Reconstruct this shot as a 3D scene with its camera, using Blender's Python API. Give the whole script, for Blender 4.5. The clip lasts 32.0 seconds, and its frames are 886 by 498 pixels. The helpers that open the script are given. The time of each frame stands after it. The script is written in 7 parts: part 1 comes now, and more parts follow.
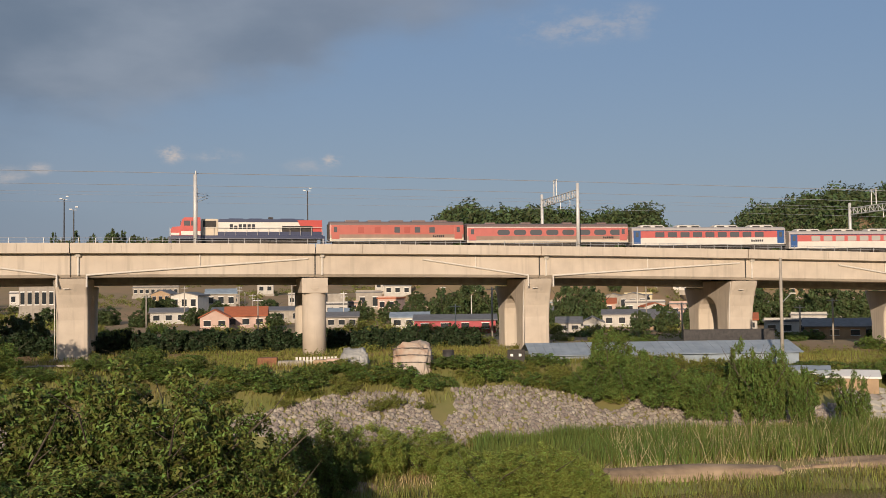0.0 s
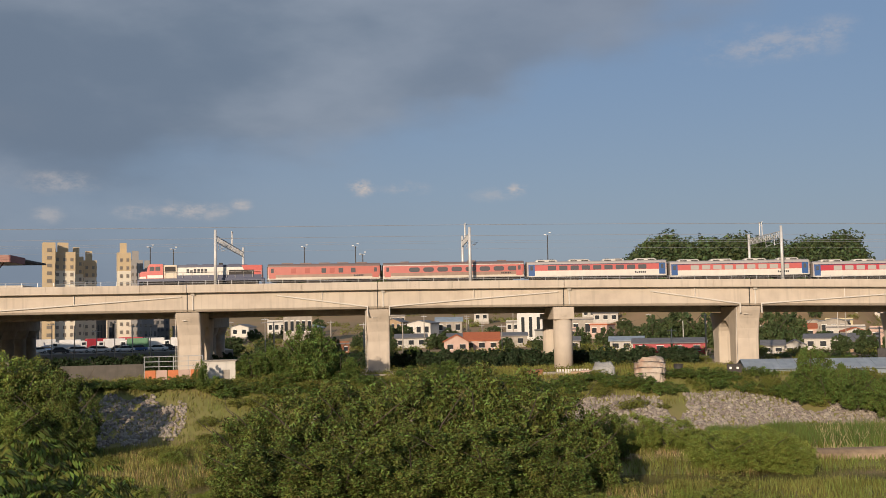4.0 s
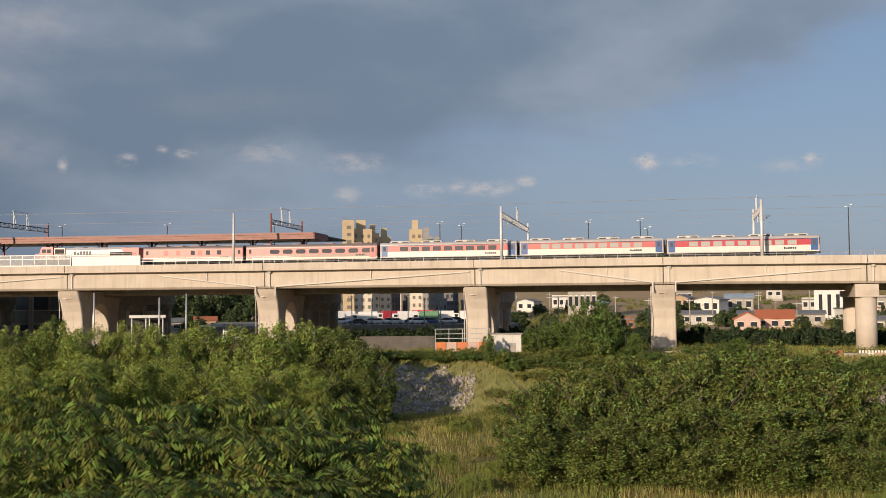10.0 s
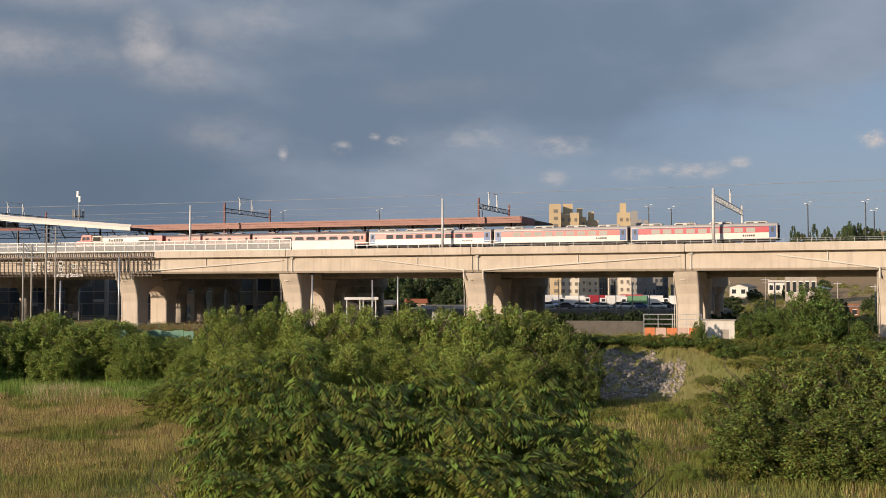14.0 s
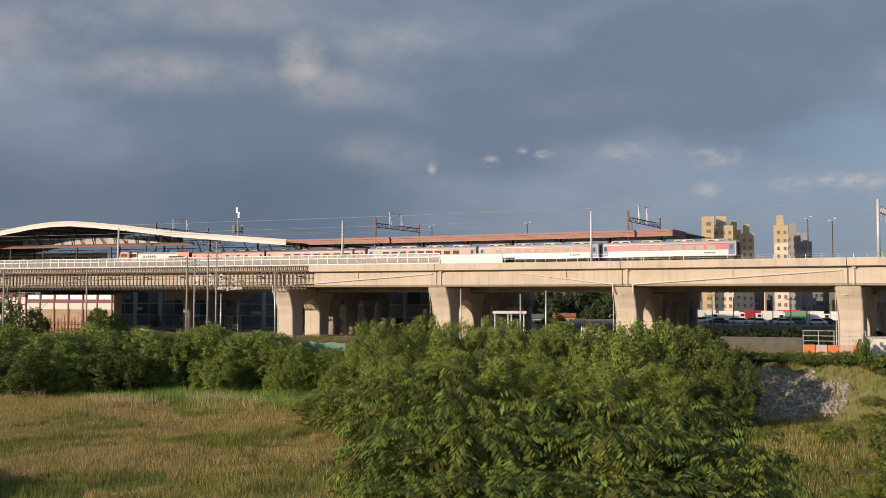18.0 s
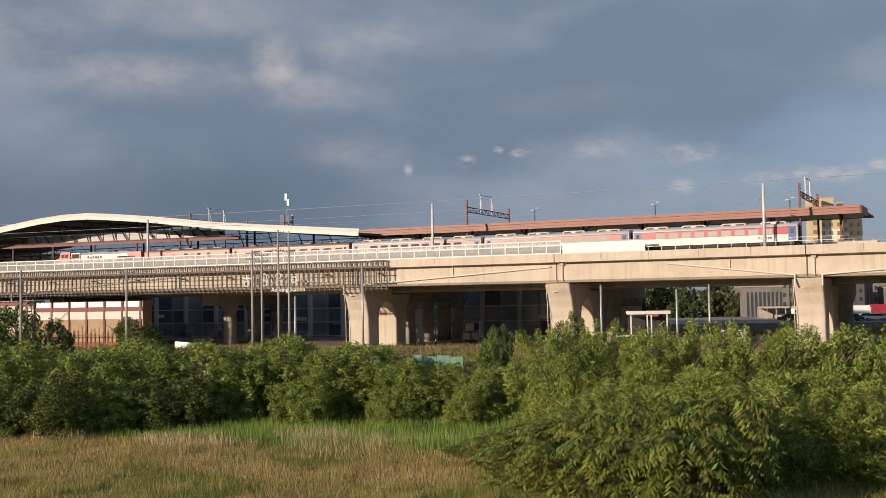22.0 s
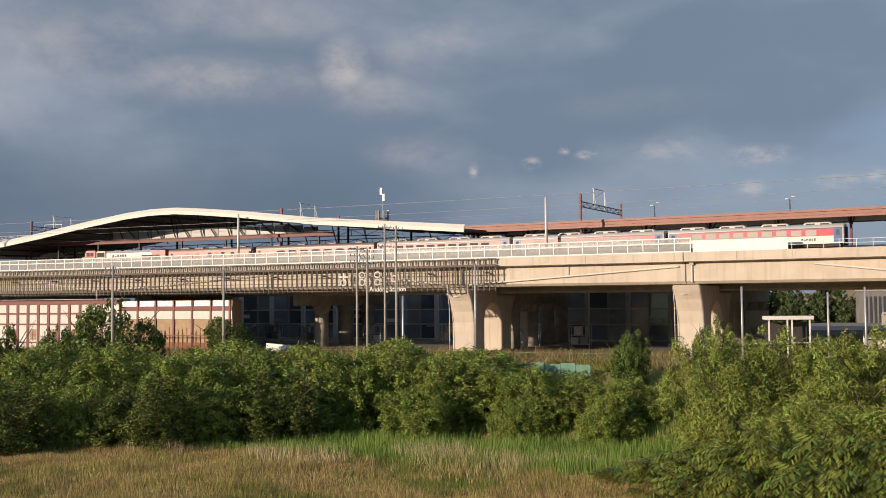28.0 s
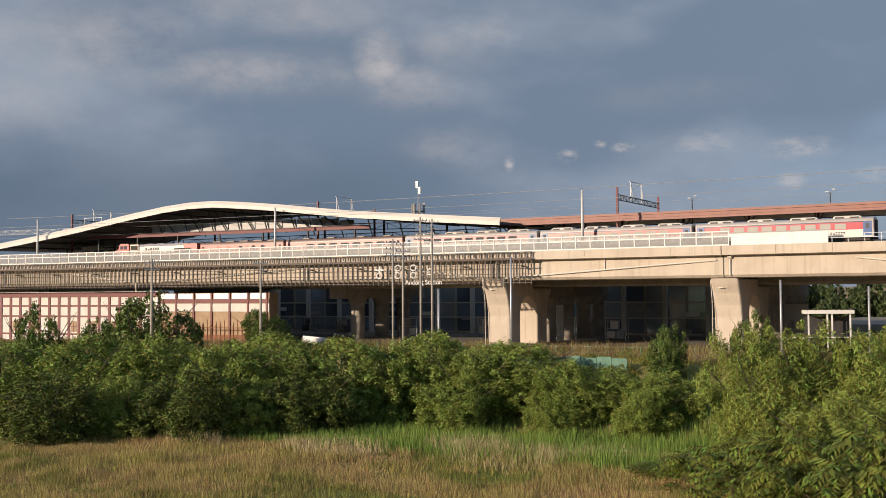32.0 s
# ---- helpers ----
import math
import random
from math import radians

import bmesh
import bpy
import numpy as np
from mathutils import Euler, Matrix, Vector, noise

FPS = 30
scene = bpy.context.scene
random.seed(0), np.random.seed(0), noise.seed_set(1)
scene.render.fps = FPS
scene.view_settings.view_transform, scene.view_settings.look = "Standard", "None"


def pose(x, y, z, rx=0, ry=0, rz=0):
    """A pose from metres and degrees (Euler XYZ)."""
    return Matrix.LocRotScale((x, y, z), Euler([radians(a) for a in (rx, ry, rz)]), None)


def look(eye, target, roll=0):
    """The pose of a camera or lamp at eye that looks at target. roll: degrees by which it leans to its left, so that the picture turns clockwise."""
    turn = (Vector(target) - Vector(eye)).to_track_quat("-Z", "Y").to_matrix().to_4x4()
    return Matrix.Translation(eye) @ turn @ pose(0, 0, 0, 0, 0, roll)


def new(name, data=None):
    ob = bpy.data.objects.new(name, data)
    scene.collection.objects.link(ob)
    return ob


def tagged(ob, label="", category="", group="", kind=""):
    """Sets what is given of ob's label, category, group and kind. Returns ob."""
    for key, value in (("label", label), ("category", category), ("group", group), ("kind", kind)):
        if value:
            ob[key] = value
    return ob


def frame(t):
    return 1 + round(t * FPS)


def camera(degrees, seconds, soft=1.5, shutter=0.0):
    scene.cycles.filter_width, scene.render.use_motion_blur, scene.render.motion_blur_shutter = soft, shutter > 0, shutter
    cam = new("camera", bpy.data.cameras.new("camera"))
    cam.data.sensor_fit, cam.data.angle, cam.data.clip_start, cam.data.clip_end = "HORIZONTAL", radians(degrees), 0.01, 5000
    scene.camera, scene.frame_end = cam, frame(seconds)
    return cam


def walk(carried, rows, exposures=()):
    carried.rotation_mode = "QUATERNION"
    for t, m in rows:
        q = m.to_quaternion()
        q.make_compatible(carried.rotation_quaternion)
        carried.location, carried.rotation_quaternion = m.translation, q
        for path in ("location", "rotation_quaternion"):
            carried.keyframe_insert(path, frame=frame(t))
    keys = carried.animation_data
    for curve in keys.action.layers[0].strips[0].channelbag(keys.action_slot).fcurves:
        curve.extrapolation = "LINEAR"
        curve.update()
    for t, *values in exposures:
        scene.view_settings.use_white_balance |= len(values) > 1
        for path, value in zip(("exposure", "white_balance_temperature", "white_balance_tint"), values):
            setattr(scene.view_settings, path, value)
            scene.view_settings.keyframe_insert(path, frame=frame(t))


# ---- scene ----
cam = camera(46.42, 32.0, soft=0.75)
ROWS = [
    (0.0, 7.44, 33.86, 15.70, -2.711, 2.073, 0.686),
    (0.5, 7.44, 33.86, 15.70, -0.837, 2.025, 0.797),
    (0.8, 7.44, 33.86, 15.70, 0.220, 2.064, 0.832),
    (0.9, 7.33, 33.36, 15.70, 0.527, 2.070, 0.842),
    (1.0, 7.11, 32.34, 15.70, 0.789, 2.069, 0.851),
    (1.1, 6.59, 29.97, 15.70, 0.984, 2.131, 0.902),
    (1.2, 5.88, 26.75, 15.70, 1.106, 2.179, 0.956),
    (1.3, 5.14, 23.37, 15.70, 1.202, 2.221, 1.009),
    (1.4, 4.39, 19.98, 15.70, 1.293, 2.260, 1.060),
    (1.5, 3.65, 16.59, 15.70, 1.395, 2.296, 1.116),
    (1.6, 2.94, 13.38, 15.70, 1.563, 2.473, 1.076),
    (1.7, 2.31, 10.50, 15.70, 1.754, 2.651, 1.037),
    (1.8, 1.75, 7.96, 15.70, 1.968, 2.828, 0.998),
    (1.9, 1.30, 5.93, 15.70, 2.217, 3.007, 0.961),
    (2.0, 0.93, 4.23, 15.70, 2.489, 3.184, 0.923),
    (2.2, 0.45, 2.03, 15.70, 2.923, 3.254, 0.892),
    (2.5, 0.00, 0.00, 15.70, 3.657, 3.367, 0.847),
    (3.0, 0.00, 0.00, 15.70, 4.454, 3.551, 0.778),
    (3.5, 0.00, 0.00, 15.70, 5.522, 3.411, 0.561),
    (4.0, 0.00, 0.00, 15.70, 7.616, 3.791, 1.082),
    (4.5, 0.00, 0.00, 15.70, 9.548, 4.393, 0.708),
    (6.5, 0.00, 0.00, 15.70, 13.128, 3.463, 0.035),
    (7.0, 0.00, 0.00, 15.70, 14.600, 3.110, -0.154),
    (7.5, 0.00, 0.00, 15.70, 16.504, 2.921, -0.109),
    (8.0, 0.00, 0.00, 15.70, 17.737, 2.625, -0.047),
    (8.5, 0.00, 0.00, 15.70, 19.294, 2.459, 0.168),
    (9.0, 0.00, 0.00, 15.70, 20.994, 2.537, 0.224),
    (9.5, 0.00, 0.00, 15.70, 22.027, 2.638, 0.223),
    (10.0, 0.00, 0.00, 15.70, 23.262, 2.637, 0.529),
    (10.5, 0.00, 0.00, 15.70, 24.991, 2.782, 0.636),
    (11.0, 0.00, 0.00, 15.70, 26.223, 2.578, 0.810),
    (11.5, 0.00, 0.00, 15.70, 28.091, 2.402, 0.991),
    (12.0, 0.00, 0.00, 15.70, 29.265, 2.456, 0.606),
    (12.5, 0.00, 0.00, 15.70, 30.165, 2.203, 0.711),
    (13.0, 0.00, 0.00, 15.70, 31.748, 2.054, 0.799),
    (13.5, 0.00, 0.00, 15.70, 33.308, 1.937, 0.460),
    (14.0, 0.00, 0.00, 15.70, 34.691, 1.810, 0.148),
    (14.5, 0.00, 0.00, 15.70, 35.694, 1.765, 0.340),
    (16.5, 0.00, 0.00, 15.70, 39.702, 2.460, -0.074),
    (17.0, 0.00, 0.00, 15.70, 40.659, 2.535, -0.166),
    (17.5, 0.00, 0.00, 15.70, 41.582, 2.584, -0.249),
    (18.0, 0.00, 0.00, 15.70, 42.881, 2.582, -0.089),
    (18.5, 0.00, 0.00, 15.70, 44.579, 2.700, -0.073),
    (19.0, -5.46, 1.73, 15.70, 44.237, 2.694, -0.047),
    (19.5, -8.46, 2.68, 15.70, 44.708, 2.588, 0.132),
    (20.0, -10.37, 3.28, 15.70, 45.670, 2.509, 0.334),
    (20.3, -11.73, 3.71, 15.70, 45.925, 2.419, 0.687),
    (20.5, -13.64, 4.31, 15.70, 45.971, 2.365, 0.920),
    (20.6, -15.83, 5.01, 15.70, 45.656, 2.393, 0.946),
    (20.7, -18.28, 5.78, 15.70, 45.306, 2.423, 0.972),
    (20.8, -21.01, 6.64, 15.70, 44.902, 2.456, 1.003),
    (20.9, -23.74, 7.51, 15.70, 44.491, 2.489, 1.032),
    (21.0, -26.47, 8.37, 15.70, 44.070, 2.522, 1.054),
    (21.1, -28.65, 9.06, 15.70, 43.696, 2.547, 1.066),
    (21.3, -31.10, 9.84, 15.70, 43.209, 2.583, 1.083),
    (21.5, -33.29, 10.53, 15.70, 42.754, 2.616, 1.100),
    (21.8, -37.65, 11.91, 15.70, 42.187, 2.599, 1.054),
    (22.0, -41.20, 13.03, 15.70, 41.709, 2.589, 1.039),
    (22.2, -45.29, 14.32, 15.70, 41.229, 2.644, 1.153),
    (22.5, -50.48, 15.96, 15.70, 40.638, 2.727, 1.269),
    (22.8, -53.48, 16.91, 15.70, 39.909, 2.697, 1.365),
    (23.0, -54.57, 17.26, 15.70, 39.579, 2.672, 1.389),
    (23.5, -54.57, 17.26, 15.70, 39.467, 2.710, 1.157),
    (24.0, -54.57, 17.26, 15.70, 40.472, 3.215, 0.858),
    (24.5, -54.57, 17.26, 15.70, 41.058, 3.014, 0.989),
    (25.0, -54.57, 17.26, 15.70, 41.570, 3.185, 1.124),
    (25.5, -54.57, 17.26, 15.70, 42.519, 3.177, 0.731),
    (27.5, -54.57, 17.26, 15.70, 44.894, 3.157, 0.452),
    (28.0, -54.57, 17.26, 15.70, 45.273, 2.733, 0.553),
    (28.5, -54.57, 17.26, 15.70, 45.901, 2.259, 0.576),
    (29.0, -54.57, 17.26, 15.70, 45.920, 2.366, 0.717),
    (29.5, -54.57, 17.26, 15.70, 45.991, 2.527, 0.612),
    (30.0, -54.57, 17.26, 15.70, 45.971, 2.696, 0.555),
    (30.5, -54.57, 17.26, 15.70, 46.131, 2.413, 0.405),
    (31.0, -54.57, 17.26, 15.70, 46.548, 2.274, 0.534),
    (31.5, -54.57, 17.26, 15.70, 46.886, 2.401, 0.414),
    (32.0, -54.57, 17.26, 15.70, 47.249, 2.371, 0.429),
]

walk(cam, [(t, pose(x, y, z, 90 + pitch, roll, yaw)) for t, x, y, z, yaw, pitch, roll in ROWS],
     [(0.0, -0.06), (7.0, -0.06), (9.5, 0.12), (14.0, 0.12), (20.0, 0.08), (23.0, 0.2), (32.0, 0.18)])

# ---- world and sun ----
SUN_AZ, SUN_EL = 167.0, 15.0      # degrees, counter-clockwise from +y; height over the horizon


def sun_way():
    a, e = radians(SUN_AZ), radians(SUN_EL)
    return Vector((-math.sin(a) * math.cos(e), math.cos(a) * math.cos(e), math.sin(e)))


sun = new("sun", bpy.data.lights.new("sun", "SUN"))
sun.data.energy, sun.data.angle, sun.data.color = 4.9, radians(0.6), (1.0, 0.80, 0.61)
sun.matrix_world = look((0, 0, 300), Vector((0, 0, 300)) - sun_way())


def make_world():
    world = bpy.data.worlds.new("sky")
    scene.world = world
    world.use_nodes = True
    nt = world.node_tree
    nt.nodes.clear()
    N = nt.nodes.new
    L = nt.links.new

    def math_node(op, a, b=None, clamp=False):
        n = N("ShaderNodeMath")
        n.operation, n.use_clamp = op, clamp
        for k, v in enumerate((a, b)):
            if v is None:
                continue
            if isinstance(v, (int, float)):
                n.inputs[k].default_value = v
            else:
                L(v, n.inputs[k])
        return n.outputs[0]

    def mix(f, a, b):
        n = N("ShaderNodeMix")
        n.data_type = "RGBA"
        for sock, v in ((n.inputs[0], f), (n.inputs[6], a), (n.inputs[7], b)):
            if isinstance(v, (int, float)):
                sock.default_value = v
            elif isinstance(v, tuple):
                sock.default_value = (*v, 1)
            else:
                L(v, sock)
        return n.outputs[2]

    def smooth(v, lo, hi):
        n = N("ShaderNodeMapRange")
        n.interpolation_type = "SMOOTHSTEP"
        n.inputs[1].default_value, n.inputs[2].default_value = lo, hi
        L(v, n.inputs[0])
        return n.outputs[0]

    def cloud_noise(scale, detail, stretch, offset=(0, 0, 0), rough=0.55):
        m = N("ShaderNodeMapping")
        m.inputs["Scale"].default_value = (1, 1, stretch)
        m.inputs["Location"].default_value = offset
        L(tc.outputs["Generated"], m.inputs[0])
        n = N("ShaderNodeTexNoise")
        n.inputs["Scale"].default_value, n.inputs["Detail"].default_value, n.inputs["Roughness"].default_value = scale, detail, rough
        L(m.outputs[0], n.inputs["Vector"])
        return n.outputs["Fac"]

    tc = N("ShaderNodeTexCoord")
    sep = N("ShaderNodeSeparateXYZ")
    L(tc.outputs["Generated"], sep.inputs[0])
    az = math_node("MULTIPLY", math_node("ARCTAN2", math_node("MULTIPLY", sep.outputs[0], -1.0), sep.outputs[1]), 57.2958)
    el = math_node("MULTIPLY", math_node("ARCSINE", sep.outputs[2]), 57.2958)
    sky = N("ShaderNodeTexSky")
    sky.sky_type, sky.sun_disc = "NISHITA", False
    sky.sun_elevation, sky.sun_rotation = radians(SUN_EL), radians(-SUN_AZ)
    sky.air_density, sky.dust_density, sky.ozone_density = 1.2, 1.6, 1.5
    clear = N("ShaderNodeVectorMath")
    clear.operation = "SCALE"
    clear.inputs["Scale"].default_value = 0.085
    L(sky.outputs[0], clear.inputs[0])
    # thin evening haze that greys the blue towards the horizon
    base = mix(0.72, clear.outputs[0], mix(smooth(el, 0.0, 16.0), (0.275, 0.355, 0.505), (0.205, 0.312, 0.520)))
    # the dark cloud deck: its lower edge falls from right to left
    wav = cloud_noise(2.6, 4, 2.4, (0.3, 0.0, 0.1))
    wav2 = cloud_noise(9.0, 5, 2.2, (0.0, 1.7, 0.0))
    low = math_node("ADD", math_node("MULTIPLY", math_node("SUBTRACT", wav, 0.5), 13.0), math_node("MULTIPLY", math_node("SUBTRACT", wav2, 0.5), 5.0))
    right = math_node("MULTIPLY_ADD", az, -0.30)
    right.node.inputs[2].default_value = 13.2
    left = math_node("MULTIPLY_ADD", az, -0.105)
    left.node.inputs[2].default_value = 10.3
    edge = math_node("MAXIMUM", right, left)
    over = math_node("ADD", math_node("SUBTRACT", el, edge), low)
    deck = smooth(over, -1.7, 2.8)
    tone = cloud_noise(3.4, 7, 2.3, (0.9, 0.2, 0.4), 0.5)
    grey = mix(smooth(tone, 0.36, 0.66), (0.174, 0.226, 0.304), (0.302, 0.352, 0.430))
    grey = mix(math_node("MULTIPLY", smooth(math_node("MULTIPLY", az, -1.0), -18.0, 8.0), 0.45), grey, (0.27, 0.31, 0.40))
    sky1 = mix(math_node("MULTIPLY", deck, 0.93), base, grey)
    # greyer air on the far left, down to the horizon
    sky1 = mix(math_node("MULTIPLY", smooth(az, 2.0, 50.0), 0.92), sky1, mix(smooth(tone, 0.38, 0.62), (0.160, 0.210, 0.288), (0.265, 0.312, 0.388)))
    # the darkest air lies low on the far left
    sky1 = mix(math_node("MULTIPLY", math_node("MULTIPLY", smooth(az, 38.0, 56.0), smooth(math_node("MULTIPLY", el, -1.0), -9.5, -5.0)), 0.75), sky1, (0.108, 0.150, 0.208))
    # bright sunlit heads: scattered low puffs and one bank on the left
    fluff = math_node("MULTIPLY", math_node("SUBTRACT", cloud_noise(30.0, 8, 2.0, (0.35, 0.15, 0.65), 0.68), 0.5), 5.5)
    soft = math_node("MULTIPLY", math_node("SUBTRACT", cloud_noise(12.0, 9, 1.7, (0.1, 0.62, 0.3), 0.66), 0.5), 2.6)

    def head(a0, e0, wa, we, ragged, strength):
        u = math_node("DIVIDE", math_node("SUBTRACT", az, a0), wa)
        v = math_node("DIVIDE", math_node("SUBTRACT", el, e0), we)
        d = math_node("ADD", math_node("MULTIPLY", u, u), math_node("MULTIPLY", v, v))
        bell = math_node("POWER", 2.718, math_node("MULTIPLY", d, -1.3))
        thick = math_node("MULTIPLY", bell, math_node("SUBTRACT", 1.0, math_node("MULTIPLY", ragged, 1.0)))
        return math_node("MULTIPLY", smooth(thick, 0.15, 1.7), strength)
    heads = 0.0
    for a0, e0, wa, we, st in ((12.0, 7.3, 0.95, 0.6, 1.5), (9.6, 7.2, 1.6, 0.5, 0.5), (3.4, 7.0, 0.8, 0.45, 1.1), (4.6, 6.7, 1.6, 0.5, 0.35), (-10.5, 14.0, 5.2, 1.1, 0.4), (-13.2, 14.4, 2.2, 0.8, 0.4),
                               (18.6, 6.3, 0.7, 0.4, 0.8), (21.4, 6.0, 2.6, 0.6, 0.75), (24.0, 5.9, 1.5, 0.5, 0.6), (28.0, 7.4, 2.4, 0.7, 0.5), (28.6, 5.7, 1.0, 0.55, 0.45),
                               (38.5, 8.1, 0.42, 0.34, 0.8), (37.2, 7.8, 0.75, 0.36, 0.8), (40.3, 7.4, 0.7, 0.42, 0.75), (43.5, 7.05, 0.36, 0.5, 0.7), (32.6, 7.9, 2.8, 0.8, 0.32)):
        h = head(a0, e0, wa, we, fluff, st)
        heads = h if heads == 0.0 else math_node("MAXIMUM", heads, h)
    for a0, e0, wa, we, st in ((50.7, 12.7, 2.0, 2.3, 0.95), (49.0, 11.4, 4.0, 1.8, 0.5), (44.8, 14.3, 3.2, 1.3, 0.55), (46.9, 13.4, 4.0, 1.8, 0.35), (58.0, 12.0, 9.0, 1.7, 0.55), (62.6, 14.2, 3.0, 1.3, 0.5),
                               (66.0, 13.0, 8.0, 3.0, 0.45), (46.6, 8.0, 3.6, 1.5, 0.42), (56.0, 15.4, 10.0, 2.0, 0.4), (71.0, 10.0, 7.0, 2.2, 0.35), (34.0, 10.5, 6.0, 1.2, 0.16)):
        heads = math_node("MAXIMUM", heads, head(a0, e0, wa, we, soft, st))
    sky1 = mix(math_node("MULTIPLY", heads, 1.0), sky1, (0.56, 0.515, 0.50))
    bg = N("ShaderNodeBackground")
    L(sky1, bg.inputs[0])
    bg.inputs[1].default_value = 0.95
    out = N("ShaderNodeOutputWorld")
    L(bg.outputs[0], out.inputs[0])


make_world()

# ---- materials ----
def material(name, base, second=None, scale=1.0, rough=0.8, metal=0.0, bump=0.0, bump_scale=None, third=None, obj_var=0.0,
             island=0.0, spec=0.5, detail=5.0, streak=0.0, trans=0.0):
    """Base colour varied at two scales by noise, with fine relief. scale: noise cells per metre."""
    m = bpy.data.materials.new(name)
    m.use_nodes = True
    nt = m.node_tree
    b = nt.nodes["Principled BSDF"]
    b.inputs["Roughness"].default_value, b.inputs["Metallic"].default_value = rough, metal
    b.inputs["Specular IOR Level"].default_value = spec
    N, L = nt.nodes.new, nt.links.new
    tc = N("ShaderNodeTexCoord")

    def noise_fac(sc, lo, hi, det=detail, zs=1.0):
        mp = N("ShaderNodeMapping")
        mp.inputs["Scale"].default_value = (1, 1, zs)
        L(tc.outputs["Object"], mp.inputs[0])
        n = N("ShaderNodeTexNoise")
        n.inputs["Scale"].default_value, n.inputs["Detail"].default_value = sc, det
        L(mp.outputs[0], n.inputs["Vector"])
        r = N("ShaderNodeMapRange")
        r.inputs[1].default_value, r.inputs[2].default_value = lo, hi
        L(n.outputs["Fac"], r.inputs[0])
        return r.outputs[0]

    def mix(f, a, c):
        n = N("ShaderNodeMix")
        n.data_type = "RGBA"
        for sock, v in ((n.inputs[0], f), (n.inputs[6], a), (n.inputs[7], c)):
            if isinstance(v, (int, float)):
                sock.default_value = v
            elif isinstance(v, tuple):
                sock.default_value = (*v, 1)
            else:
                L(v, sock)
        return n.outputs[2]

    col = base
    if second:
        col = mix(noise_fac(scale, 0.32, 0.68), col, second)
    if third:
        col = mix(noise_fac(scale * 0.17, 0.45, 0.75, 4.0), col, third)
    if streak:
        col = mix(noise_fac(scale * 3, 0.52, 0.85, 4.0, 0.06), col, tuple(c * (1 - streak) for c in base))
    if obj_var or island:
        hsv = N("ShaderNodeHueSaturation")
        src = N("ShaderNodeObjectInfo").outputs["Random"] if obj_var else N("ShaderNodeNewGeometry").outputs["Random Per Island"]
        k = obj_var or island
        r = N("ShaderNodeMapRange")
        r.inputs[3].default_value, r.inputs[4].default_value = 1 - k, 1 + k
        L(src, r.inputs[0])
        L(r.outputs[0], hsv.inputs["Value"])
        r2 = N("ShaderNodeMapRange")
        r2.inputs[3].default_value, r2.inputs[4].default_value = 0.5 - 0.08 * k, 0.5 + 0.08 * k
        L(src, r2.inputs[0])
        L(r2.outputs[0], hsv.inputs["Hue"])
        if isinstance(col, tuple):
            hsv.inputs["Color"].default_value = (*col, 1)
        else:
            L(col, hsv.inputs["Color"])
        col = hsv.outputs[0]
    if isinstance(col, tuple):
        b.inputs["Base Color"].default_value = (*col, 1)
    else:
        L(col, b.inputs["Base Color"])
    if bump:
        n = N("ShaderNodeTexNoise")
        n.inputs["Scale"].default_value, n.inputs["Detail"].default_value = bump_scale or scale * 6, 4
        L(tc.outputs["Object"], n.inputs["Vector"])
        bp = N("ShaderNodeBump")
        bp.inputs["Strength"].default_value, bp.inputs["Distance"].default_value = bump, 0.05
        L(n.outputs["Fac"], bp.inputs["Height"])
        L(bp.outputs[0], b.inputs["Normal"])
    if trans:
        t = N("ShaderNodeBsdfTranslucent")
        if isinstance(col, tuple):
            t.inputs[0].default_value = (*col, 1)
        else:
            L(col, t.inputs[0])
        ms = N("ShaderNodeMixShader")
        ms.inputs[0].default_value = trans
        L(b.outputs[0], ms.inputs[1])
        L(t.outputs[0], ms.inputs[2])
        L(ms.outputs[0], nt.nodes["Material Output"].inputs[0])
    return m


def glass_material(name, tint, rough=0.08):
    m = bpy.data.materials.new(name)
    m.use_nodes = True
    b = m.node_tree.nodes["Principled BSDF"]
    b.inputs["Base Color"].default_value = (*tint, 1)
    b.inputs["Roughness"].default_value = rough
    b.inputs["Specular IOR Level"].default_value = 0.8
    return m


CONCRETE = material("concrete", (0.58, 0.50, 0.405), (0.485, 0.415, 0.335), 0.55, 0.9, bump=0.3, bump_scale=5, third=(0.61, 0.54, 0.445), streak=0.34)
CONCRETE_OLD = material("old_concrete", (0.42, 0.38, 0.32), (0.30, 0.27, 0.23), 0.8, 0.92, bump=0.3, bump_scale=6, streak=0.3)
PIPE = material("pipe_paint", (0.68, 0.64, 0.57), (0.60, 0.56, 0.49), 2.0, 0.6)
STEEL = material("galvanised_steel", (0.52, 0.53, 0.54), (0.42, 0.43, 0.44), 3.0, 0.45, 0.55)
PALE_STEEL = material("pale_galvanised_steel", (0.66, 0.65, 0.62), (0.56, 0.55, 0.53), 2.0, 0.5, 0.2)
DARK_STEEL = material("dark_steel", (0.045, 0.042, 0.042), (0.075, 0.07, 0.065), 3.0, 0.6, 0.3)
MAROON = material("maroon_paint", (0.17, 0.035, 0.035), (0.13, 0.03, 0.03), 1.5, 0.55)
BRICK_RED = material("canopy_fascia_paint", (0.33, 0.155, 0.12), (0.28, 0.13, 0.10), 1.0, 0.55)
WHITE = material("white_paint", (0.78, 0.77, 0.74), (0.70, 0.69, 0.66), 1.0, 0.5)
OFFWHITE = material("weathered_white_panel", (0.66, 0.63, 0.57), (0.56, 0.53, 0.47), 0.6, 0.6, streak=0.2)
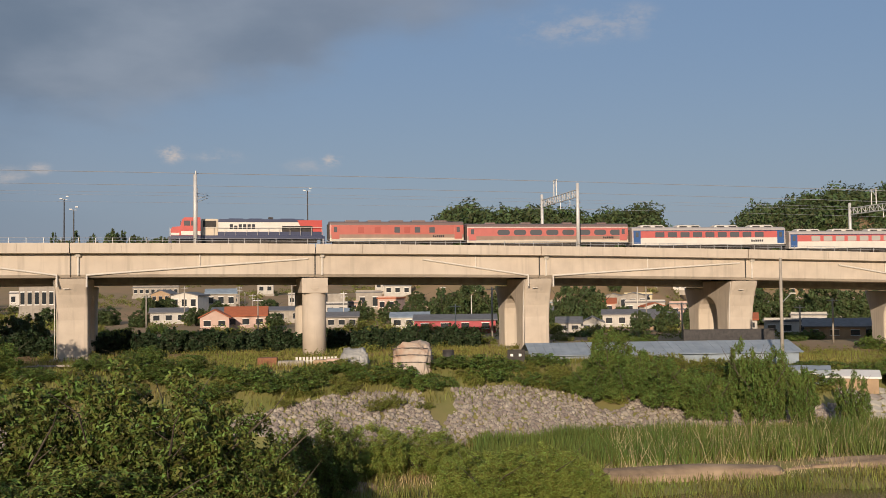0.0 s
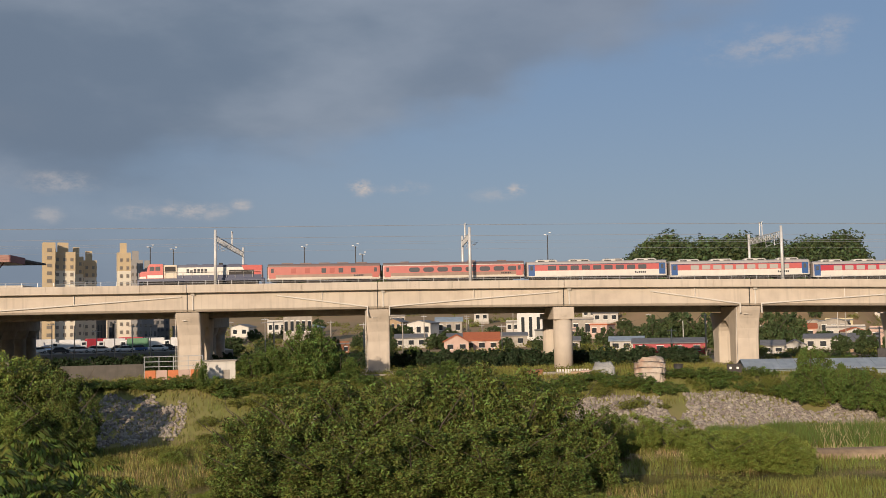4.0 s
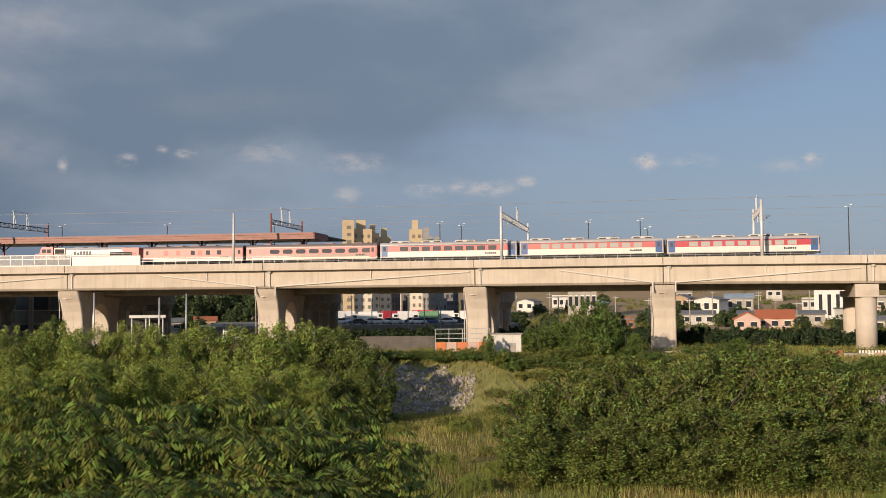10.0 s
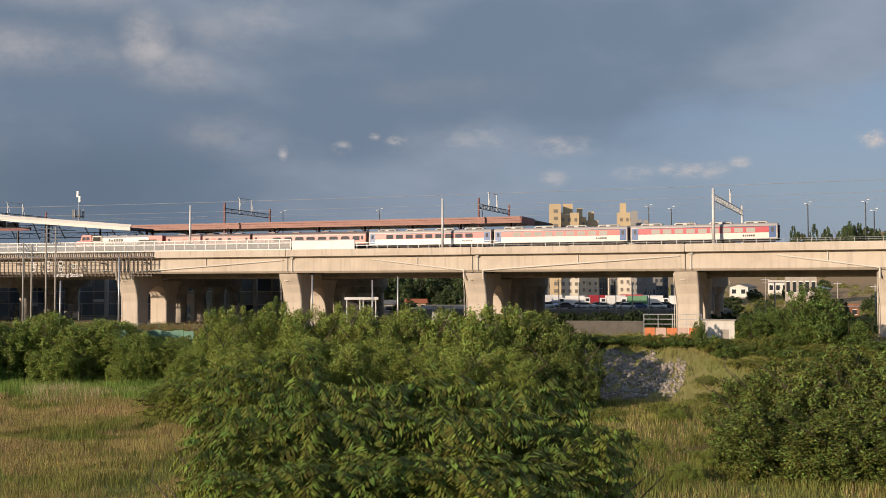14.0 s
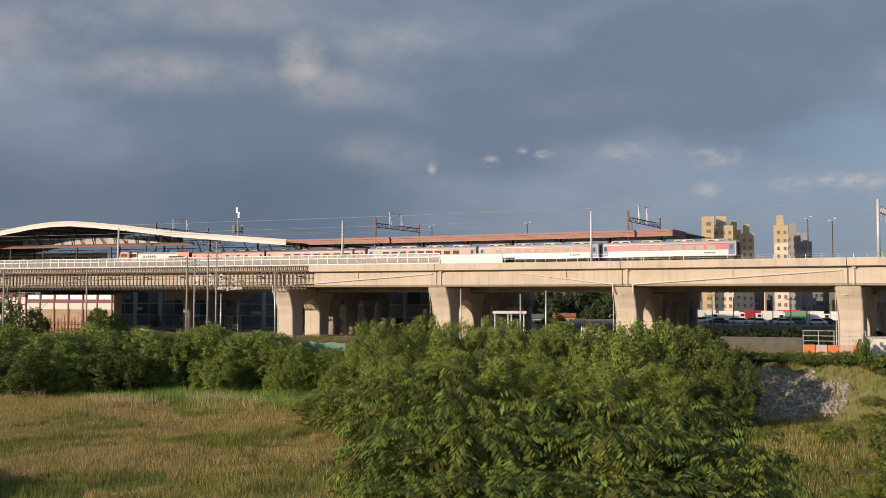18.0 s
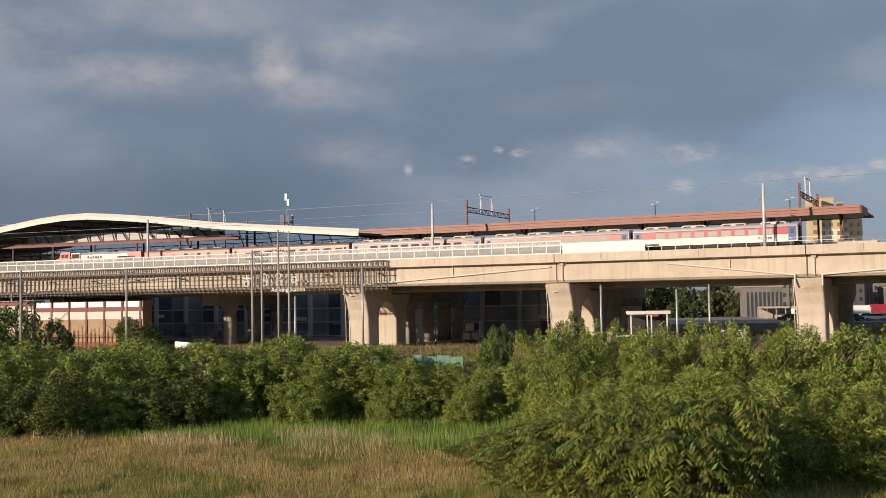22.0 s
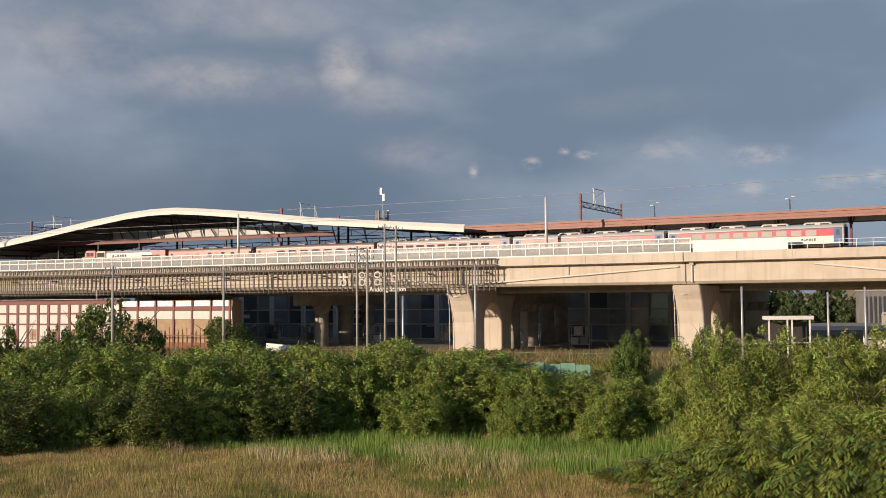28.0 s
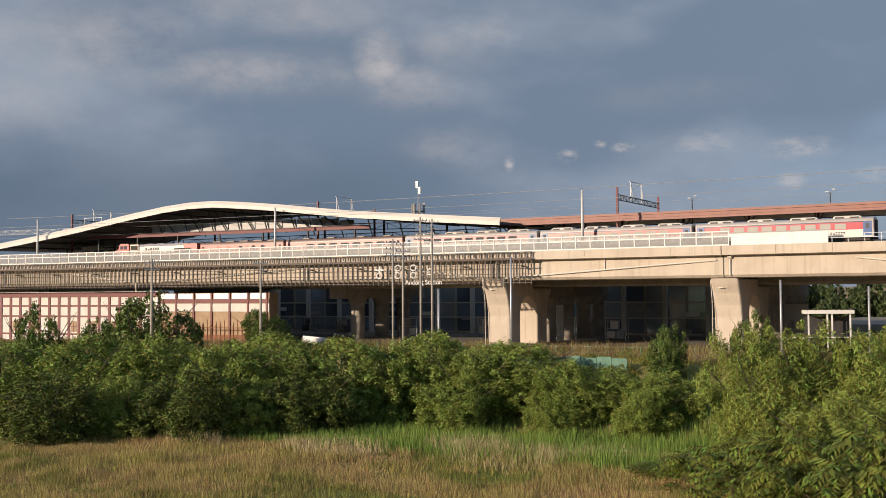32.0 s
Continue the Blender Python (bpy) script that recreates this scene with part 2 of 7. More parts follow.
BALLAST = material("ballast", (0.17, 0.15, 0.135), (0.10, 0.09, 0.08), 9.0, 0.95, bump=0.6)

# ---- helpers of this scene ----
def mesh_of(name, bm, mat, smooth=False):
    me = bpy.data.meshes.new(name)
    bm.to_mesh(me)
    bm.free()
    for m in (mat if isinstance(mat, (list, tuple)) else [mat]):
        me.materials.append(m)
    if smooth:
        me.polygons.foreach_set("use_smooth", [True] * len(me.polygons))
    return me


def part(name, bm, mat, parent, label="", smooth=False, at=None):
    me = bm if isinstance(bm, bpy.types.Mesh) else mesh_of(name, bm, mat, smooth)
    ob = new(name, me)
    ob.parent = parent
    if at is not None:
        ob.matrix_basis = at
    return tagged(ob, label)


def thing(name, m, label, category, group="", kind=""):
    ob = new(name)
    ob.empty_display_size = 0.5
    ob.matrix_basis = m
    return tagged(ob, label, category, group, kind)


def solid(name, bm, mat, m, label, category, group="", kind="", smooth=False):
    ob = new(name, mesh_of(name, bm, mat, smooth))
    ob.matrix_basis = m
    return tagged(ob, label, category, group, kind)


def box(bm, x0, x1, y0, y1, z0, z1, bevel=0.0, mat=0):
    vs = [bm.verts.new(c) for c in ((x0, y0, z0), (x1, y0, z0), (x1, y1, z0), (x0, y1, z0), (x0, y0, z1), (x1, y0, z1), (x1, y1, z1), (x0, y1, z1))]
    fs = [bm.faces.new([vs[i] for i in q]) for q in ((3, 2, 1, 0), (4, 5, 6, 7), (0, 1, 5, 4), (1, 2, 6, 5), (2, 3, 7, 6), (3, 0, 4, 7))]
    for f in fs:
        f.material_index = mat
    if bevel:
        bmesh.ops.bevel(bm, geom=list({e for f in fs for e in f.edges}), offset=bevel, segments=2, profile=0.6, affect="EDGES")
    return bm


def boxes(*rows, bevel=0.0):
    bm = bmesh.new()
    for r in rows:
        box(bm, *r, bevel=bevel)
    return bm


def tube(bm, a, b, r0, r1=None, n=8, cap=True, mat=0):
    a, b = Vector(a), Vector(b)
    r1 = r0 if r1 is None else r1
    d = b - a
    if d.length < 1e-6:
        return bm
    q = d.to_track_quat("Z", "Y")
    rings = []
    for p, r in ((a, r0), (b, r1)):
        rings.append([bm.verts.new(p + q @ Vector((r * math.cos(2 * math.pi * k / n), r * math.sin(2 * math.pi * k / n), 0))) for k in range(n)])
    for k in range(n):
        f = bm.faces.new((rings[0][k], rings[0][(k + 1) % n], rings[1][(k + 1) % n], rings[1][k]))
        f.material_index = mat
    if cap:
        bm.faces.new(rings[0][::-1]).material_index = mat
        bm.faces.new(rings[1]).material_index = mat
    return bm


def prism(bm, outline, x0, x1, axis="x", mat=0):
    """An outline of (u, v) pairs drawn out along an axis: x -> (y, z), y -> (x, z), z -> (x, y)."""
    def at(w, u, v):
        return {"x": (w, u, v), "y": (u, w, v), "z": (u, v, w)}[axis]
    a = [bm.verts.new(at(x0, *p)) for p in outline]
    b = [bm.verts.new(at(x1, *p)) for p in outline]
    n = len(outline)
    faces = [bm.faces.new(a[::-1]), bm.faces.new(b)] + [bm.faces.new((a[k], a[(k + 1) % n], b[(k + 1) % n], b[k])) for k in range(n)]
    for f in faces:
        f.material_index = mat
    bmesh.ops.recalc_face_normals(bm, faces=faces)
    return bm


def loft(bm, rings, closed=True, caps=True, mat=0):
    vs = [[bm.verts.new(p) for p in r] for r in rings]
    n = len(rings[0])
    for a, b in zip(vs, vs[1:]):
        for k in range(n if closed else n - 1):
            bm.faces.new((a[k], a[(k + 1) % n], b[(k + 1) % n], b[k])).material_index = mat
    if caps and closed:
        bm.faces.new(vs[0][::-1]).material_index = mat
        bm.faces.new(vs[-1]).material_index = mat
    return bm


def raw_mesh(name, verts, faces, mat, smooth=False):
    """A mesh from arrays: verts (n, 3) and faces (m, 3 or 4)."""
    verts, faces = np.asarray(verts, np.float32), np.asarray(faces, np.int32)
    me = bpy.data.meshes.new(name)
    k = faces.shape[1]
    me.vertices.add(len(verts))
    me.vertices.foreach_set("co", verts.ravel())
    me.loops.add(faces.size)
    me.loops.foreach_set("vertex_index", faces.ravel())
    me.polygons.add(len(faces))
    me.polygons.foreach_set("loop_start", np.arange(0, faces.size, k, dtype=np.int32))
    me.polygons.foreach_set("loop_total", np.full(len(faces), k, np.int32))
    for m in (mat if isinstance(mat, (list, tuple)) else [mat]):
        me.materials.append(m)
    if smooth:
        me.polygons.foreach_set("use_smooth", np.ones(len(faces), bool))
    me.update(calc_edges=True)
    return me


# ---- the line of the viaduct: a wide arc, s metres along it to the left ----
EYE = 15.7
BEND, TH0 = 0.000903464, radians(11.612)
X0, Y0 = -43.188, 161.18
CX, CY = X0 + math.sin(TH0) / BEND, Y0 - math.cos(TH0) / BEND


def heading(s):
    return TH0 + BEND * s


def dip(s):
    """The line falls slightly towards its right end."""
    return -0.00012 * min(0.0, s) ** 2


def via(s, off=0.0, z=0.0):
    """The place s along the line, off metres behind its near face."""
    th = heading(s)
    r = 1 / BEND + off
    return Vector((CX - math.sin(th) * r, CY + math.cos(th) * r, z))


def vm(s, off=0.0, z=0.0):
    """A frame on the line: x along it to the right, y away, z up."""
    return Matrix.Translation(via(s, off, z)) @ Matrix.Rotation(heading(s), 4, "Z")


def offset_of(x, y):
    return np.hypot(x - CX, y - CY) - 1 / BEND


def polar(az, r, z=0.0):
    a = radians(az)
    return Vector((-math.sin(a) * r, math.cos(a) * r, z))

# ---- ground ----
def hash_noise(x, y, seed):
    """Smooth value noise on arrays."""
    rs = np.random.RandomState(seed)
    tab = rs.rand(64, 64)
    xi, yi = np.floor(x).astype(int), np.floor(y).astype(int)
    fx, fy = x - xi, y - yi
    fx, fy = fx * fx * (3 - 2 * fx), fy * fy * (3 - 2 * fy)
    g = lambda a, b: tab[a % 64, b % 64]
    return (g(xi, yi) * (1 - fx) + g(xi + 1, yi) * fx) * (1 - fy) + (g(xi, yi + 1) * (1 - fx) + g(xi + 1, yi + 1) * fx) * fy


def along(x, y):
    return (np.arctan2(-(x - CX), y - CY) - TH0) / BEND


WATER_Z = -0.55


def height(x, y):
    """The ground: near bank under the camera, flood plain, far bank, the town's flat and the hills."""
    x, y = np.asarray(x, float), np.asarray(y, float)
    off, s, r = offset_of(x, y), along(x, y), np.hypot(x, y)
    az = np.degrees(np.arctan2(-x, y))
    wob = (hash_noise(x / 9 + 50, y / 9 + 50, 3) - 0.5)
    fine = (hash_noise(x / 2.3 + 90, y / 2.3 + 90, 4) - 0.5)
    plain = 0.35 * wob + 0.12 * fine
    # the stream's bed crosses the plain in front of the right half of the viaduct
    bed = np.clip(1 - np.abs(off + 66 + 3 * wob) / 9, 0, 1) * np.clip((30 - s) / 25, 0, 1)
    plain = plain - 1.5 * bed * bed * (3 - 2 * bed)
    shelf = np.clip((np.minimum(off + 57, -47 - off + 10) + 3 * wob) / 2.0, 0, 1) * np.clip((25 - s) / 15, 0, 1)
    plain = plain + 0.55 * shelf
    foot, crest = -36 + 2.2 * wob, -21.5 + 1.5 * wob
    u = np.clip((off - foot) / (crest - foot), 0, 1)
    top = 7.0 - 0.4 * np.clip(-s / 90, 0, 2) - 1.2 * np.clip((-s - 70) / 40, 0, 1) + 0.1 * wob
    z = plain * (1 - u) + top * u
    # the rising country behind
    back = np.clip((off - 130) / 420, 0, 1)
    hill_mid = np.exp(-((az - 12) / 13.0) ** 2) * 14 + np.exp(-((az + 5) / 14.0) ** 2) * 9
    z = z + back * (hill_mid + 3) * (off > 0)
    step = lambda u: np.clip(u, 0, 1) ** 2 * (3 - 2 * np.clip(u, 0, 1))
    wood = step((off - 150) / 150) * step((900 - off) / 300)
    one = step((0.6 - az) / 5.5) * step((az + 15.9) / 1.8) * (30 + 2.0 * np.sin(az * 1.3))
    two = step((-15.0 - az) / 4.5) * 33 + step((-18 - az) / 6) * 9
    three = step((off - 300) / 160) * np.exp(-((az - 11) / 7.5) ** 2) * 21
    z = z + (wood * (one + two) + three) * (off > 0)
    z = z + np.clip((off - 900) / 1500, 0, 1) * (14 + 10 * np.sin(az * 0.35 + 1.0)) * (off > 0)
    # near bank
    near = np.clip((52 - r) / 46, 0, 1) * 13.9 + 0.3 * wob
    z = np.where(r < 52, np.maximum(z, near), z)
    behind = np.clip((r - 10) / 200, 0, 1) * 12
    z = np.where(y < -8, np.maximum(z, 13.9 + behind * np.clip((-8 - y) / 60, 0, 1)), z)
    return z


def ground_height(x, y):
    return float(height(np.array([x]), np.array([y]))[0])


GROUND = material("meadow_soil", (0.155, 0.175, 0.042), (0.25, 0.225, 0.075), 0.35, 0.95, bump=0.6, bump_scale=7, third=(0.23, 0.175, 0.080), detail=8)
TOWN = material("dry_earth", (0.34, 0.215, 0.12), (0.235, 0.18, 0.08), 0.08, 0.95, bump=0.4, bump_scale=2, third=(0.29, 0.215, 0.125), detail=8)


def make_ground():
    azs = np.radians(np.concatenate([np.arange(-40, 90, 0.5), np.arange(90, 321, 5.0)]))
    rs = np.concatenate([[0.02], np.arange(2, 60, 3.0), np.arange(60, 190, 1.25), np.arange(190, 420, 6.0), np.geomspace(420, 4500, 60)])
    A, R = np.meshgrid(azs, rs)
    x, y = -np.sin(A) * R, np.cos(A) * R
    z = height(x, y)
    na, nr = len(azs), len(rs)
    v = np.stack([x, y, z], -1).reshape(-1, 3)
    idx = np.arange(na * nr).reshape(nr, na)
    a, b = idx[:-1], idx[1:]
    f = np.stack([a, np.roll(a, -1, 1), np.roll(b, -1, 1), b], -1).reshape(-1, 4)
    f = f[:, ::-1]
    v = np.vstack([v, [[0, 0, 13.9]]])
    me = raw_mesh("ground", v, f, [GROUND, TOWN], True)
    c = v[f].mean(1)
    me.polygons.foreach_set("material_index", (offset_of(c[:, 0], c[:, 1]) > -19).astype(np.int32))
    ob = new("ground", me)
    return tagged(ob, "grassy flood plain, banks and dry town ground", "ground", kind="structure")


make_ground()

# ---- viaduct ----
PIERS = [(-221.3, "p"), (-191.3, "p"), (-161.3, "p"), (-131.3, "p"), (-101.3, "p"), (-71.4, "p"), (-41.1, "c"), (-11.0, "p"), (19.1, "p"), (55.0, "p"), (90.5, "p"),
         (125.4, "p"), (160.5, ""), (195.5, ""), (230.5, ""), (265.5, ""), (300.5, "")]
LOW_PIERS = (-191.3, -131.3, -71.4, -11.0, 55.0, 125.4, 195.5, 265.5)
Z_SOFFIT, Z_SLAB, Z_PARAPET, Z_RAIL = 17.35, 20.25, 21.6, 21.25


def sweep(bm, s0, s1, outline, step=5.0, mat=0):
    """An outline of (off, z) drawn along the line from s0 to s1; s grows to the left."""
    n = max(1, int(round(abs(s1 - s0) / step)))
    rings = []
    for k in range(n + 1):
        s = s0 + (s1 - s0) * k / n
        rings.append([via(s, o, z + dip(s)) for o, z in outline])
    loft(bm, rings, mat=mat)
    return bm


def make_pier(parent, s, kind, ground_z):
    m = vm(s)
    top = Z_SOFFIT - 0.12 + dip(s)
    lo = ground_z - 0.6
    if kind == "p":
        # side view of the portal: two legs, an arch between them, the head flaring out over both
        w = 1.9
        out = [(2.0, lo), (1.9, top - 5.2), (1.6, top - 3.6), (1.05, top - 2.0), (0.35, top - 0.7), (0.05, top), (10.7, top), (10.7, top - 1.0), (17.9, top - 1.0), (17.6, top - 1.7), (16.9, top - 3.0),
               (16.3, top - 4.4), (16.0, top - 6.0), (15.9, lo), (12.2, lo), (12.2, top - 5.0)]
        for k in range(1, 10):
            a = math.pi * k / 10
            out.append((8.95 + 3.25 * math.cos(a), top - 5.0 + 2.6 * math.sin(a)))
        out += [(5.7, top - 5.0), (5.7, lo)]
        bm = bmesh.new()
        prism(bm, out, -w, w, "x")
        edges = [e for e in bm.edges if abs(e.verts[0].co.x - e.verts[1].co.x) < 1e-4]
        bmesh.ops.bevel(bm, geom=edges, offset=0.28, segments=3, profile=0.5, affect="EDGES")
        pier = part("pier", bm, CONCRETE, parent, at=m)
        part("pile_cap", boxes((-2.6, 2.6, 1.2, 16.6, lo - 0.5, ground_z + 0.25), bevel=0.05), CONCRETE_OLD, pier)
        # recessed service box and conduit on the head
        bm = boxes((-0.9, -0.2, 0.30, 0.34, top - 1.3, top - 1.22))
        tube(bm, (-1.99, 0.6, top - 0.2), (-1.99, 1.2, top - 3.0), 0.05)
        tube(bm, (-1.99, 1.2, top - 3.0), (-1.99, 1.3, lo), 0.05)
        part("conduit", bm, PIPE, pier)
    else:
        pier = part("pier", boxes((-1.7, 1.7, 0.1, 17.8, top - 2.0, top - 1.02), (-1.7, 1.7, 0.1, 10.6, top - 1.3, top), bevel=0.12), CONCRETE, parent, at=m)
        for y in (1.75, 15.4):
            bm = bmesh.new()
            tube(bm, (0, y, lo), (0, y, top - 1.4), 1.55, n=28)
            part("column", bm, CONCRETE, pier, smooth=True)
            bm = bmesh.new()
            tube(bm, (0, y, top - 1.9), (0, y, top - 1.35), 1.62, 1.75, n=28)
            part("collar", bm, CONCRETE, pier)
    for x in (-1.0, 1.0):
        for y in (2.2, 8.2):
            part("bearing", boxes((x - 0.35, x + 0.35, y - 0.35, y + 0.35, top, Z_SOFFIT + dip(s) + 0.02)), DARK_STEEL, pier)
    return pier


def make_viaduct():
    v = thing("viaduct", pose(0, 0, 0), "long beige concrete railway viaduct on portal piers", "viaduct", kind="structure")
    for (s, kind) in PIERS:
        c = via(s, 5)
        if not kind:
            continue
        make_pier(v, s, kind, ground_height(c.x, c.y))
    web = [(0.35, Z_SOFFIT), (0.0, Z_SOFFIT + 0.35), (0.0, Z_SLAB), (10.5, Z_SLAB), (10.5, Z_SOFFIT + 0.35), (10.15, Z_SOFFIT)]
    # rear girder added, set lower to give the shaded strip under the front one
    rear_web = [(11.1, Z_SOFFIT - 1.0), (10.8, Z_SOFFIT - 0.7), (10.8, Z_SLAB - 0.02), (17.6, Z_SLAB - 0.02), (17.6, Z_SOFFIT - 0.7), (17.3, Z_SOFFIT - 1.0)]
    slab = [(-0.95, Z_SLAB + 0.12), (0.0, Z_SLAB), (10.5, Z_SLAB), (18.1, Z_SLAB + 0.12), (18.1, Z_SLAB + 0.42), (-0.95, Z_SLAB + 0.42)]
    front = [(-1.05, Z_SLAB + 0.1), (-1.05, Z_PARAPET - 0.05), (-1.02, Z_PARAPET), (-0.78, Z_PARAPET), (-0.75, Z_PARAPET - 0.05), (-0.75, Z_SLAB + 0.42), (-0.95, Z_SLAB + 0.42), (-0.95, Z_SLAB + 0.1)]
    rear = [(17.8, Z_SLAB + 0.42), (17.8, Z_PARAPET - 0.5), (18.1, Z_PARAPET - 0.5), (18.1, Z_SLAB + 0.42)]
    for (s0, _), (s1, _) in zip(PIERS, PIERS[1:]):
        a, b = s0 + 0.05, s1 - 0.05
        part("girder", sweep(bmesh.new(), b, a, web), CONCRETE, v)
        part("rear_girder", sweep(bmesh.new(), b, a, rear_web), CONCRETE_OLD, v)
        part("deck_slab", sweep(bmesh.new(), b, a, slab), CONCRETE, v)
        bm = bmesh.new()
        n = 5
        for k in range(n):
            c0, c1 = a + (b - a) * k / n + 0.012, a + (b - a) * (k + 1) / n - 0.012
            sweep(bm, c1, c0, front)
        part("parapet", bm, CONCRETE, v)
        part("rear_parapet", sweep(bmesh.new(), b, a, rear), CONCRETE, v)
        # drain pipes: down at the joint, and the sloping run along the face
        bm = bmesh.new()
        tube(bm, via(s1 - 0.9, -0.12, Z_SLAB + 0.1 + dip(s1)), via(s1 - 0.9, -0.12, Z_SOFFIT + 0.25 + dip(s1)), 0.13)
        box_m = vm(s1 - 0.9, -0.2, Z_SLAB + dip(s1))
        tube(bm, box_m @ Vector((-0.28, 0, -0.1)), box_m @ Vector((0.28, 0, -0.1)), 0.3, n=6)
        part("downpipe", bm, PIPE, v)
        # drain runs fall to every second pier: the whole span from its right, half a span from its left
        bm = bmesh.new()
        zh, zl = Z_SLAB - 0.55, Z_SOFFIT + 0.3
        if s1 in LOW_PIERS:
            ends = (s0 + 0.9, s1 - 1.9)
        else:
            ends = ((s0 + s1) / 2 + 1.0, s0 + 1.6)
        tube(bm, via(ends[0], -0.12, zh + dip(ends[0])), via(ends[1], -0.12, zl + dip(ends[1])), 0.12)
        tube(bm, via(ends[1], -0.12, zl + 0.1 + dip(ends[1])), via(ends[1], -0.12, zl - 1.5 + dip(ends[1])), 0.12)
        mid = (ends[0] + ends[1]) / 2
        tube(bm, via(mid, -0.1, (zh + zl) / 2 + dip(mid)), via(mid, -0.1, Z_SLAB + 0.1 + dip(mid)), 0.09)
        part("drain_run", bm, PIPE, v)
        part("joint_cover", boxes((-0.09, 0.09, -0.03, 0.0, Z_SOFFIT + 0.3 + dip(s1), Z_SLAB - 0.02 + dip(s1))), DARK_STEEL, v, at=vm(s1))
        # track
        part("track_bed", sweep(bmesh.new(), b + 0.05, a - 0.05, [(0.3, Z_SLAB + 0.42), (0.6, Z_RAIL - 0.2), (9.9, Z_RAIL - 0.2), (10.2, Z_SLAB + 0.42)]), BALLAST, v)
        for o in (2.28, 3.72, 6.78, 8.22):
            part("rail", sweep(bmesh.new(), b + 0.05, a - 0.05, [(o - 0.035, Z_RAIL - 0.2), (o - 0.035, Z_RAIL), (o + 0.035, Z_RAIL), (o + 0.035, Z_RAIL - 0.2)]), DARK_STEEL, v)
        # handrail on the parapet
        if s0 < 50:
            bm = bmesh.new()
            for z in (0.32, 0.62):
                for k in range(6):
                    c0, c1 = s0 + (s1 - s0) * k / 6, s0 + (s1 - s0) * (k + 1) / 6
                    tube(bm, via(c0, -0.9, Z_PARAPET + z + dip(c0)), via(c1, -0.9, Z_PARAPET + z + dip(c1)), 0.03, n=6)
            part("handrail", bm, STEEL, v)
            for k in range(15):
                c = s0 + (s1 - s0) * (k + 0.5) / 15
                part("rail_post", RAIL_POST, None, v, at=vm(c, -0.9, Z_PARAPET + dip(c)))
    return v


RAIL_POST = mesh_of("rail_post", boxes((-0.03, 0.03, -0.03, 0.03, -0.02, 0.64)), STEEL)
make_viaduct()

# ---- overhead line masts ----
def truss(bm, a, b, depth, r=0.05, n=9):
    """A lattice beam between two points, its chords depth apart."""
    a, b = Vector(a), Vector(b)
    dn = Vector((0, 0, -depth))
    for o in (Vector((0, 0, 0)), dn):
        tube(bm, a + o, b + o, r, n=6)
    for k in range(n):
        p, q = a.lerp(b, k / n), a.lerp(b, (k + 1) / n)
        tube(bm, p, p + dn, r * 0.7, n=5)
        if k % 2:
            tube(bm, p + dn, q, r * 0.6, n=5)
        else:
            tube(bm, p, q + dn, r * 0.6, n=5)
    return bm


def make_portal(s, top=30.3, wide=17.2):
    z0 = Z_SLAB + 0.42 + dip(s)
    t = thing("catenary_portal", vm(s, 0, z0), "galvanised steel overhead line portal standing on the viaduct deck", "catenary mast", "overhead line portals")
    h = top - z0 + dip(s)
    for y in (-0.55, wide):
        post = part("mast", tube(bmesh.new(), (0, y, 0), (0, y, h), 0.27, 0.22, n=10), PALE_STEEL, t, smooth=True)
        part("mast_base", boxes((-0.35, 0.35, y - 0.35, y + 0.35, 0, 0.12), (-0.6, 0.6, y - 0.25, y + 0.25, -0.35, 0.0)), CONCRETE, post)
    part("lattice_beam", truss(bmesh.new(), (0, -0.55, h - 0.9), (0, wide, h - 0.9), 1.0, 0.085, n=round(wide * 0.85)), PALE_STEEL, t)
    bm = bmesh.new()
    f0 = wide * 0.5 + 0.8
    for y in (f0, f0 + 1.3):
        tube(bm, (0, y, h - 0.9), (0, y, h + 1.5), 0.08)
    tube(bm, (0, f0 - 0.3, h + 1.5), (0, f0 + 1.6, h + 1.5), 0.08)
    tube(bm, (0, f0, h + 0.4), (0, f0 + 1.3, h + 1.5), 0.05)
    part("feeder_bracket", bm, PALE_STEEL, t)
    for y in (3.0, 7.5):
        bm = bmesh.new()
        tube(bm, (0, y, h - 1.6), (0, y, h - 3.0), 0.05)
        tube(bm, (0, y, h - 2.9), (1.6, y, h - 2.3), 0.04)
        tube(bm, (0, y, h - 2.0), (1.6, y, h - 2.3), 0.03)
        part("registration_arm", bm, STEEL, t)
    return t


def make_mast(s, top=30.2):
    z0 = Z_SLAB + 0.42
    t = thing("catenary_mast", vm(s, 0, z0), "single grey steel overhead line mast on the deck edge", "catenary mast", "overhead line masts")
    h = top - z0
    post = part("mast", tube(bmesh.new(), (0, -0.55, 0), (0, -0.55, h), 0.23, 0.18, n=10), PALE_STEEL, t, smooth=True)
    part("mast_base", boxes((-0.45, 0.45, -1.1, -0.15, 0, 0.9), bevel=0.04), CONCRETE, post)
    bm = bmesh.new()
    tube(bm, (0, -0.55, h - 2.2), (-1.1, 2.4, h - 1.9), 0.04)
    tube(bm, (0, -0.55, h - 3.1), (-1.1, 2.4, h - 1.9), 0.04)
    tube(bm, (-1.1, 2.4, h - 1.9), (-1.1, 3.0, h - 3.0), 0.03)
    part("cantilever", bm, STEEL, t)
    return t


for s in (-177.0, -127.0, -76.8, -26.0):
    make_portal(s)
make_portal(14.6, wide=40.0)
for s in (60.3, 110.6, 165.9, 221.0):
    make_mast(s)

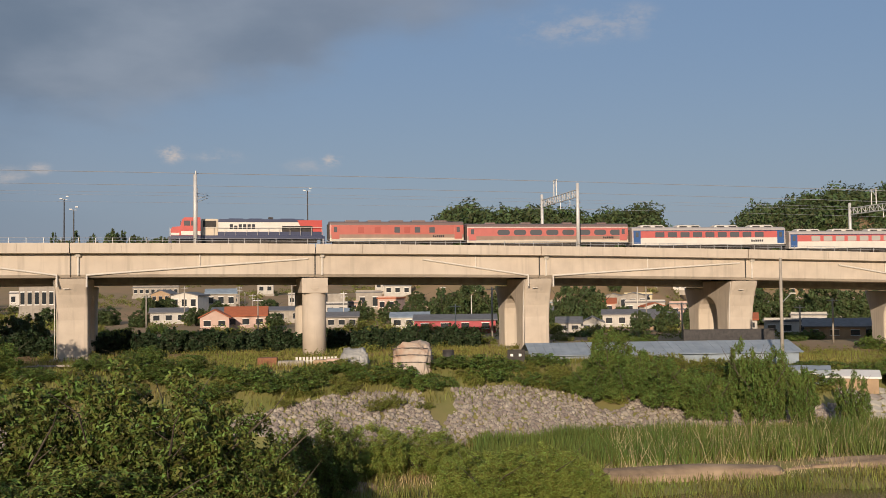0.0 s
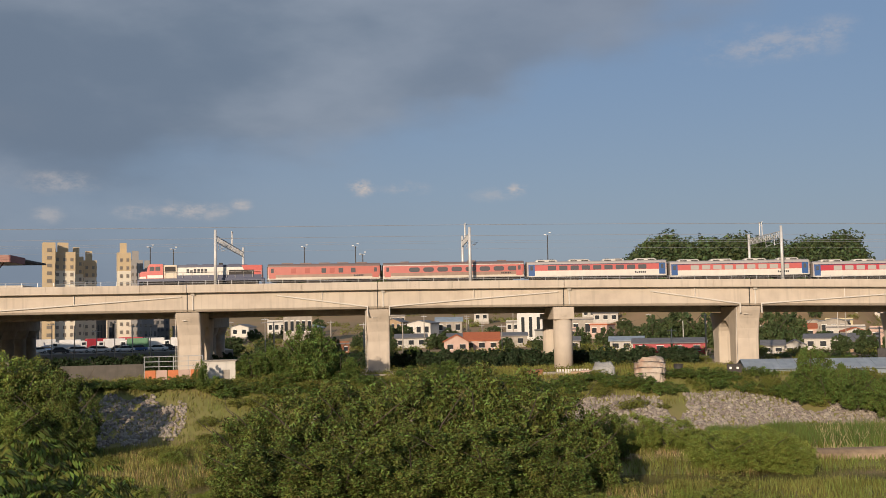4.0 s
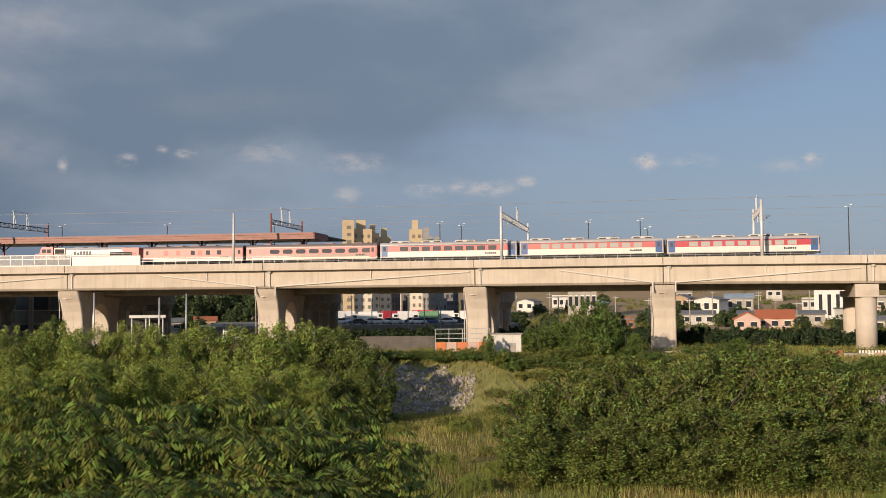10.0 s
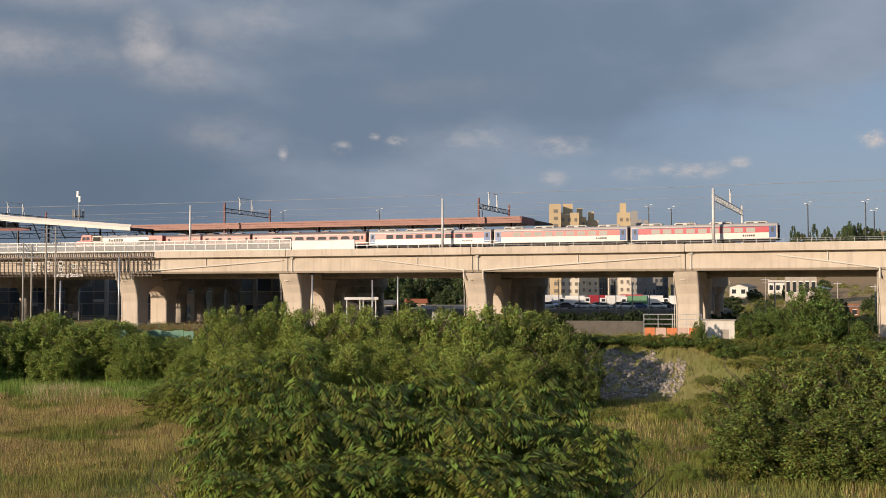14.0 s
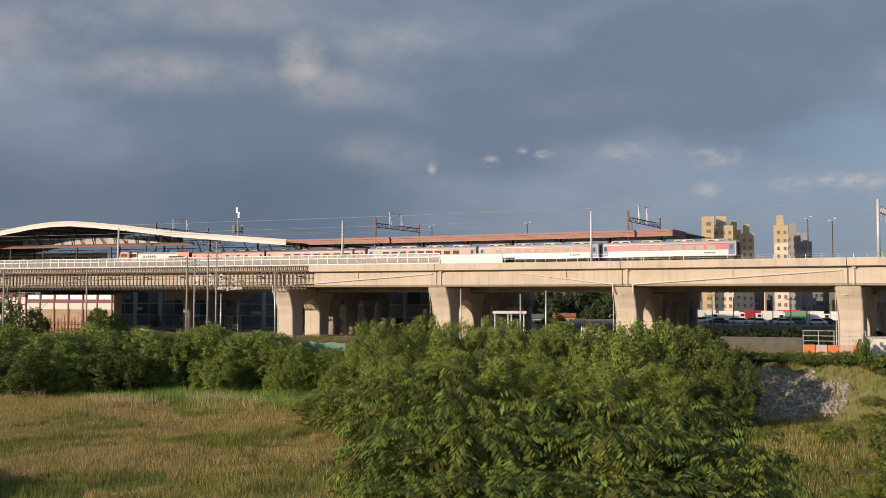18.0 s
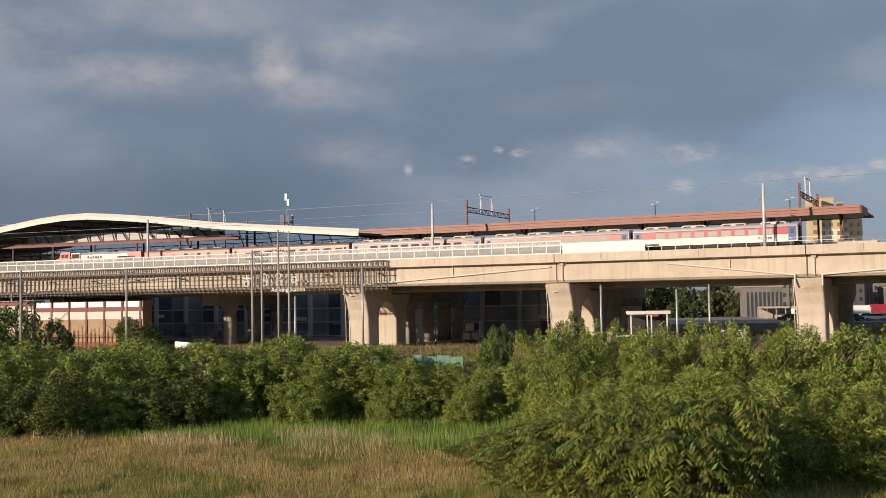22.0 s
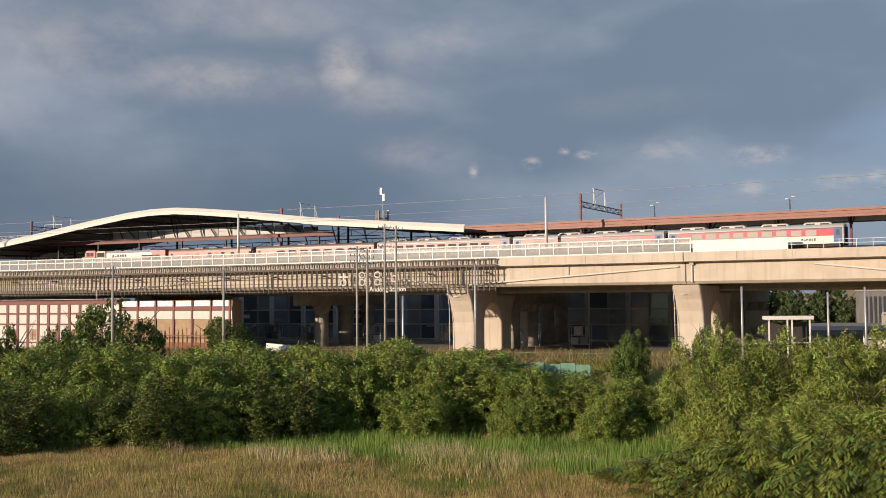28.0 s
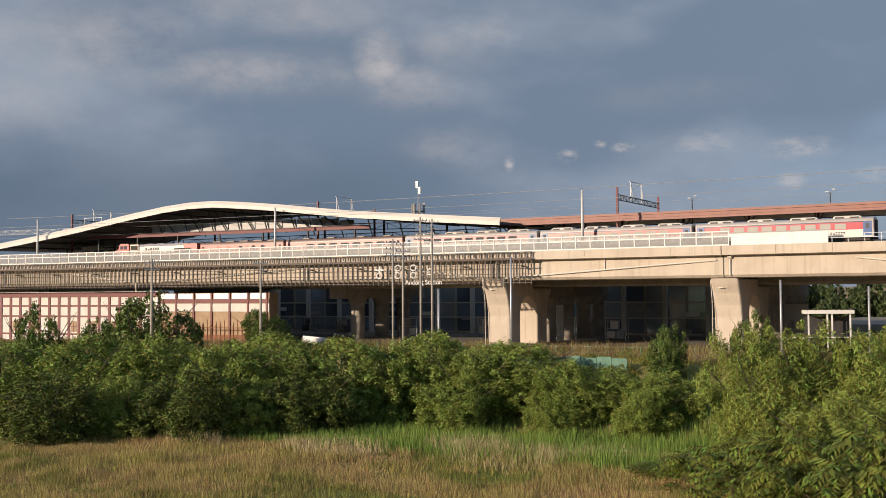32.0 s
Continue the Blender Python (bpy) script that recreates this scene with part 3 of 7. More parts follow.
# ---- the train ----
def paint(name, c, rough=0.36, dirt=0.10):
    m = material(name, c, tuple(v * (1 - dirt) for v in c), 1.2, rough, spec=0.65, bump=0.02, bump_scale=3, streak=dirt)
    b = m.node_tree.nodes["Principled BSDF"]
    b.inputs["Coat Weight"].default_value, b.inputs["Coat Roughness"].default_value = 0.6, 0.32
    return m


RED_BAND = paint("coach_red", (0.56, 0.125, 0.11))
CRIMSON = paint("coach_crimson", (0.50, 0.045, 0.065))
SALMON = paint("cafe_salmon", (0.54, 0.15, 0.125))
ORANGE_RED = paint("generator_orange", (0.50, 0.13, 0.095))
COACH_WHITE = paint("coach_white", (0.74, 0.70, 0.62))
CREAM = paint("coach_cream", (0.66, 0.58, 0.46))
BLUE_END = paint("coach_blue", (0.035, 0.105, 0.29))
NAVY = paint("loco_navy", (0.024, 0.034, 0.09))
ROOF_GREY = paint("coach_roof", (0.42, 0.385, 0.36), 0.55)
ROOF_BROWN = paint("car_roof_brown", (0.18, 0.12, 0.105), 0.6)
SHUTTER = paint("shutter_red", (0.40, 0.07, 0.045), 0.5)
LOCO_RED = paint("loco_red", (0.52, 0.06, 0.045))
LOCO_YELLOW = paint("loco_buff", (0.64, 0.54, 0.40))
# greyish red band between the cream skirt and the red side
DULL_RED = paint("dull_red", (0.33, 0.215, 0.155), 0.4, 0.2)
UNDER = material("underframe_grime", (0.035, 0.032, 0.03), (0.06, 0.052, 0.045), 3.0, 0.8)
# both tints lifted: reflected sky and low sun are put into the pane colour
WIN = glass_material("train_window", (0.10, 0.10, 0.105), 0.06)
WIN_GLARE = glass_material("train_window_glare", (0.44, 0.42, 0.38), 0.12)
LOGO = material("logo_dark", (0.02, 0.022, 0.03), rough=0.4)


def bogie(parent, x):
    b = part("bogie", boxes((x - 1.7, x + 1.7, -1.05, -0.9, 0.35, 0.62), (x - 1.7, x + 1.7, 0.9, 1.05, 0.35, 0.62), (x - 0.35, x + 0.35, -1.1, 1.1, 0.4, 0.75), bevel=0.03), UNDER, parent)
    for dx in (-1.1, 1.1):
        for y in (-0.75, 0.75):
            part("wheel", tube(bmesh.new(), (x + dx, y - 0.07, 0.44), (x + dx, y + 0.07, 0.44), 0.43, n=18), DARK_STEEL, b)
    return b


def car_shell(length, rows, z_roof, half=1.5, crown=0.55):
    """A rail car body. rows: (z0, z1, slot) bands up the side; the roof is slot 0."""
    h = length / 2
    zs = sorted({z for r in rows for z in r[:2]})
    side = [(-half, z) for z in zs]
    top = zs[-1]
    arc = [(-half * math.cos(math.pi * k / 10), top + (z_roof - top) * math.sin(math.pi * k / 10) ** crown) for k in range(1, 10)]
    outline = side + arc + [(half, z) for z in reversed(zs)]
    bm = bmesh.new()
    rings = []
    for x, k in ((-h, 0.985), (-h + 0.12, 1.0), (h - 0.12, 1.0), (h, 0.985)):
        rings.append([(x, y * k, z) for y, z in outline])
    loft(bm, [r[::-1] for r in rings])
    for f in bm.faces:
        c = f.calc_center_median()
        slot = 0
        for z0, z1, m in rows:
            if z0 <= c.z <= z1 and abs(c.y) > half * 0.93:
                slot = m
        if abs(f.normal.x) > 0.9:
            slot = 1
        f.material_index = slot
        f.smooth = c.z > top
    bmesh.ops.recalc_face_normals(bm, faces=bm.faces)
    return bm


def window_mesh(w, h, round_by):
    bm = bmesh.new()
    pts = []
    for cx, cz, a0 in ((w / 2 - round_by, h / 2 - round_by, 0), (-w / 2 + round_by, h / 2 - round_by, 90), (-w / 2 + round_by, -h / 2 + round_by, 180), (w / 2 - round_by, -h / 2 + round_by, 270)):
        for k in range(4):
            a = radians(a0 + 30 * k)
            pts.append((cx + round_by * math.cos(a), cz + round_by * math.sin(a)))
    prism(bm, pts, -0.012, 0.03, "y")
    return bm


def add_row(parent, name, mesh, xs, z, half, mats=None):
    for x in xs:
        for side in (-1, 1):
            part(name, mesh, None, parent, at=pose(x, side * half, z, 0, 0, 0 if side < 0 else 180))


AC_UNIT = None


def roof_units(car, xs, z):
    global AC_UNIT
    if AC_UNIT is None:
        bm = bmesh.new()
        rings = [[(x, y, zz) for y, zz in ((-0.95 * k, -0.15), (-0.9 * k, 0.2 * k2), (-0.7 * k, 0.3 * k2), (0.7 * k, 0.3 * k2), (0.9 * k, 0.2 * k2), (0.95 * k, -0.15))]
                 for x, k, k2 in ((-1.75, 0.9, 0.5), (-1.5, 1, 1), (1.5, 1, 1), (1.75, 0.9, 0.5))]
        loft(bm, [r[::-1] for r in rings])
        for x in (-0.9, 0.9):
            tube(bm, (x, 0, 0.28), (x, 0, 0.36), 0.42, n=14, mat=1)
            box(bm, x - 0.55, x + 0.55, -0.96, -0.9, -0.02, 0.14, mat=1)
        AC_UNIT = mesh_of("air_conditioner", bm, [OFFWHITE, DARK_STEEL])
    for x in xs:
        part("air_conditioner", AC_UNIT, None, car, "grey rooftop air conditioner", at=pose(x, 0, z))


def car_ends(car, length, colour, z0, z1, half=1.5):
    h = length / 2
    for sx in (-1, 1):
        gang = part("gangway", boxes((sx * (h - 0.02) - 0.22, sx * (h - 0.02) + 0.22, -0.62, 0.62, z0 + 0.1, 3.2), bevel=0.03), UNDER, car)
        part("end_door", boxes((sx * (h + 0.205) - 0.012, sx * (h + 0.205) + 0.012, -0.4, 0.4, z0 + 0.15, 3.0)), DARK_STEEL, gang)
        part("coupler", boxes((sx * h - 0.3, sx * h + 0.3, -0.14, 0.14, 0.75, 1.0)), UNDER, car)
        if colour:
            for sy in (-1, 1):
                x = sx * (h - 0.75)
                d = part("door", boxes((x - 0.52, x + 0.52, sy * half - 0.02, sy * half + 0.025, z0 + 0.15, z1), bevel=0.008), colour, car, "painted entrance door")
                part("door_window", boxes((x - 0.22, x + 0.22, sy * half - 0.03, sy * half + 0.032, 2.1, 2.8)), WIN, d)


def logo(car, x, z, half, w=1.9, h=0.3):
    for k in range(6):
        x0 = x - w / 2 + w * k / 6
        part("lettering_bar", boxes((x0, x0 + w / 6 * 0.72, -half - 0.008, -half + 0.01, z, z + h * (1.0 if k != 1 else 0.7))), LOGO, car)


def make_coach(band, label, pale, logo_on=True):
    L = 23.0
    c = thing("passenger_coach", pose(0, 0, 0), label, "train coach", "cars of the train")
    part("body", car_shell(L, [(1.02, 1.95, 1), (1.95, 2.02, 1), (2.02, 2.95, 2), (2.95, 3.06, 3)], 3.6), [ROOF_GREY, COACH_WHITE, band, NAVY], c)
    wm = mesh_of("window", window_mesh(1.35, 0.72, 0.1), WIN_GLARE if pale else WIN)
    add_row(c, "window", wm, [-7.4 + 1.86 * k for k in range(9)], 2.45, 1.5)
    part("underframe", boxes((-L / 2 + 0.5, L / 2 - 0.5, -1.2, 1.2, 0.62, 1.0), bevel=0.03), UNDER, c)
    car_ends(c, L, BLUE_END, 1.05, 3.0)
    for sx in (-1, 1):
        for sy in (-1, 1):
            part("corner_panel", boxes((sx * (L / 2 - 0.12) - 0.09, sx * (L / 2 - 0.12) + 0.09, sy * 1.492 - 0.012, sy * 1.492 + 0.012, 1.05, 3.1)), ROOF_GREY, c)
    roof_units(c, (-8.2, -2.8, 2.8, 8.2), 3.56)
    for x in (-8.0, 8.0):
        bogie(c, x)
    for x, w in ((-4.2, 2.6), (-0.6, 3.2), (3.6, 2.4)):
        part("underfloor_box", boxes((x - w / 2, x + w / 2, -1.25, 1.25, 0.42, 1.03), bevel=0.04), UNDER, c)
    if logo_on:
        logo(c, 7.2, 1.42, 1.5)
    return c


def make_cafe():
    L = 23.0
    c = thing("cafe_coach", pose(0, 0, 0), "salmon red dining car with rounded windows and cream skirt", "train coach", "cars of the train")
    part("body", car_shell(L, [(0.95, 1.35, 1), (1.35, 1.85, 4), (1.85, 3.0, 2), (3.0, 3.1, 3)], 3.62), [ROOF_BROWN, CREAM, SALMON, OFFWHITE, DULL_RED], c)
    wm = mesh_of("window", window_mesh(1.75, 0.74, 0.34), WIN)
    add_row(c, "window", wm, [-6.4 + 2.3 * k for k in range(8)], 2.35, 1.5)
    part("underframe", boxes((-L / 2 + 0.5, L / 2 - 0.5, -1.2, 1.2, 0.62, 1.0), bevel=0.03), UNDER, c)
    car_ends(c, L, SALMON, 1.05, 3.0)
    for x in (-8.0, 8.0):
        bogie(c, x)
    part("underfloor_box", boxes((-4, 4, -1.25, 1.25, 0.42, 0.96), bevel=0.04), UNDER, c)
    for x in (-8, -3, 3, 8):
        part("roof_vent", boxes((x - 0.7, x + 0.7, -0.5, 0.5, 3.5, 3.78), bevel=0.05), ROOF_BROWN, c)
    logo(c, 8.6, 1.5, 1.5, 1.6, 0.26)
    return c


def make_generator():
    L = 18.1
    c = thing("generator_car", pose(0, 0, 0), "orange red power van with square shutters and cream skirt", "train coach", "cars of the train")
    part("body", car_shell(L, [(0.95, 1.35, 1), (1.35, 1.8, 4), (1.8, 3.05, 2), (3.05, 3.12, 3)], 3.6), [ROOF_BROWN, CREAM, ORANGE_RED, ROOF_BROWN, DULL_RED], c)
    sq = mesh_of("shutter", window_mesh(0.8, 0.8, 0.04), SHUTTER)
    gl = mesh_of("window", window_mesh(0.75, 0.75, 0.05), WIN)
    add_row(c, "shutter", sq, (-4.9, -2.7, 1.3), 2.4, 1.5)
    add_row(c, "window", gl, (-0.05, 2.7, 4.7), 2.4, 1.5)
    part("underframe", boxes((-L / 2 + 0.5, L / 2 - 0.5, -1.2, 1.2, 0.62, 1.0), bevel=0.03), UNDER, c)
    car_ends(c, L, ORANGE_RED, 1.05, 3.0)
    for k in range(5):
        x = -6.0 + 3.0 * k
        part("roof_hatch", boxes((x - 0.9, x + 0.9, -0.7, 0.7, 3.5, 3.74), bevel=0.05), ROOF_BROWN, c)
    for x in (-6.0, 6.0):
        bogie(c, x)
    part("underfloor_box", boxes((-3, 3, -1.25, 1.25, 0.42, 0.96), bevel=0.04), UNDER, c)
    logo(c, 5.6, 1.42, 1.5, 1.6, 0.26)
    return c


def make_loco():
    L = 20.0
    c = thing("diesel_locomotive", pose(0, 0, 0), "white, navy and red diesel locomotive with a long hood", "locomotive", "cars of the train")
    h = L / 2
    part("frame", boxes((-h + 0.3, h - 0.3, -1.5, 1.5, 1.0, 1.5), bevel=0.04), NAVY, c)
    part("fuel_tank", boxes((-2.6, 2.6, -1.35, 1.35, 0.35, 1.0), bevel=0.1), UNDER, c)
    part("underframe", boxes((-h + 1.0, h - 1.0, -1.2, 1.2, 0.55, 1.0), bevel=0.03), UNDER, c)
    # nose and cab in front, to the left
    bm = bmesh.new()
    prism(bm, [(-h + 0.3, 1.5), (-h + 0.3, 2.35), (-h + 0.55, 2.62), (-h + 1.7, 2.7), (-h + 1.7, 1.5)], -1.15, 1.15, "y")
    part("nose", bm, LOCO_RED, c)
    bm = bmesh.new()
    prism(bm, [(-h + 1.35, 1.5), (-h + 1.5, 2.7), (-h + 1.72, 3.55), (-h + 2.0, 3.82), (-h + 4.0, 3.82), (-h + 4.1, 1.5)], -1.48, 1.48, "y")
    cab = part("cab", bm, LOCO_RED, c)
    for sy in (-1, 1):
        for x0, x1 in ((-h + 1.95, -h + 2.7), (-h + 2.85, -h + 3.6)):
            part("cab_window", boxes((x0, x1, sy * 1.48 - 0.012, sy * 1.48 + 0.02, 2.75, 3.4), bevel=0.01), WIN, cab)
    part("windscreen", boxes((-h + 1.5, -h + 1.56, -1.1, 1.1, 2.85, 3.4)), WIN, cab)
    for sy in (-1, 1):
        part("nose_stripe", boxes((-h + 0.26, -h + 1.68, sy * 1.16 - 0.01, sy * 1.16 + 0.01, 1.55, 1.85)), COACH_WHITE, c)
        part("cab_stripe", boxes((-h + 1.6, -h + 4.05, sy * 1.49 - 0.01, sy * 1.49 + 0.01, 1.55, 2.05)), COACH_WHITE, c)
    # equipment section behind the cab
    part("equipment_hood", boxes((-h + 4.1, -h + 6.2, -1.3, 1.3, 1.5, 3.65), bevel=0.05), LOCO_YELLOW, c)
    for sy in (-1, 1):
        part("grille", boxes((-h + 4.3, -h + 6.0, sy * 1.3 - 0.02, sy * 1.3 + 0.02, 2.6, 3.4)), UNDER, c)
    hood = part("long_hood", boxes((-h + 6.2, h - 2.6, -1.12, 1.12, 1.5, 3.5), bevel=0.09), COACH_WHITE, c)
    part("roof_edge", boxes((-h + 6.25, h - 2.7, -1.135, 1.135, 3.22, 3.62), bevel=0.05), NAVY, hood)
    for k in range(11):
        x = -h + 6.9 + k * 0.86
        for sy in (-1, 1):
            part("hood_door", boxes((x - 0.37, x + 0.37, sy * 1.12 - 0.014, sy * 1.12 + 0.014, 1.75, 3.0)), COACH_WHITE, hood)
    tail = bmesh.new()
    prism(tail, [(h - 2.6, 1.5), (h - 3.6, 3.5), (h - 2.6, 3.52), (h - 0.35, 3.5), (h - 0.3, 1.5)], -1.16, 1.16, "y")
    part("tail_hood", tail, LOCO_RED, c)
    for sy in (-1, 1):
        part("radiator_grille", boxes((h - 5.6, h - 1.6, sy * 1.165 - 0.015, sy * 1.165 + 0.015, 1.85, 2.75)), UNDER, c)
        part("navy_sill", boxes((-h + 4.1, h - 0.35, sy * 1.17 - 0.012, sy * 1.17 + 0.012, 1.5, 1.98)), NAVY, c)
    for x, r in ((-1.5, 0.9), (1.0, 0.9), (5.2, 0.95)):
        part("roof_fan", boxes((x - r, x + r, -0.8, 0.8, 3.55, 3.74), bevel=0.06), NAVY, c)
    part("exhaust_stack", boxes((2.7, 3.3, -0.3, 0.3, 3.5, 3.95), bevel=0.05), UNDER, c)
    logo(c, -0.6, 2.35, 1.14, 3.4, 0.62)
    for sy in (-1, 1):
        bm = bmesh.new()
        tube(bm, (-h + 4.3, sy * 1.46, 2.5), (h - 0.4, sy * 1.46, 2.5), 0.03, n=6)
        for k in range(12):
            x = -h + 4.3 + (L - 4.7) * k / 11
            tube(bm, (x, sy * 1.46, 1.5), (x, sy * 1.46, 2.5), 0.025, n=6)
        part("side_handrail", bm, OFFWHITE, c)
    for sy in (-1, 1):
        part("front_railing", tube(bmesh.new(), (-h + 0.2, sy * 1.3, 1.5), (-h + 0.2, sy * 1.3, 2.5), 0.03), OFFWHITE, c)
        part("pilot", boxes((sy * (h - 0.18) - 0.17, sy * (h - 0.18) + 0.17, -1.35, 1.35, 0.4, 1.4), bevel=0.05), NAVY, c)
    for x in (-6.2, 6.2):
        bogie(c, x)
    return c


TRAIN = [(make_loco(), -18.5 - 10.0 - 0.4), (make_generator(), -9.25), (make_cafe(), 11.75),
         (make_coach(RED_BAND, "red and white passenger coach with blue end doors", False), 35.25),
         (make_coach(RED_BAND, "red and white passenger coach, reflected glare painted into its pale windows", True), 58.75),
         (make_coach(CRIMSON, "crimson and white last passenger coach with blue end doors", True), 82.25)]
# where the joint between power van and dining car stands on the line, second by second
TRAIN_AT = [(0, -61.5), (1, -48.9), (2, -36.4), (3, -24.0), (4, -11.7), (5, 0.6), (6, 12.8), (7, 25.0), (8, 36.8), (9, 48.2), (10, 59.1), (11, 69.7), (12, 79.9), (13, 89.7),
            (14, 98.9), (15, 107.6), (16, 115.7), (17, 123.2), (18, 130.0), (19, 135.9), (20, 141.2), (21, 145.9), (22, 150.0), (23, 153.5), (24, 156.5), (25, 159.0),
            (26, 161.1), (27, 162.8), (28, 164.1), (29, 164.9), (30, 165.3), (31, 165.5), (32, 165.5)]


def motions():
    for car, back in TRAIN:
        walk(car, [(t, vm(s - back, 3.0, Z_RAIL + dip(s - back))) for t, s in TRAIN_AT])

# ---- vegetation ----
def leaf_mat(name, a, b, trans=0.2, var=0.5):
    return material(name, a, b, 0.35, 0.62, spec=0.25, island=var, trans=trans, detail=3)


WILLOW = leaf_mat("willow_leaves", (0.080, 0.105, 0.022), (0.140, 0.156, 0.032), 0.04, 0.75)
# lighter willow copy: the sun on the left row is put into its leaf colour
WILLOW_SUNLIT = leaf_mat("sunlit_willow_leaves", (0.168, 0.222, 0.044), (0.262, 0.296, 0.064), 0.15, 0.6)
WILLOW_LIGHT = leaf_mat("light_willow_leaves", (0.175, 0.222, 0.042), (0.275, 0.298, 0.064), 0.18, 0.6)
DEEP = leaf_mat("deep_green_leaves", (0.080, 0.122, 0.027), (0.135, 0.172, 0.036), 0.1, 0.6)
HEDGE = leaf_mat("hedge_leaves", (0.030, 0.052, 0.024), (0.048, 0.072, 0.030), 0.12)
AILANTHUS = leaf_mat("ailanthus_leaflets", (0.105, 0.135, 0.024), (0.225, 0.235, 0.042), 0.2, 0.65)
SCRUB = leaf_mat("bank_scrub_leaves", (0.145, 0.168, 0.034), (0.225, 0.215, 0.050))
WOOD_LEAF = leaf_mat("wood_canopy_leaves", (0.056, 0.087, 0.034), (0.095, 0.119, 0.042), 0.15)
BARK = material("bark", (0.12, 0.095, 0.07), (0.07, 0.055, 0.042), 6.0, 0.95, bump=0.5)


def leaf_cloud(seed, lobes, count, size, aspect=0.42, droop=0.35, face=0.55):
    """Pointed leaves strewn through many small clumps (cx, cy, cz, rx, ry, rz)."""
    rs = np.random.RandomState(seed)
    lobes = np.asarray(lobes, float)
    area = (lobes[:, 3] * lobes[:, 4] * lobes[:, 5]) ** (2 / 3)
    pick = rs.choice(len(lobes), count, p=area / area.sum())
    d = rs.normal(size=(count, 3))
    d /= np.linalg.norm(d, axis=1, keepdims=True)
    rad = rs.uniform(0.1, 1.2, count) ** 0.6
    c = lobes[pick, :3] + d * rad[:, None] * lobes[pick, 3:]
    keep = c[:, 2] > 0.05
    c, d = c[keep], d[keep]
    n = len(c)
    nor = d * face + np.array([0, 0, 0.3]) + rs.normal(size=(n, 3)) * 0.6
    nor /= np.linalg.norm(nor, axis=1, keepdims=True)
    ax = rs.normal(size=(n, 3)) + np.array([0, 0, -droop])
    ax -= nor * (ax * nor).sum(1, keepdims=True)
    ax /= np.linalg.norm(ax, axis=1, keepdims=True)
    sd = np.cross(nor, ax)
    sz = size * rs.uniform(0.6, 1.35, n)[:, None]
    v = np.stack([c - ax * sz * 0.4 + sd * sz * aspect * 0.5, c + ax * sz * 0.6, c - ax * sz * 0.4 - sd * sz * aspect * 0.5], 1).reshape(-1, 3)
    return v, np.arange(3 * n).reshape(-1, 3)


def shrub_lobes(seed, w, h, n=16, base=0.0):
    """Clumps over several uneven domes, w wide and h high, with shoots that stand out of them."""
    rs = np.random.RandomState(seed)
    domes = [(0.0, 0.0, 0.32 * w, 0.93 * h)]
    for k in range(5):
        a, u = 2 * math.pi * (k + rs.uniform(-0.3, 0.3)) / 5, rs.uniform(0.2, 0.33) * w
        domes.append((u * math.cos(a), u * math.sin(a), rs.uniform(0.15, 0.24) * w, h * rs.uniform(0.6, 0.93)))
    out, tries = [], 0
    while len(out) < n * 4 and tries < 9000:
        tries += 1
        cx, cy, r, hh = domes[rs.randint(len(domes))]
        d = rs.normal(size=3)
        d /= np.linalg.norm(d)
        up = (hh - base) * 0.5
        x, y, z = cx + d[0] * r, cy + d[1] * r, base + up + d[2] * up
        if z < 0.04 * h or any(((x - ax) / ar) ** 2 + ((y - ay) / ar) ** 2 + ((z - base - (ah - base) / 2) / ((ah - base) / 2)) ** 2 < 0.8 for ax, ay, ar, ah in domes):
            continue
        q = rs.uniform(0.028, 0.08) * w
        if any((x - o[0]) ** 2 + (y - o[1]) ** 2 + (z - o[2]) ** 2 < (0.66 * (q + o[3])) ** 2 for o in out):
            continue
        tall = rs.uniform(0.95, 1.7)
        if d[2] > 0.35 and rs.rand() < 0.13:
            q, tall = q * 0.6, rs.uniform(1.6, 2.6)
        out.append((x, y, z, q * rs.uniform(0.8, 1.35), q * rs.uniform(0.8, 1.35), q * tall))
    top = max(o[2] + o[5] for o in out)
    inner = [(x, y, base + (hh - base) * 0.47, r * 0.66, r * 0.66, (hh - base) * 0.32) for x, y, r, hh in domes]
    return [(x, y, z * h / top, a, b, c * h / top) for x, y, z, a, b, c in out + inner]


def limbs(seed, h, w, trunk, stems=4):
    rs = random.Random(seed)
    bm = bmesh.new()
    for k in range(stems):
        a = 2 * math.pi * k / stems + rs.uniform(-0.4, 0.4)
        p = Vector((0.15 * math.cos(a), 0.15 * math.sin(a), -0.4))
        r = trunk
        for j in range(4):
            q = p + Vector((math.cos(a) * w * 0.07 * (j + 0.4), math.sin(a) * w * 0.07 * (j + 0.4), h * 0.21)) + Vector((rs.uniform(-0.2, 0.2), rs.uniform(-0.2, 0.2), 0))
            tube(bm, p, q, r, r * 0.7, n=6, cap=False)
            if j:
                b = a + rs.uniform(-1.4, 1.4)
                tube(bm, q, q + Vector((math.cos(b) * w * 0.13, math.sin(b) * w * 0.13, h * 0.1)), r * 0.5, r * 0.2, n=5, cap=False)
            p, r = q, r * 0.7
    return bm


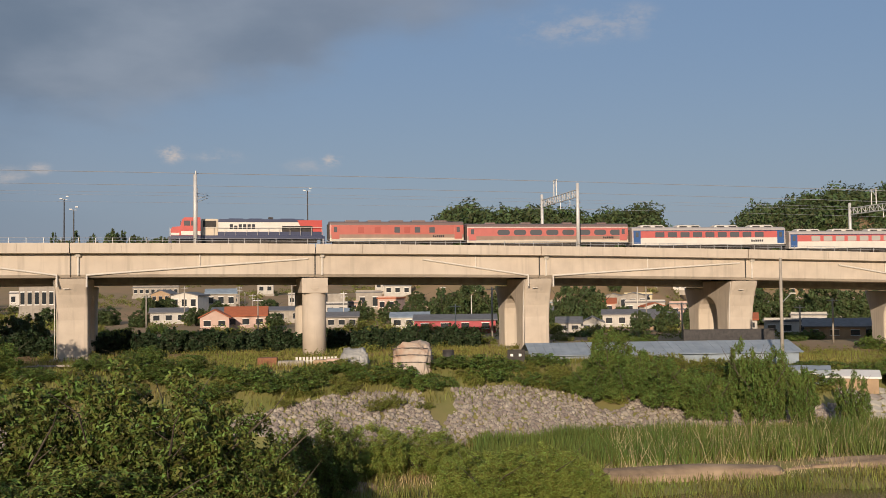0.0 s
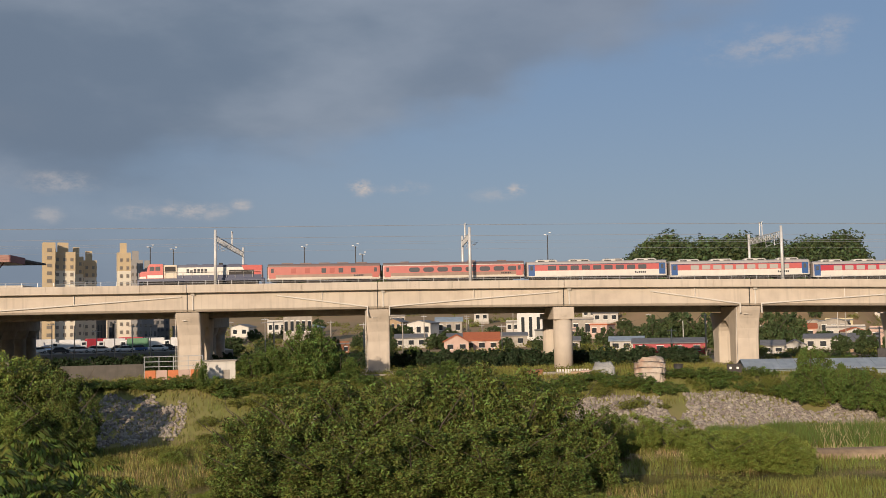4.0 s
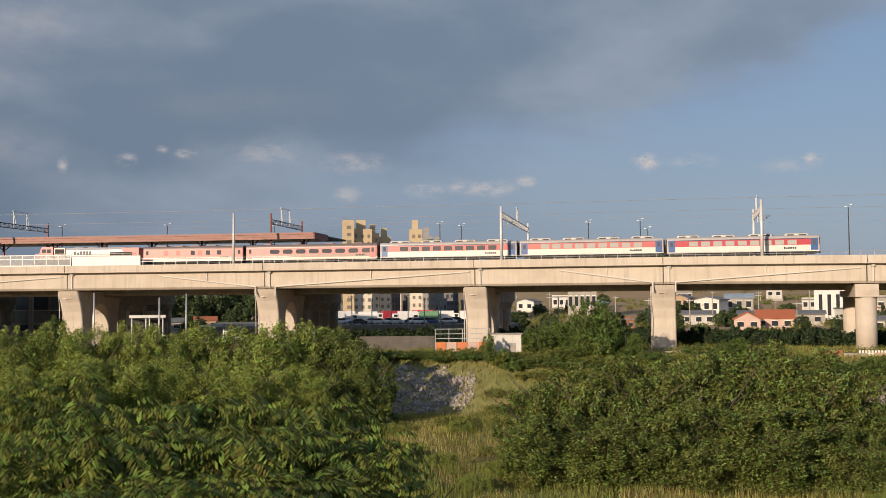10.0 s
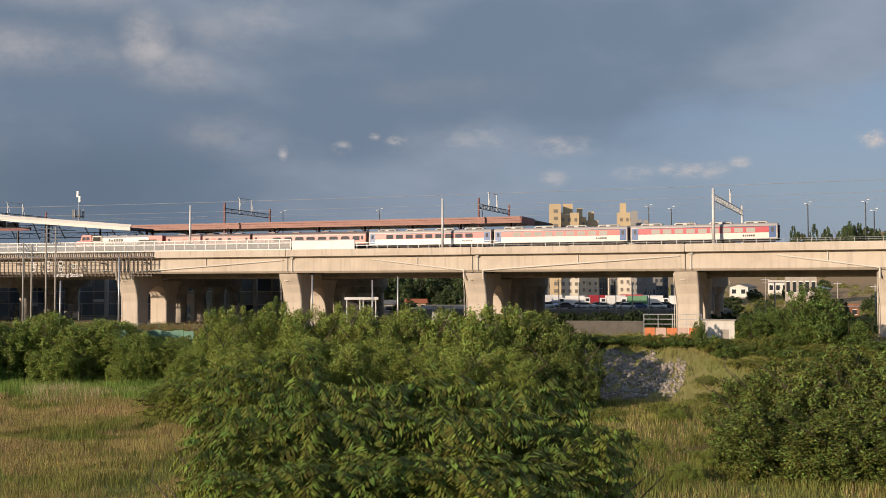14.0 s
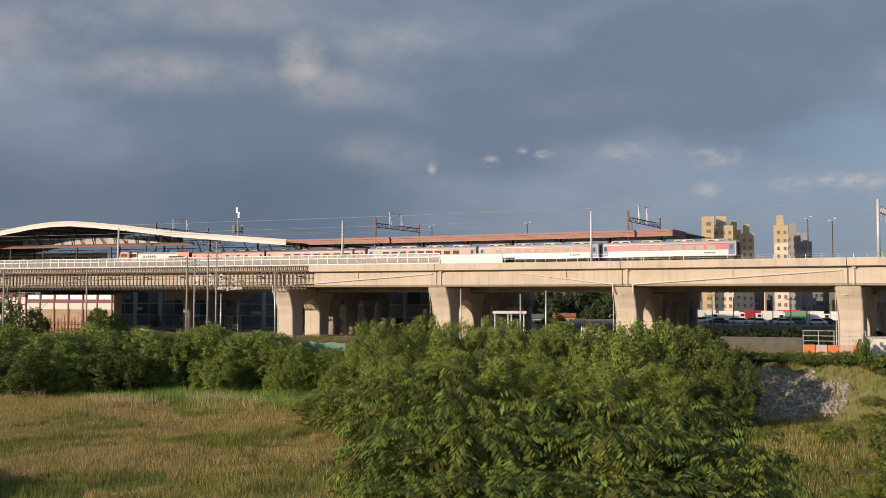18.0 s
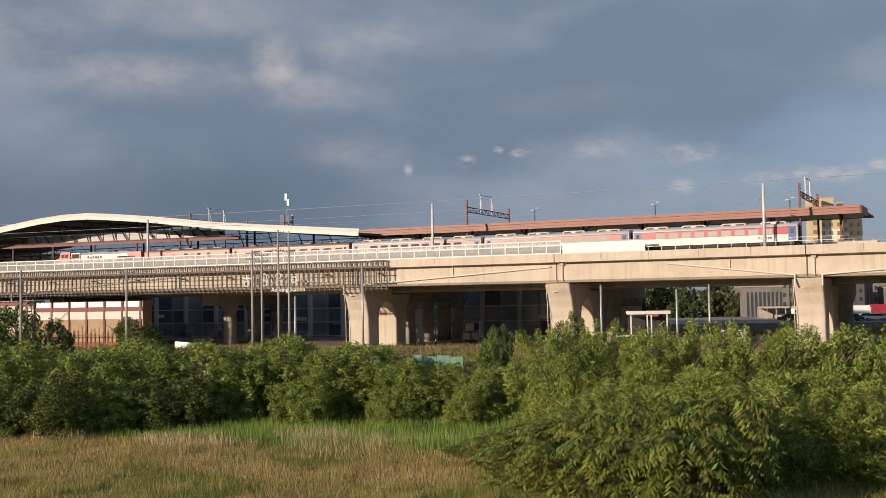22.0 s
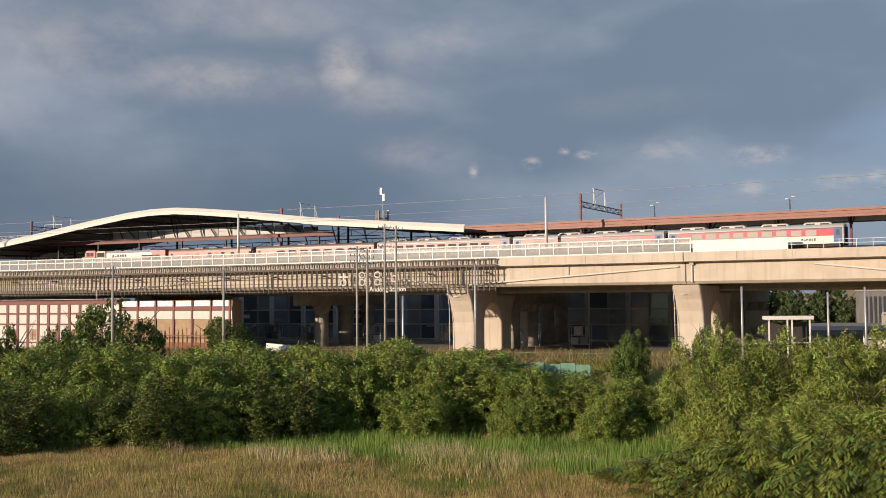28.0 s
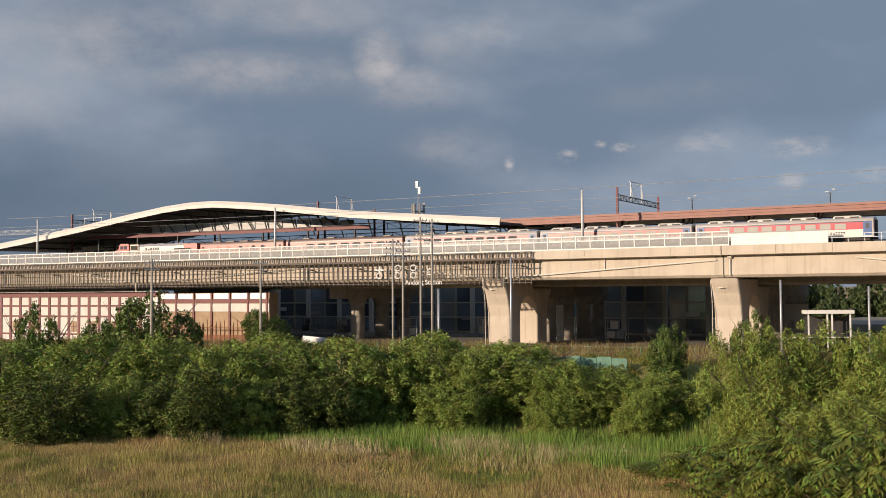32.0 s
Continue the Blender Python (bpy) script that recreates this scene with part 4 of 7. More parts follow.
class Kind:
    """A kind of shrub or tree: a few meshes, shared by its copies."""

    def __init__(self, name, label, category, group, mat, w, h, count, leaf, aspect, droop, seeds, base=0.0, trunk=0.16, stems=4, lobes=16):
        self.name, self.label, self.category, self.group, self.w, self.h = name, label, category, group, w, h
        self.meshes = []
        for sd in seeds:
            v, f = leaf_cloud(sd, shrub_lobes(sd, w, h, lobes, base), count, leaf, aspect, droop)
            self.meshes.append((raw_mesh("crown", v, f, mat), mesh_of("trunk", limbs(sd, h, w, trunk, stems), BARK)))
        self.k = 0

    def put(self, x, y, width, high, turn=None, z=None):
        crown, trunk = self.meshes[self.k % len(self.meshes)]
        self.k += 1
        z = ground_height(x, y) - 0.1 if z is None else z
        t = thing(self.name, pose(x, y, z, 0, 0, (self.k * 77) % 360 if turn is None else turn), self.label, self.category, self.group)
        sc = Matrix.Diagonal((width / self.w, width / self.w, high / self.h, 1))
        tagged(part("branch_work", trunk, None, t, at=sc), kind="stuff")
        part("crown", crown, None, t, at=sc)
        return t

    def at(self, az, r, top, width, turn=None):
        """Stands in direction az at distance r, its top at the height top."""
        p = polar(az, r)
        g = ground_height(p.x, p.y)
        return self.put(p.x, p.y, width, max(0.8, top - g + 0.1), turn)


BUSH = Kind("willow_bush", "broad dark green willow bush on the flood plain", "bush", "willow bushes", WILLOW, 10, 10, 27000, 0.30, 0.46, 0.4, (1, 2, 3, 4), lobes=36)
ROW = Kind("willow_bush", "rounded willow bush at the foot of the bank, leaves coloured as sunlit", "bush", "willow bushes", WILLOW_SUNLIT, 10, 10, 26000, 0.31, 0.45, 0.5, (5, 6, 7), lobes=46)
PALE = Kind("willow_shrub", "light green feathery willow shrub on the flood plain", "shrub", "light willow shrubs", WILLOW_LIGHT, 10, 10, 32000, 0.34, 0.25, 0.6, (11, 12, 13), lobes=34)
TREE = Kind("bank_tree", "leafy deep green broadleaf tree on the river bank", "tree", "trees on the bank", DEEP, 8, 8, 13000, 0.28, 0.6, 0.3, (21, 22, 23), base=0.8, lobes=24)
SCRUBS = Kind("bank_shrub", "low yellowish green scrub on the bank", "shrub", "scrub on the bank", SCRUB, 4, 2.2, 3000, 0.22, 0.42, 0.0, (31, 32, 33), trunk=0.05, lobes=14)


def px(az, y, r):
    return az, r, EYE - y * r


# the two great willows before the right half: (az, top as slope under the eye, distance, width)
for az, sl, r, w in ((17.9, 0.080, 96, 9.5), (16.2, 0.063, 98, 11), (13.9, 0.058, 95, 12), (11.4, 0.058, 99, 11), (8.8, 0.050, 96, 12), (6.2, 0.042, 98, 13), (3.6, 0.049, 95, 12),
                     (1.4, 0.067, 96, 10), (0.0, 0.093, 95, 7)):
    BUSH.at(*px(az, sl, r), w)
for az, sl, r, w in ((17.2, 0.110, 88, 10), (13.2, 0.105, 87, 11), (9.4, 0.10, 87, 11), (5.4, 0.098, 87, 11), (2.2, 0.115, 88, 9)):
    BUSH.at(*px(az, sl, r), w)
# light shrubs by the stream
for az, sl, r, w in ((-2.6, 0.092, 118, 7), (-4.4, 0.096, 119, 7.5), (-5.8, 0.107, 117, 5), (-7.2, 0.108, 111, 7), (-9.0, 0.104, 113, 8), (-10.7, 0.112, 112, 6)):
    PALE.at(*px(az, sl, r), w)
BUSH.at(*px(-1.0, 0.085, 112), 6)
# trees on the bank's edge, right half
for az, sl, r, w in ((-11.9, 0.030, 150, 5.2), (-12.6, 0.05, 148, 5.5), (-14.0, 0.052, 147.5, 5.5), (-15.4, 0.058, 147, 5.5), (-11.2, 0.058, 147, 5), (-18.0, 0.05, 148, 5), (-13.0, 0.045, 149, 3.6), (-10.9, 0.056, 148, 3.4), (-14.6, 0.058, 148, 4), (-16.2, 0.062, 147, 3.6), (-17.4, 0.038, 151, 4.2), (-18.5, 0.044, 150, 4.0), (-19.6, 0.058, 148, 3.6), (-21.4, 0.06, 148, 3.6),
                     (18.0, 0.029, 151, 6), (17.0, 0.022, 153, 6.5), (16.0, 0.032, 151, 5), (14.9, 0.002, 147, 8.5), (13.2, 0.03, 147, 5), (9.5, 0.045, 147, 5), (7.6, 0.04, 147, 6), (5.8, 0.047, 146, 5), (20.8, 0.034, 147, 2.4)):
    TREE.at(*px(az, sl, r), w)
# tall thicket before the station throat
for az, sl, r, w in ((27.9, 0.046, 129, 9), (29.0, 0.030, 134, 11), (30.4, 0.022, 138, 11), (32.4, 0.020, 136, 12), (34.4, 0.024, 139, 11), (27.6, 0.075, 124, 7.5)):
    (BUSH if az < 30 else ROW).at(*px(az, sl, r), w)
for az, sl, r, w in ((36.4, 0.021, 140, 12), (38.4, 0.024, 138, 11), (40.2, 0.019, 142, 12), (42.2, 0.022, 140, 12), (44.2, 0.019, 144, 12), (46.0, 0.022, 142, 11), (31.4, 0.062, 120, 11), (35.0, 0.058, 120, 12),
                     (38.6, 0.052, 122, 12), (42.0, 0.050, 124, 12), (45.0, 0.058, 126, 11)):
    PALE.at(*px(az, sl, r), w)
# the row along the foot of the far bank, left half
for az, sl, r, w in ((47.6, 0.052, 163, 9), (49.4, 0.050, 167, 10), (50.9, 0.045, 166, 9), (52.4, 0.032, 172, 14), (54.2, 0.036, 172, 10), (55.6, 0.025, 178, 14), (57.3, 0.031, 176, 11), (59.2, 0.028, 178, 15),
                     (61.4, 0.024, 182, 15), (63.2, 0.029, 178, 12), (65.6, 0.024, 184, 16), (68.2, 0.024, 186, 15), (71.0, 0.025, 190, 15), (74.0, 0.025, 194, 15)):
    ROW.at(*px(az, sl, r), w)
for az, sl, r, w in ((48.4, 0.062, 160, 7), (51.6, 0.064, 165, 7), (54.9, 0.055, 170, 10), (57.9, 0.060, 174, 6), (60.4, 0.044, 172, 11), (62.4, 0.052, 173, 9), (64.8, 0.046, 172, 12), (67.0, 0.050, 176, 9), (69.6, 0.046, 176, 12)):
    (BUSH if az in (60.4, 64.8, 69.6) else ROW).at(*px(az, sl, r), w)
for az, sl, r, w in ((61.0, 0.011, 222, 8.5), (65.5, -0.003, 206, 12), (69.6, 0.004, 217, 9), (66.8, 0.012, 208, 7), (67.5, 0.014, 206, 7), (44.0, 0.012, 165, 5), (47.0, 0.022, 168, 5)):
    TREE.at(*px(az, sl, r), w)


def scrub_band(seed, n, s0, s1, o0, o1, hi):
    rs = random.Random(seed)
    for k in range(n):
        s, o = rs.uniform(s0, s1), rs.uniform(o0, o1)
        if 13 < s < 37 and -37 < o < -23.5:
            continue
        p = via(s, o)
        SCRUBS.put(p.x, p.y, rs.uniform(2.4, 4.6), rs.uniform(0.5, 1.0) * hi)


def scrub_cover():
    """Low scrub over the yards under the viaduct, too tangled to tell apart."""
    rs = random.Random(6)
    lobes = []
    for n, s0, s1, o0, o1, hi in ((60, -130, 40, -20, -12, 1.3), (50, -130, 45, -12, 12, 1.3), (34, 95, 220, -18, -3, 1.4), (24, 37, 60, -40, -22, 1.8)):
        for k in range(n):
            p = via(rs.uniform(s0, s1), rs.uniform(o0, o1))
            for j in range(4):
                x, y, w = p.x + rs.uniform(-1.5, 1.5), p.y + rs.uniform(-1.2, 1.2), rs.uniform(0.5, 1.1)
                lobes.append((x, y, ground_height(x, y) + 0.3, w, w, hi * rs.uniform(0.4, 0.9)))
    v, f = leaf_cloud(16, lobes, 60000, 0.25, 0.45, 0.0, 0.55)
    tagged(new("low_scrub", raw_mesh("low_scrub", v, f, SCRUB)), "low tangled scrub over the yards below the viaduct", "scrub", kind="stuff")


CREEPER = Kind("creeping_shrub", "dark green creeping shrub on rough ground", "shrub", "creeping shrubs", DEEP, 4, 2.2, 3200, 0.21, 0.55, 0.0, (36, 37, 38), trunk=0.05, lobes=14)
rk = random.Random(8)
for k in range(95):
    cs = -132 + 175 * (k + rk.random()) / 95
    q = via(cs, rk.uniform(-26.5 if cs < 10 else -22.6, -20.8))
    CREEPER.put(q.x, q.y, rk.uniform(4, 6.5), rk.uniform(0.9, 1.9))
scrub_band(1, 90, -130, 40, -27, -20.5, 1.9)
scrub_band(2, 40, -130, 50, -30, -26, 1.5)
scrub_band(3, 20, 60, 200, -26, -18, 2.2)
scrub_band(4, 30, -130, 20, -40, -35, 1.7)


# ailanthus: compound leaves of paired leaflets on arching stalks
def ailanthus_mesh(seed, leaves=340, w=4.4, h=4.6, frond=0.8):
    rs = np.random.RandomState(seed)
    V, F = [], []
    for k in range(leaves):
        a = rs.uniform(0, 2 * math.pi)
        zc = h * (0.25 + 0.75 * rs.rand() ** 0.7)
        rr = w * 0.5 * rs.uniform(0.15, 0.75) * (1.15 - 0.5 * zc / h)
        base = np.array([math.cos(a) * rr, math.sin(a) * rr, zc - 0.3])
        a += rs.uniform(-0.7, 0.7)
        out = np.array([math.cos(a), math.sin(a), 0])
        length = rs.uniform(0.6, 1.35) * frond
        lift, sag = rs.uniform(-0.2, 0.8), rs.uniform(0.3, 1.5)
        side0 = np.array([-math.sin(a), math.cos(a), 0])
        n = 9
        for j in range(n):
            u = (j + 1.2) / (n + 1)
            p = base + out * length * u + np.array([0, 0, length * (lift * u - sag * u * u * 0.75)])
            tang = out + np.array([0, 0, lift - 1.5 * sag * u])
            tang /= np.linalg.norm(tang)
            ll = length * 0.30 * math.sin(0.35 + 2.5 * u) + 0.05
            for sg in (-1, 1):
                d = side0 * sg * 0.9 + tang * 0.38 + np.array([0, 0, -0.62]) + rs.normal(size=3) * 0.16
                d /= np.linalg.norm(d)
                wv = tang * ll * 0.16
                i = len(V)
                V += [p, p + d * ll * 0.45 + wv, p + d * ll, p + d * ll * 0.45 - wv]
                F.append((i, i + 1, i + 2, i + 3))
    return raw_mesh("crown", V, F, AILANTHUS)


AIL = [(ailanthus_mesh(sd), mesh_of("trunk", limbs(sd, 4.2, 4.0, 0.07, 5), BARK)) for sd in (5, 6, 7)]
AIL_BIG = [(ailanthus_mesh(sd, 150, frond=1.4), AIL[0][1]) for sd in (8, 9)]


def put_ailanthus(p, top, width, k, kinds=AIL):
    g = ground_height(p.x, p.y)
    t = thing("ailanthus", pose(p.x, p.y, g - 0.1, 0, 0, 61 * k), "young ailanthus with long compound leaves on the near bank", "tree", "young ailanthus trees")
    h = max(1.2, top - g)
    for name, me in zip(("crown", "branch_work"), kinds[k % len(kinds)]):
        tagged(part(name, me, None, t, at=Matrix.Diagonal((width / 4.4, width / 4.4, h / 4.6, 1))), kind="stuff")


for k, (az, sl, r, w) in enumerate(((27.4, 0.118, 33, 4.8), (29.2, 0.092, 36, 5.2), (31.2, 0.080, 35, 5.6), (33.8, 0.083, 37, 5.6), (36.4, 0.076, 35, 5.8), (39.0, 0.080, 37, 5.6), (41.6, 0.077, 35, 5.6), (44.0, 0.082, 36, 5.2),
                                    (45.8, 0.095, 34, 4.4), (28.2, 0.13, 29, 4.6), (31.0, 0.112, 30, 5.0), (34.0, 0.105, 29, 5.2), (37.2, 0.108, 30, 5.2), (40.4, 0.103, 29, 5.2), (43.4, 0.11, 30, 5.0), (46.2, 0.13, 29, 4.0),
                                    (30.0, 0.165, 26, 4.6), (33.6, 0.155, 26, 4.6), (37.0, 0.15, 26, 4.6), (40.6, 0.155, 26, 4.6), (44.2, 0.16, 26, 4.4))):
    put_ailanthus(polar(az, r), EYE - sl * r, w, k)
# the taller stand at the foot of the light willows
for k, (az, d, sl, w) in enumerate(((35.6, 88, 0.160, 5), (33.6, 84, 0.148, 6), (31.4, 79, 0.136, 7), (29.2, 76, 0.132, 7), (27.0, 73, 0.128, 7), (24.8, 71, 0.122, 7), (22.6, 70, 0.115, 7), (20.2, 68, 0.108, 7), (17.8, 66, 0.102, 7),
                                    (31.6, 72, 0.160, 6), (28.8, 69, 0.155, 6), (25.8, 66, 0.150, 6.5), (22.8, 64, 0.145, 6.5), (19.8, 62, 0.138, 7))):
    q = Vector((-54.6, 17.3, 0)) + polar(az, d)
    put_ailanthus(q, EYE - sl * d, w, k, AIL_BIG)


# ---- grasses ----
def blade_field(name, seed, n, spot, tall, width, mat, label, lean=0.35):
    """Tapered blades; spot(rs, n) gives x, y."""
    rs = np.random.RandomState(seed)
    x, y = spot(rs, n)
    z = height(x, y)
    n = len(x)
    hgt = rs.uniform(0.55, 1.0, n) * (tall(x, y) if callable(tall) else tall)
    a = rs.uniform(0, 2 * math.pi, n)
    la = rs.uniform(0, 2 * math.pi, n)
    lx, ly = np.cos(la) * lean * hgt * rs.rand(n), np.sin(la) * lean * hgt * rs.rand(n)
    wx, wy = np.cos(a) * width / 2, np.sin(a) * width / 2
    p0 = np.stack([x - wx, y - wy, z - 0.05], -1)
    p1 = np.stack([x + wx, y + wy, z - 0.05], -1)
    p3 = np.stack([x + lx, y + ly, z + hgt], -1)
    v = np.stack([p0, p1, p3], 1).reshape(-1, 3)
    ob = new(name, raw_mesh(name, v, np.arange(3 * n).reshape(-1, 3), mat))
    return tagged(ob, label, "grass", kind="stuff")


def blade_mat(name, a, b, var=0.4, trans=0.3):
    return material(name, a, b, 0.12, 0.7, spec=0.2, island=var, trans=trans, detail=4)


GRASS = blade_mat("green_grass", (0.175, 0.200, 0.045), (0.300, 0.265, 0.080))
REED = blade_mat("reed_green", (0.105, 0.160, 0.040), (0.180, 0.220, 0.055))
DRY = blade_mat("dry_grass", (0.42, 0.295, 0.148), (0.36, 0.305, 0.108), 0.5)
FRESH_REED = blade_mat("fresh_reed", (0.165, 0.265, 0.055), (0.235, 0.320, 0.070))
VERGE = blade_mat("brown_verge_grass", (0.25, 0.165, 0.085), (0.22, 0.200, 0.080), 0.45)
LUSH = blade_mat("lush_grass", (0.158, 0.190, 0.042), (0.270, 0.255, 0.070), 0.5)
FLOWER = blade_mat("yellow_petals", (0.55, 0.38, 0.03), (0.6, 0.45, 0.05))
STRAW = blade_mat("straw", (0.58, 0.47, 0.29), (0.48, 0.38, 0.21))


def sector(a0, a1, r0, r1, keep=None):
    def f(rs, n):
        az, r = np.radians(rs.uniform(a0, a1, n)), np.sqrt(rs.uniform(r0 * r0, r1 * r1, n))
        x, y = -np.sin(az) * r, np.cos(az) * r
        if keep is not None:
            m = keep(x, y)
            x, y = x[m], y[m]
        return x, y
    return f


def patch(seed, size, lo):
    return lambda x, y: hash_noise(x / size + 200, y / size + 200, seed) > lo


def tufts(size, lo, hi, seed):
    return lambda x, y: lo + (hi - lo) * hash_noise(x / size + 50, y / size + 50, seed)


def two(f, g, share=0.4):
    def h(rs, n):
        a, b = f(rs, int(n * share)), g(rs, n - int(n * share))
        return np.concatenate([a[0], b[0]]), np.concatenate([a[1], b[1]])
    return h


dry_spot = lambda x, y: (offset_of(x, y) < -51 - 5 * hash_noise(x / 5 + 30, y / 5 + 30, 18)) & (hash_noise(x / 13 + 9, y / 6 + 9, 8) + 0.5 * hash_noise(x / 2 + 9, y / 2 + 9, 9) > 0.56)
green_spot = lambda x, y: (offset_of(x, y) < -36) & (hash_noise(x / 13 + 9, y / 6 + 9, 8) + 0.5 * hash_noise(x / 2 + 9, y / 2 + 9, 9) < 0.80)
blade_field("dry_meadow", 1, 470000, two(sector(40, 74, 66, 122, dry_spot), sector(43, 80, 112, 175, dry_spot), 0.36), tufts(2.5, 0.35, 1.2, 3), 0.05, DRY, "tall reddish dry meadow grass", 0.55)
blade_field("green_meadow", 2, 250000, two(sector(40, 74, 66, 122, green_spot), sector(43, 80, 112, 175, green_spot), 0.36), tufts(2.5, 0.4, 1.2, 4), 0.06, LUSH, "green meadow grass on the flood plain", 0.55)
blade_field("near_meadow", 8, 300000, sector(-27, 41, 60, 172, lambda x, y: (offset_of(x, y) < -36) & ((along(x, y) > -42) | (offset_of(x, y) > -53) | (offset_of(x, y) < -57))), tufts(3, 0.4, 1.4, 5), 0.085, LUSH, "lush green grass between the bushes", 0.55)
blade_field("left_reeds", 3, 90000, sector(43, 72, 120, 190, lambda x, y: (offset_of(x, y) < -29) & (offset_of(x, y) > -55) & (hash_noise(x / 6, y / 6, 12) > 0.12)), tufts(4, 1.1, 2.1, 6), 0.09, FRESH_REED, "dense green reed bed", 0.4)
blade_field("straw_reeds", 4, 48000, sector(45, 68, 115, 180, lambda x, y: (offset_of(x, y) < -47) & (offset_of(x, y) > -60) & (hash_noise(x / 8, y / 6, 12) > 0.5)), tufts(3, 1.0, 2.2, 7), 0.06, STRAW, "bleached straw-coloured reeds", 0.5)
blade_field("straw_clump", 17, 9000, sector(48, 60, 125, 172, lambda x, y: np.hypot((x + 122.0 + 0.6 * (y - 86.0)) / 7.5, (y - 86.0) / 4.5) < 1), tufts(2, 1.3, 2.4, 21), 0.07, STRAW, "bleached clump of old reeds leaning over", 0.8)
blade_field("yellow_flowers", 11, 1500, sector(46, 70, 72, 160, lambda x, y: (offset_of(x, y) < -58) & (hash_noise(x / 7, y / 7, 19) > 0.55)), 0.55, 0.14, FLOWER, "small yellow meadow flowers", 0.3)
blade_field("stream_grass", 7, 60000, sector(-9, 41, 60, 135, lambda x, y: (offset_of(x, y) < -36) & (hash_noise(x / 4 + 3, y / 4 + 3, 15) > 0.5)), 1.0, 0.06, DRY, "pale dry grass tufts among the bushes", 0.45)
blade_field("right_reeds", 5, 95000, sector(-27, -6.5, 84, 170, lambda x, y: (offset_of(x, y) < -35) & (offset_of(x, y) > -52 - 3 * hash_noise(x / 4, y / 4, 33))), tufts(4, 1.2, 2.3, 9), 0.11, REED, "dense green reeds along the stream", 0.4)
blade_field("bank_grass", 6, 130000, sector(-26, 60, 118, 190, lambda x, y: (offset_of(x, y) > -38) & (offset_of(x, y) < -17) & ~((offset_of(x, y) < -28.5) & (along(x, y) < 1)) & (np.hypot((along(x, y) - 25.0) / 10.5, (offset_of(x, y) + 29.5) / 5.6) > 1)), 0.8, 0.10, GRASS, "rough yellow-green grass on the bank", 0.5)
blade_field("bank_straw", 12, 30000, sector(-27, -3, 84, 150, lambda x, y: (offset_of(x, y) < -52.5) & (offset_of(x, y) > -57.5)), tufts(1.5, 0.3, 0.95, 13), 0.07, STRAW, "dry straw hanging over the mud bank", 0.9)
blade_field("bent_reeds", 13, 5000, sector(-27, -12, 84, 160, lambda x, y: (offset_of(x, y) < -36) & (offset_of(x, y) > -54)), 2.5, 0.06, STRAW, "bent pale stalks in the reeds", 0.9)
blade_field("water_edge_grass", 14, 7000, sector(-27, -9, 84, 140, lambda x, y: (offset_of(x, y) < -57.5) & (offset_of(x, y) > -60) & (hash_noise(x / 3, y / 3, 41) > 0.5)), 1.0, 0.08, GRASS, "green grass tufts at the water's edge", 0.6)
blade_field("verge_grass", 15, 110000, sector(28, 74, 150, 260, lambda x, y: (offset_of(x, y) > -19) & (offset_of(x, y) < 11.0)), tufts(3, 0.6, 1.7, 17), 0.09, VERGE, "reddish brown rough grass along the bank road", 0.5)
blade_field("yard_weeds", 16, 90000, sector(-27, 31, 130, 200, lambda x, y: (offset_of(x, y) > -21) & (offset_of(x, y) < 16) & (hash_noise(x / 5 + 4, y / 5 + 4, 27) > 0.3)), tufts(3, 0.3, 1.1, 19), 0.10, GRASS, "rough weeds over the yard under the viaduct", 0.5)
rg = random.Random(23)
for k in range(70):
    q = polar(rg.uniform(-25, 21), rg.uniform(192, 250))
    (CREEPER if k % 3 else SCRUBS).put(q.x, q.y, rg.uniform(3.5, 7), rg.uniform(1.0, 2.6))
scrub_cover()
scrub_band(9, 46, -6, 13.5, -40, -23, 1.5)
for k in range(80):
    q = polar(rg.uniform(18, 33), rg.uniform(80, 150))
    if 8 < along(q.x, q.y) < 38 and offset_of(q.x, q.y) > -44:
        continue
    (PALE if k % 3 == 0 else SCRUBS).put(q.x, q.y, rg.uniform(2.2, 4.5), rg.uniform(0.8, 1.8))
for k in range(26):
    q = polar(rg.uniform(-8, 2.5), rg.uniform(74, 104))
    (PALE if k % 2 else SCRUBS).put(q.x, q.y, rg.uniform(2.5, 5), rg.uniform(0.9, 2.2))

# ---- station: wide deck, platforms, canopies, big roof ----
ROOF_WHITE = material("roof_fascia_white", (0.66, 0.63, 0.57), (0.60, 0.57, 0.51), 0.4, 0.5)
# near-black, with the shade beneath the roofs put into the colour
ROOF_SHADE = material("roof_underside_shade", (0.06, 0.058, 0.06), (0.045, 0.044, 0.046), 0.6, 0.75)
SCREEN = material("screen_slats", (0.085, 0.065, 0.055), (0.06, 0.048, 0.04), 2.0, 0.6, 0.2)
PANE_GREY = glass_material("noise_barrier_pane", (0.29, 0.28, 0.27), 0.3)
GLASS_DARK = glass_material("dark_facade_glass", (0.13, 0.17, 0.21), 0.12)
PLASTER = material("white_plaster", (0.70, 0.68, 0.63), (0.62, 0.60, 0.55), 0.8, 0.85, streak=0.15)
TAN = material("tan_panel", (0.42, 0.30, 0.185), (0.33, 0.23, 0.14), 0.9, 0.8, streak=0.25)
RUST = material("rusty_boards", (0.28, 0.12, 0.06), (0.20, 0.09, 0.05), 1.5, 0.85)


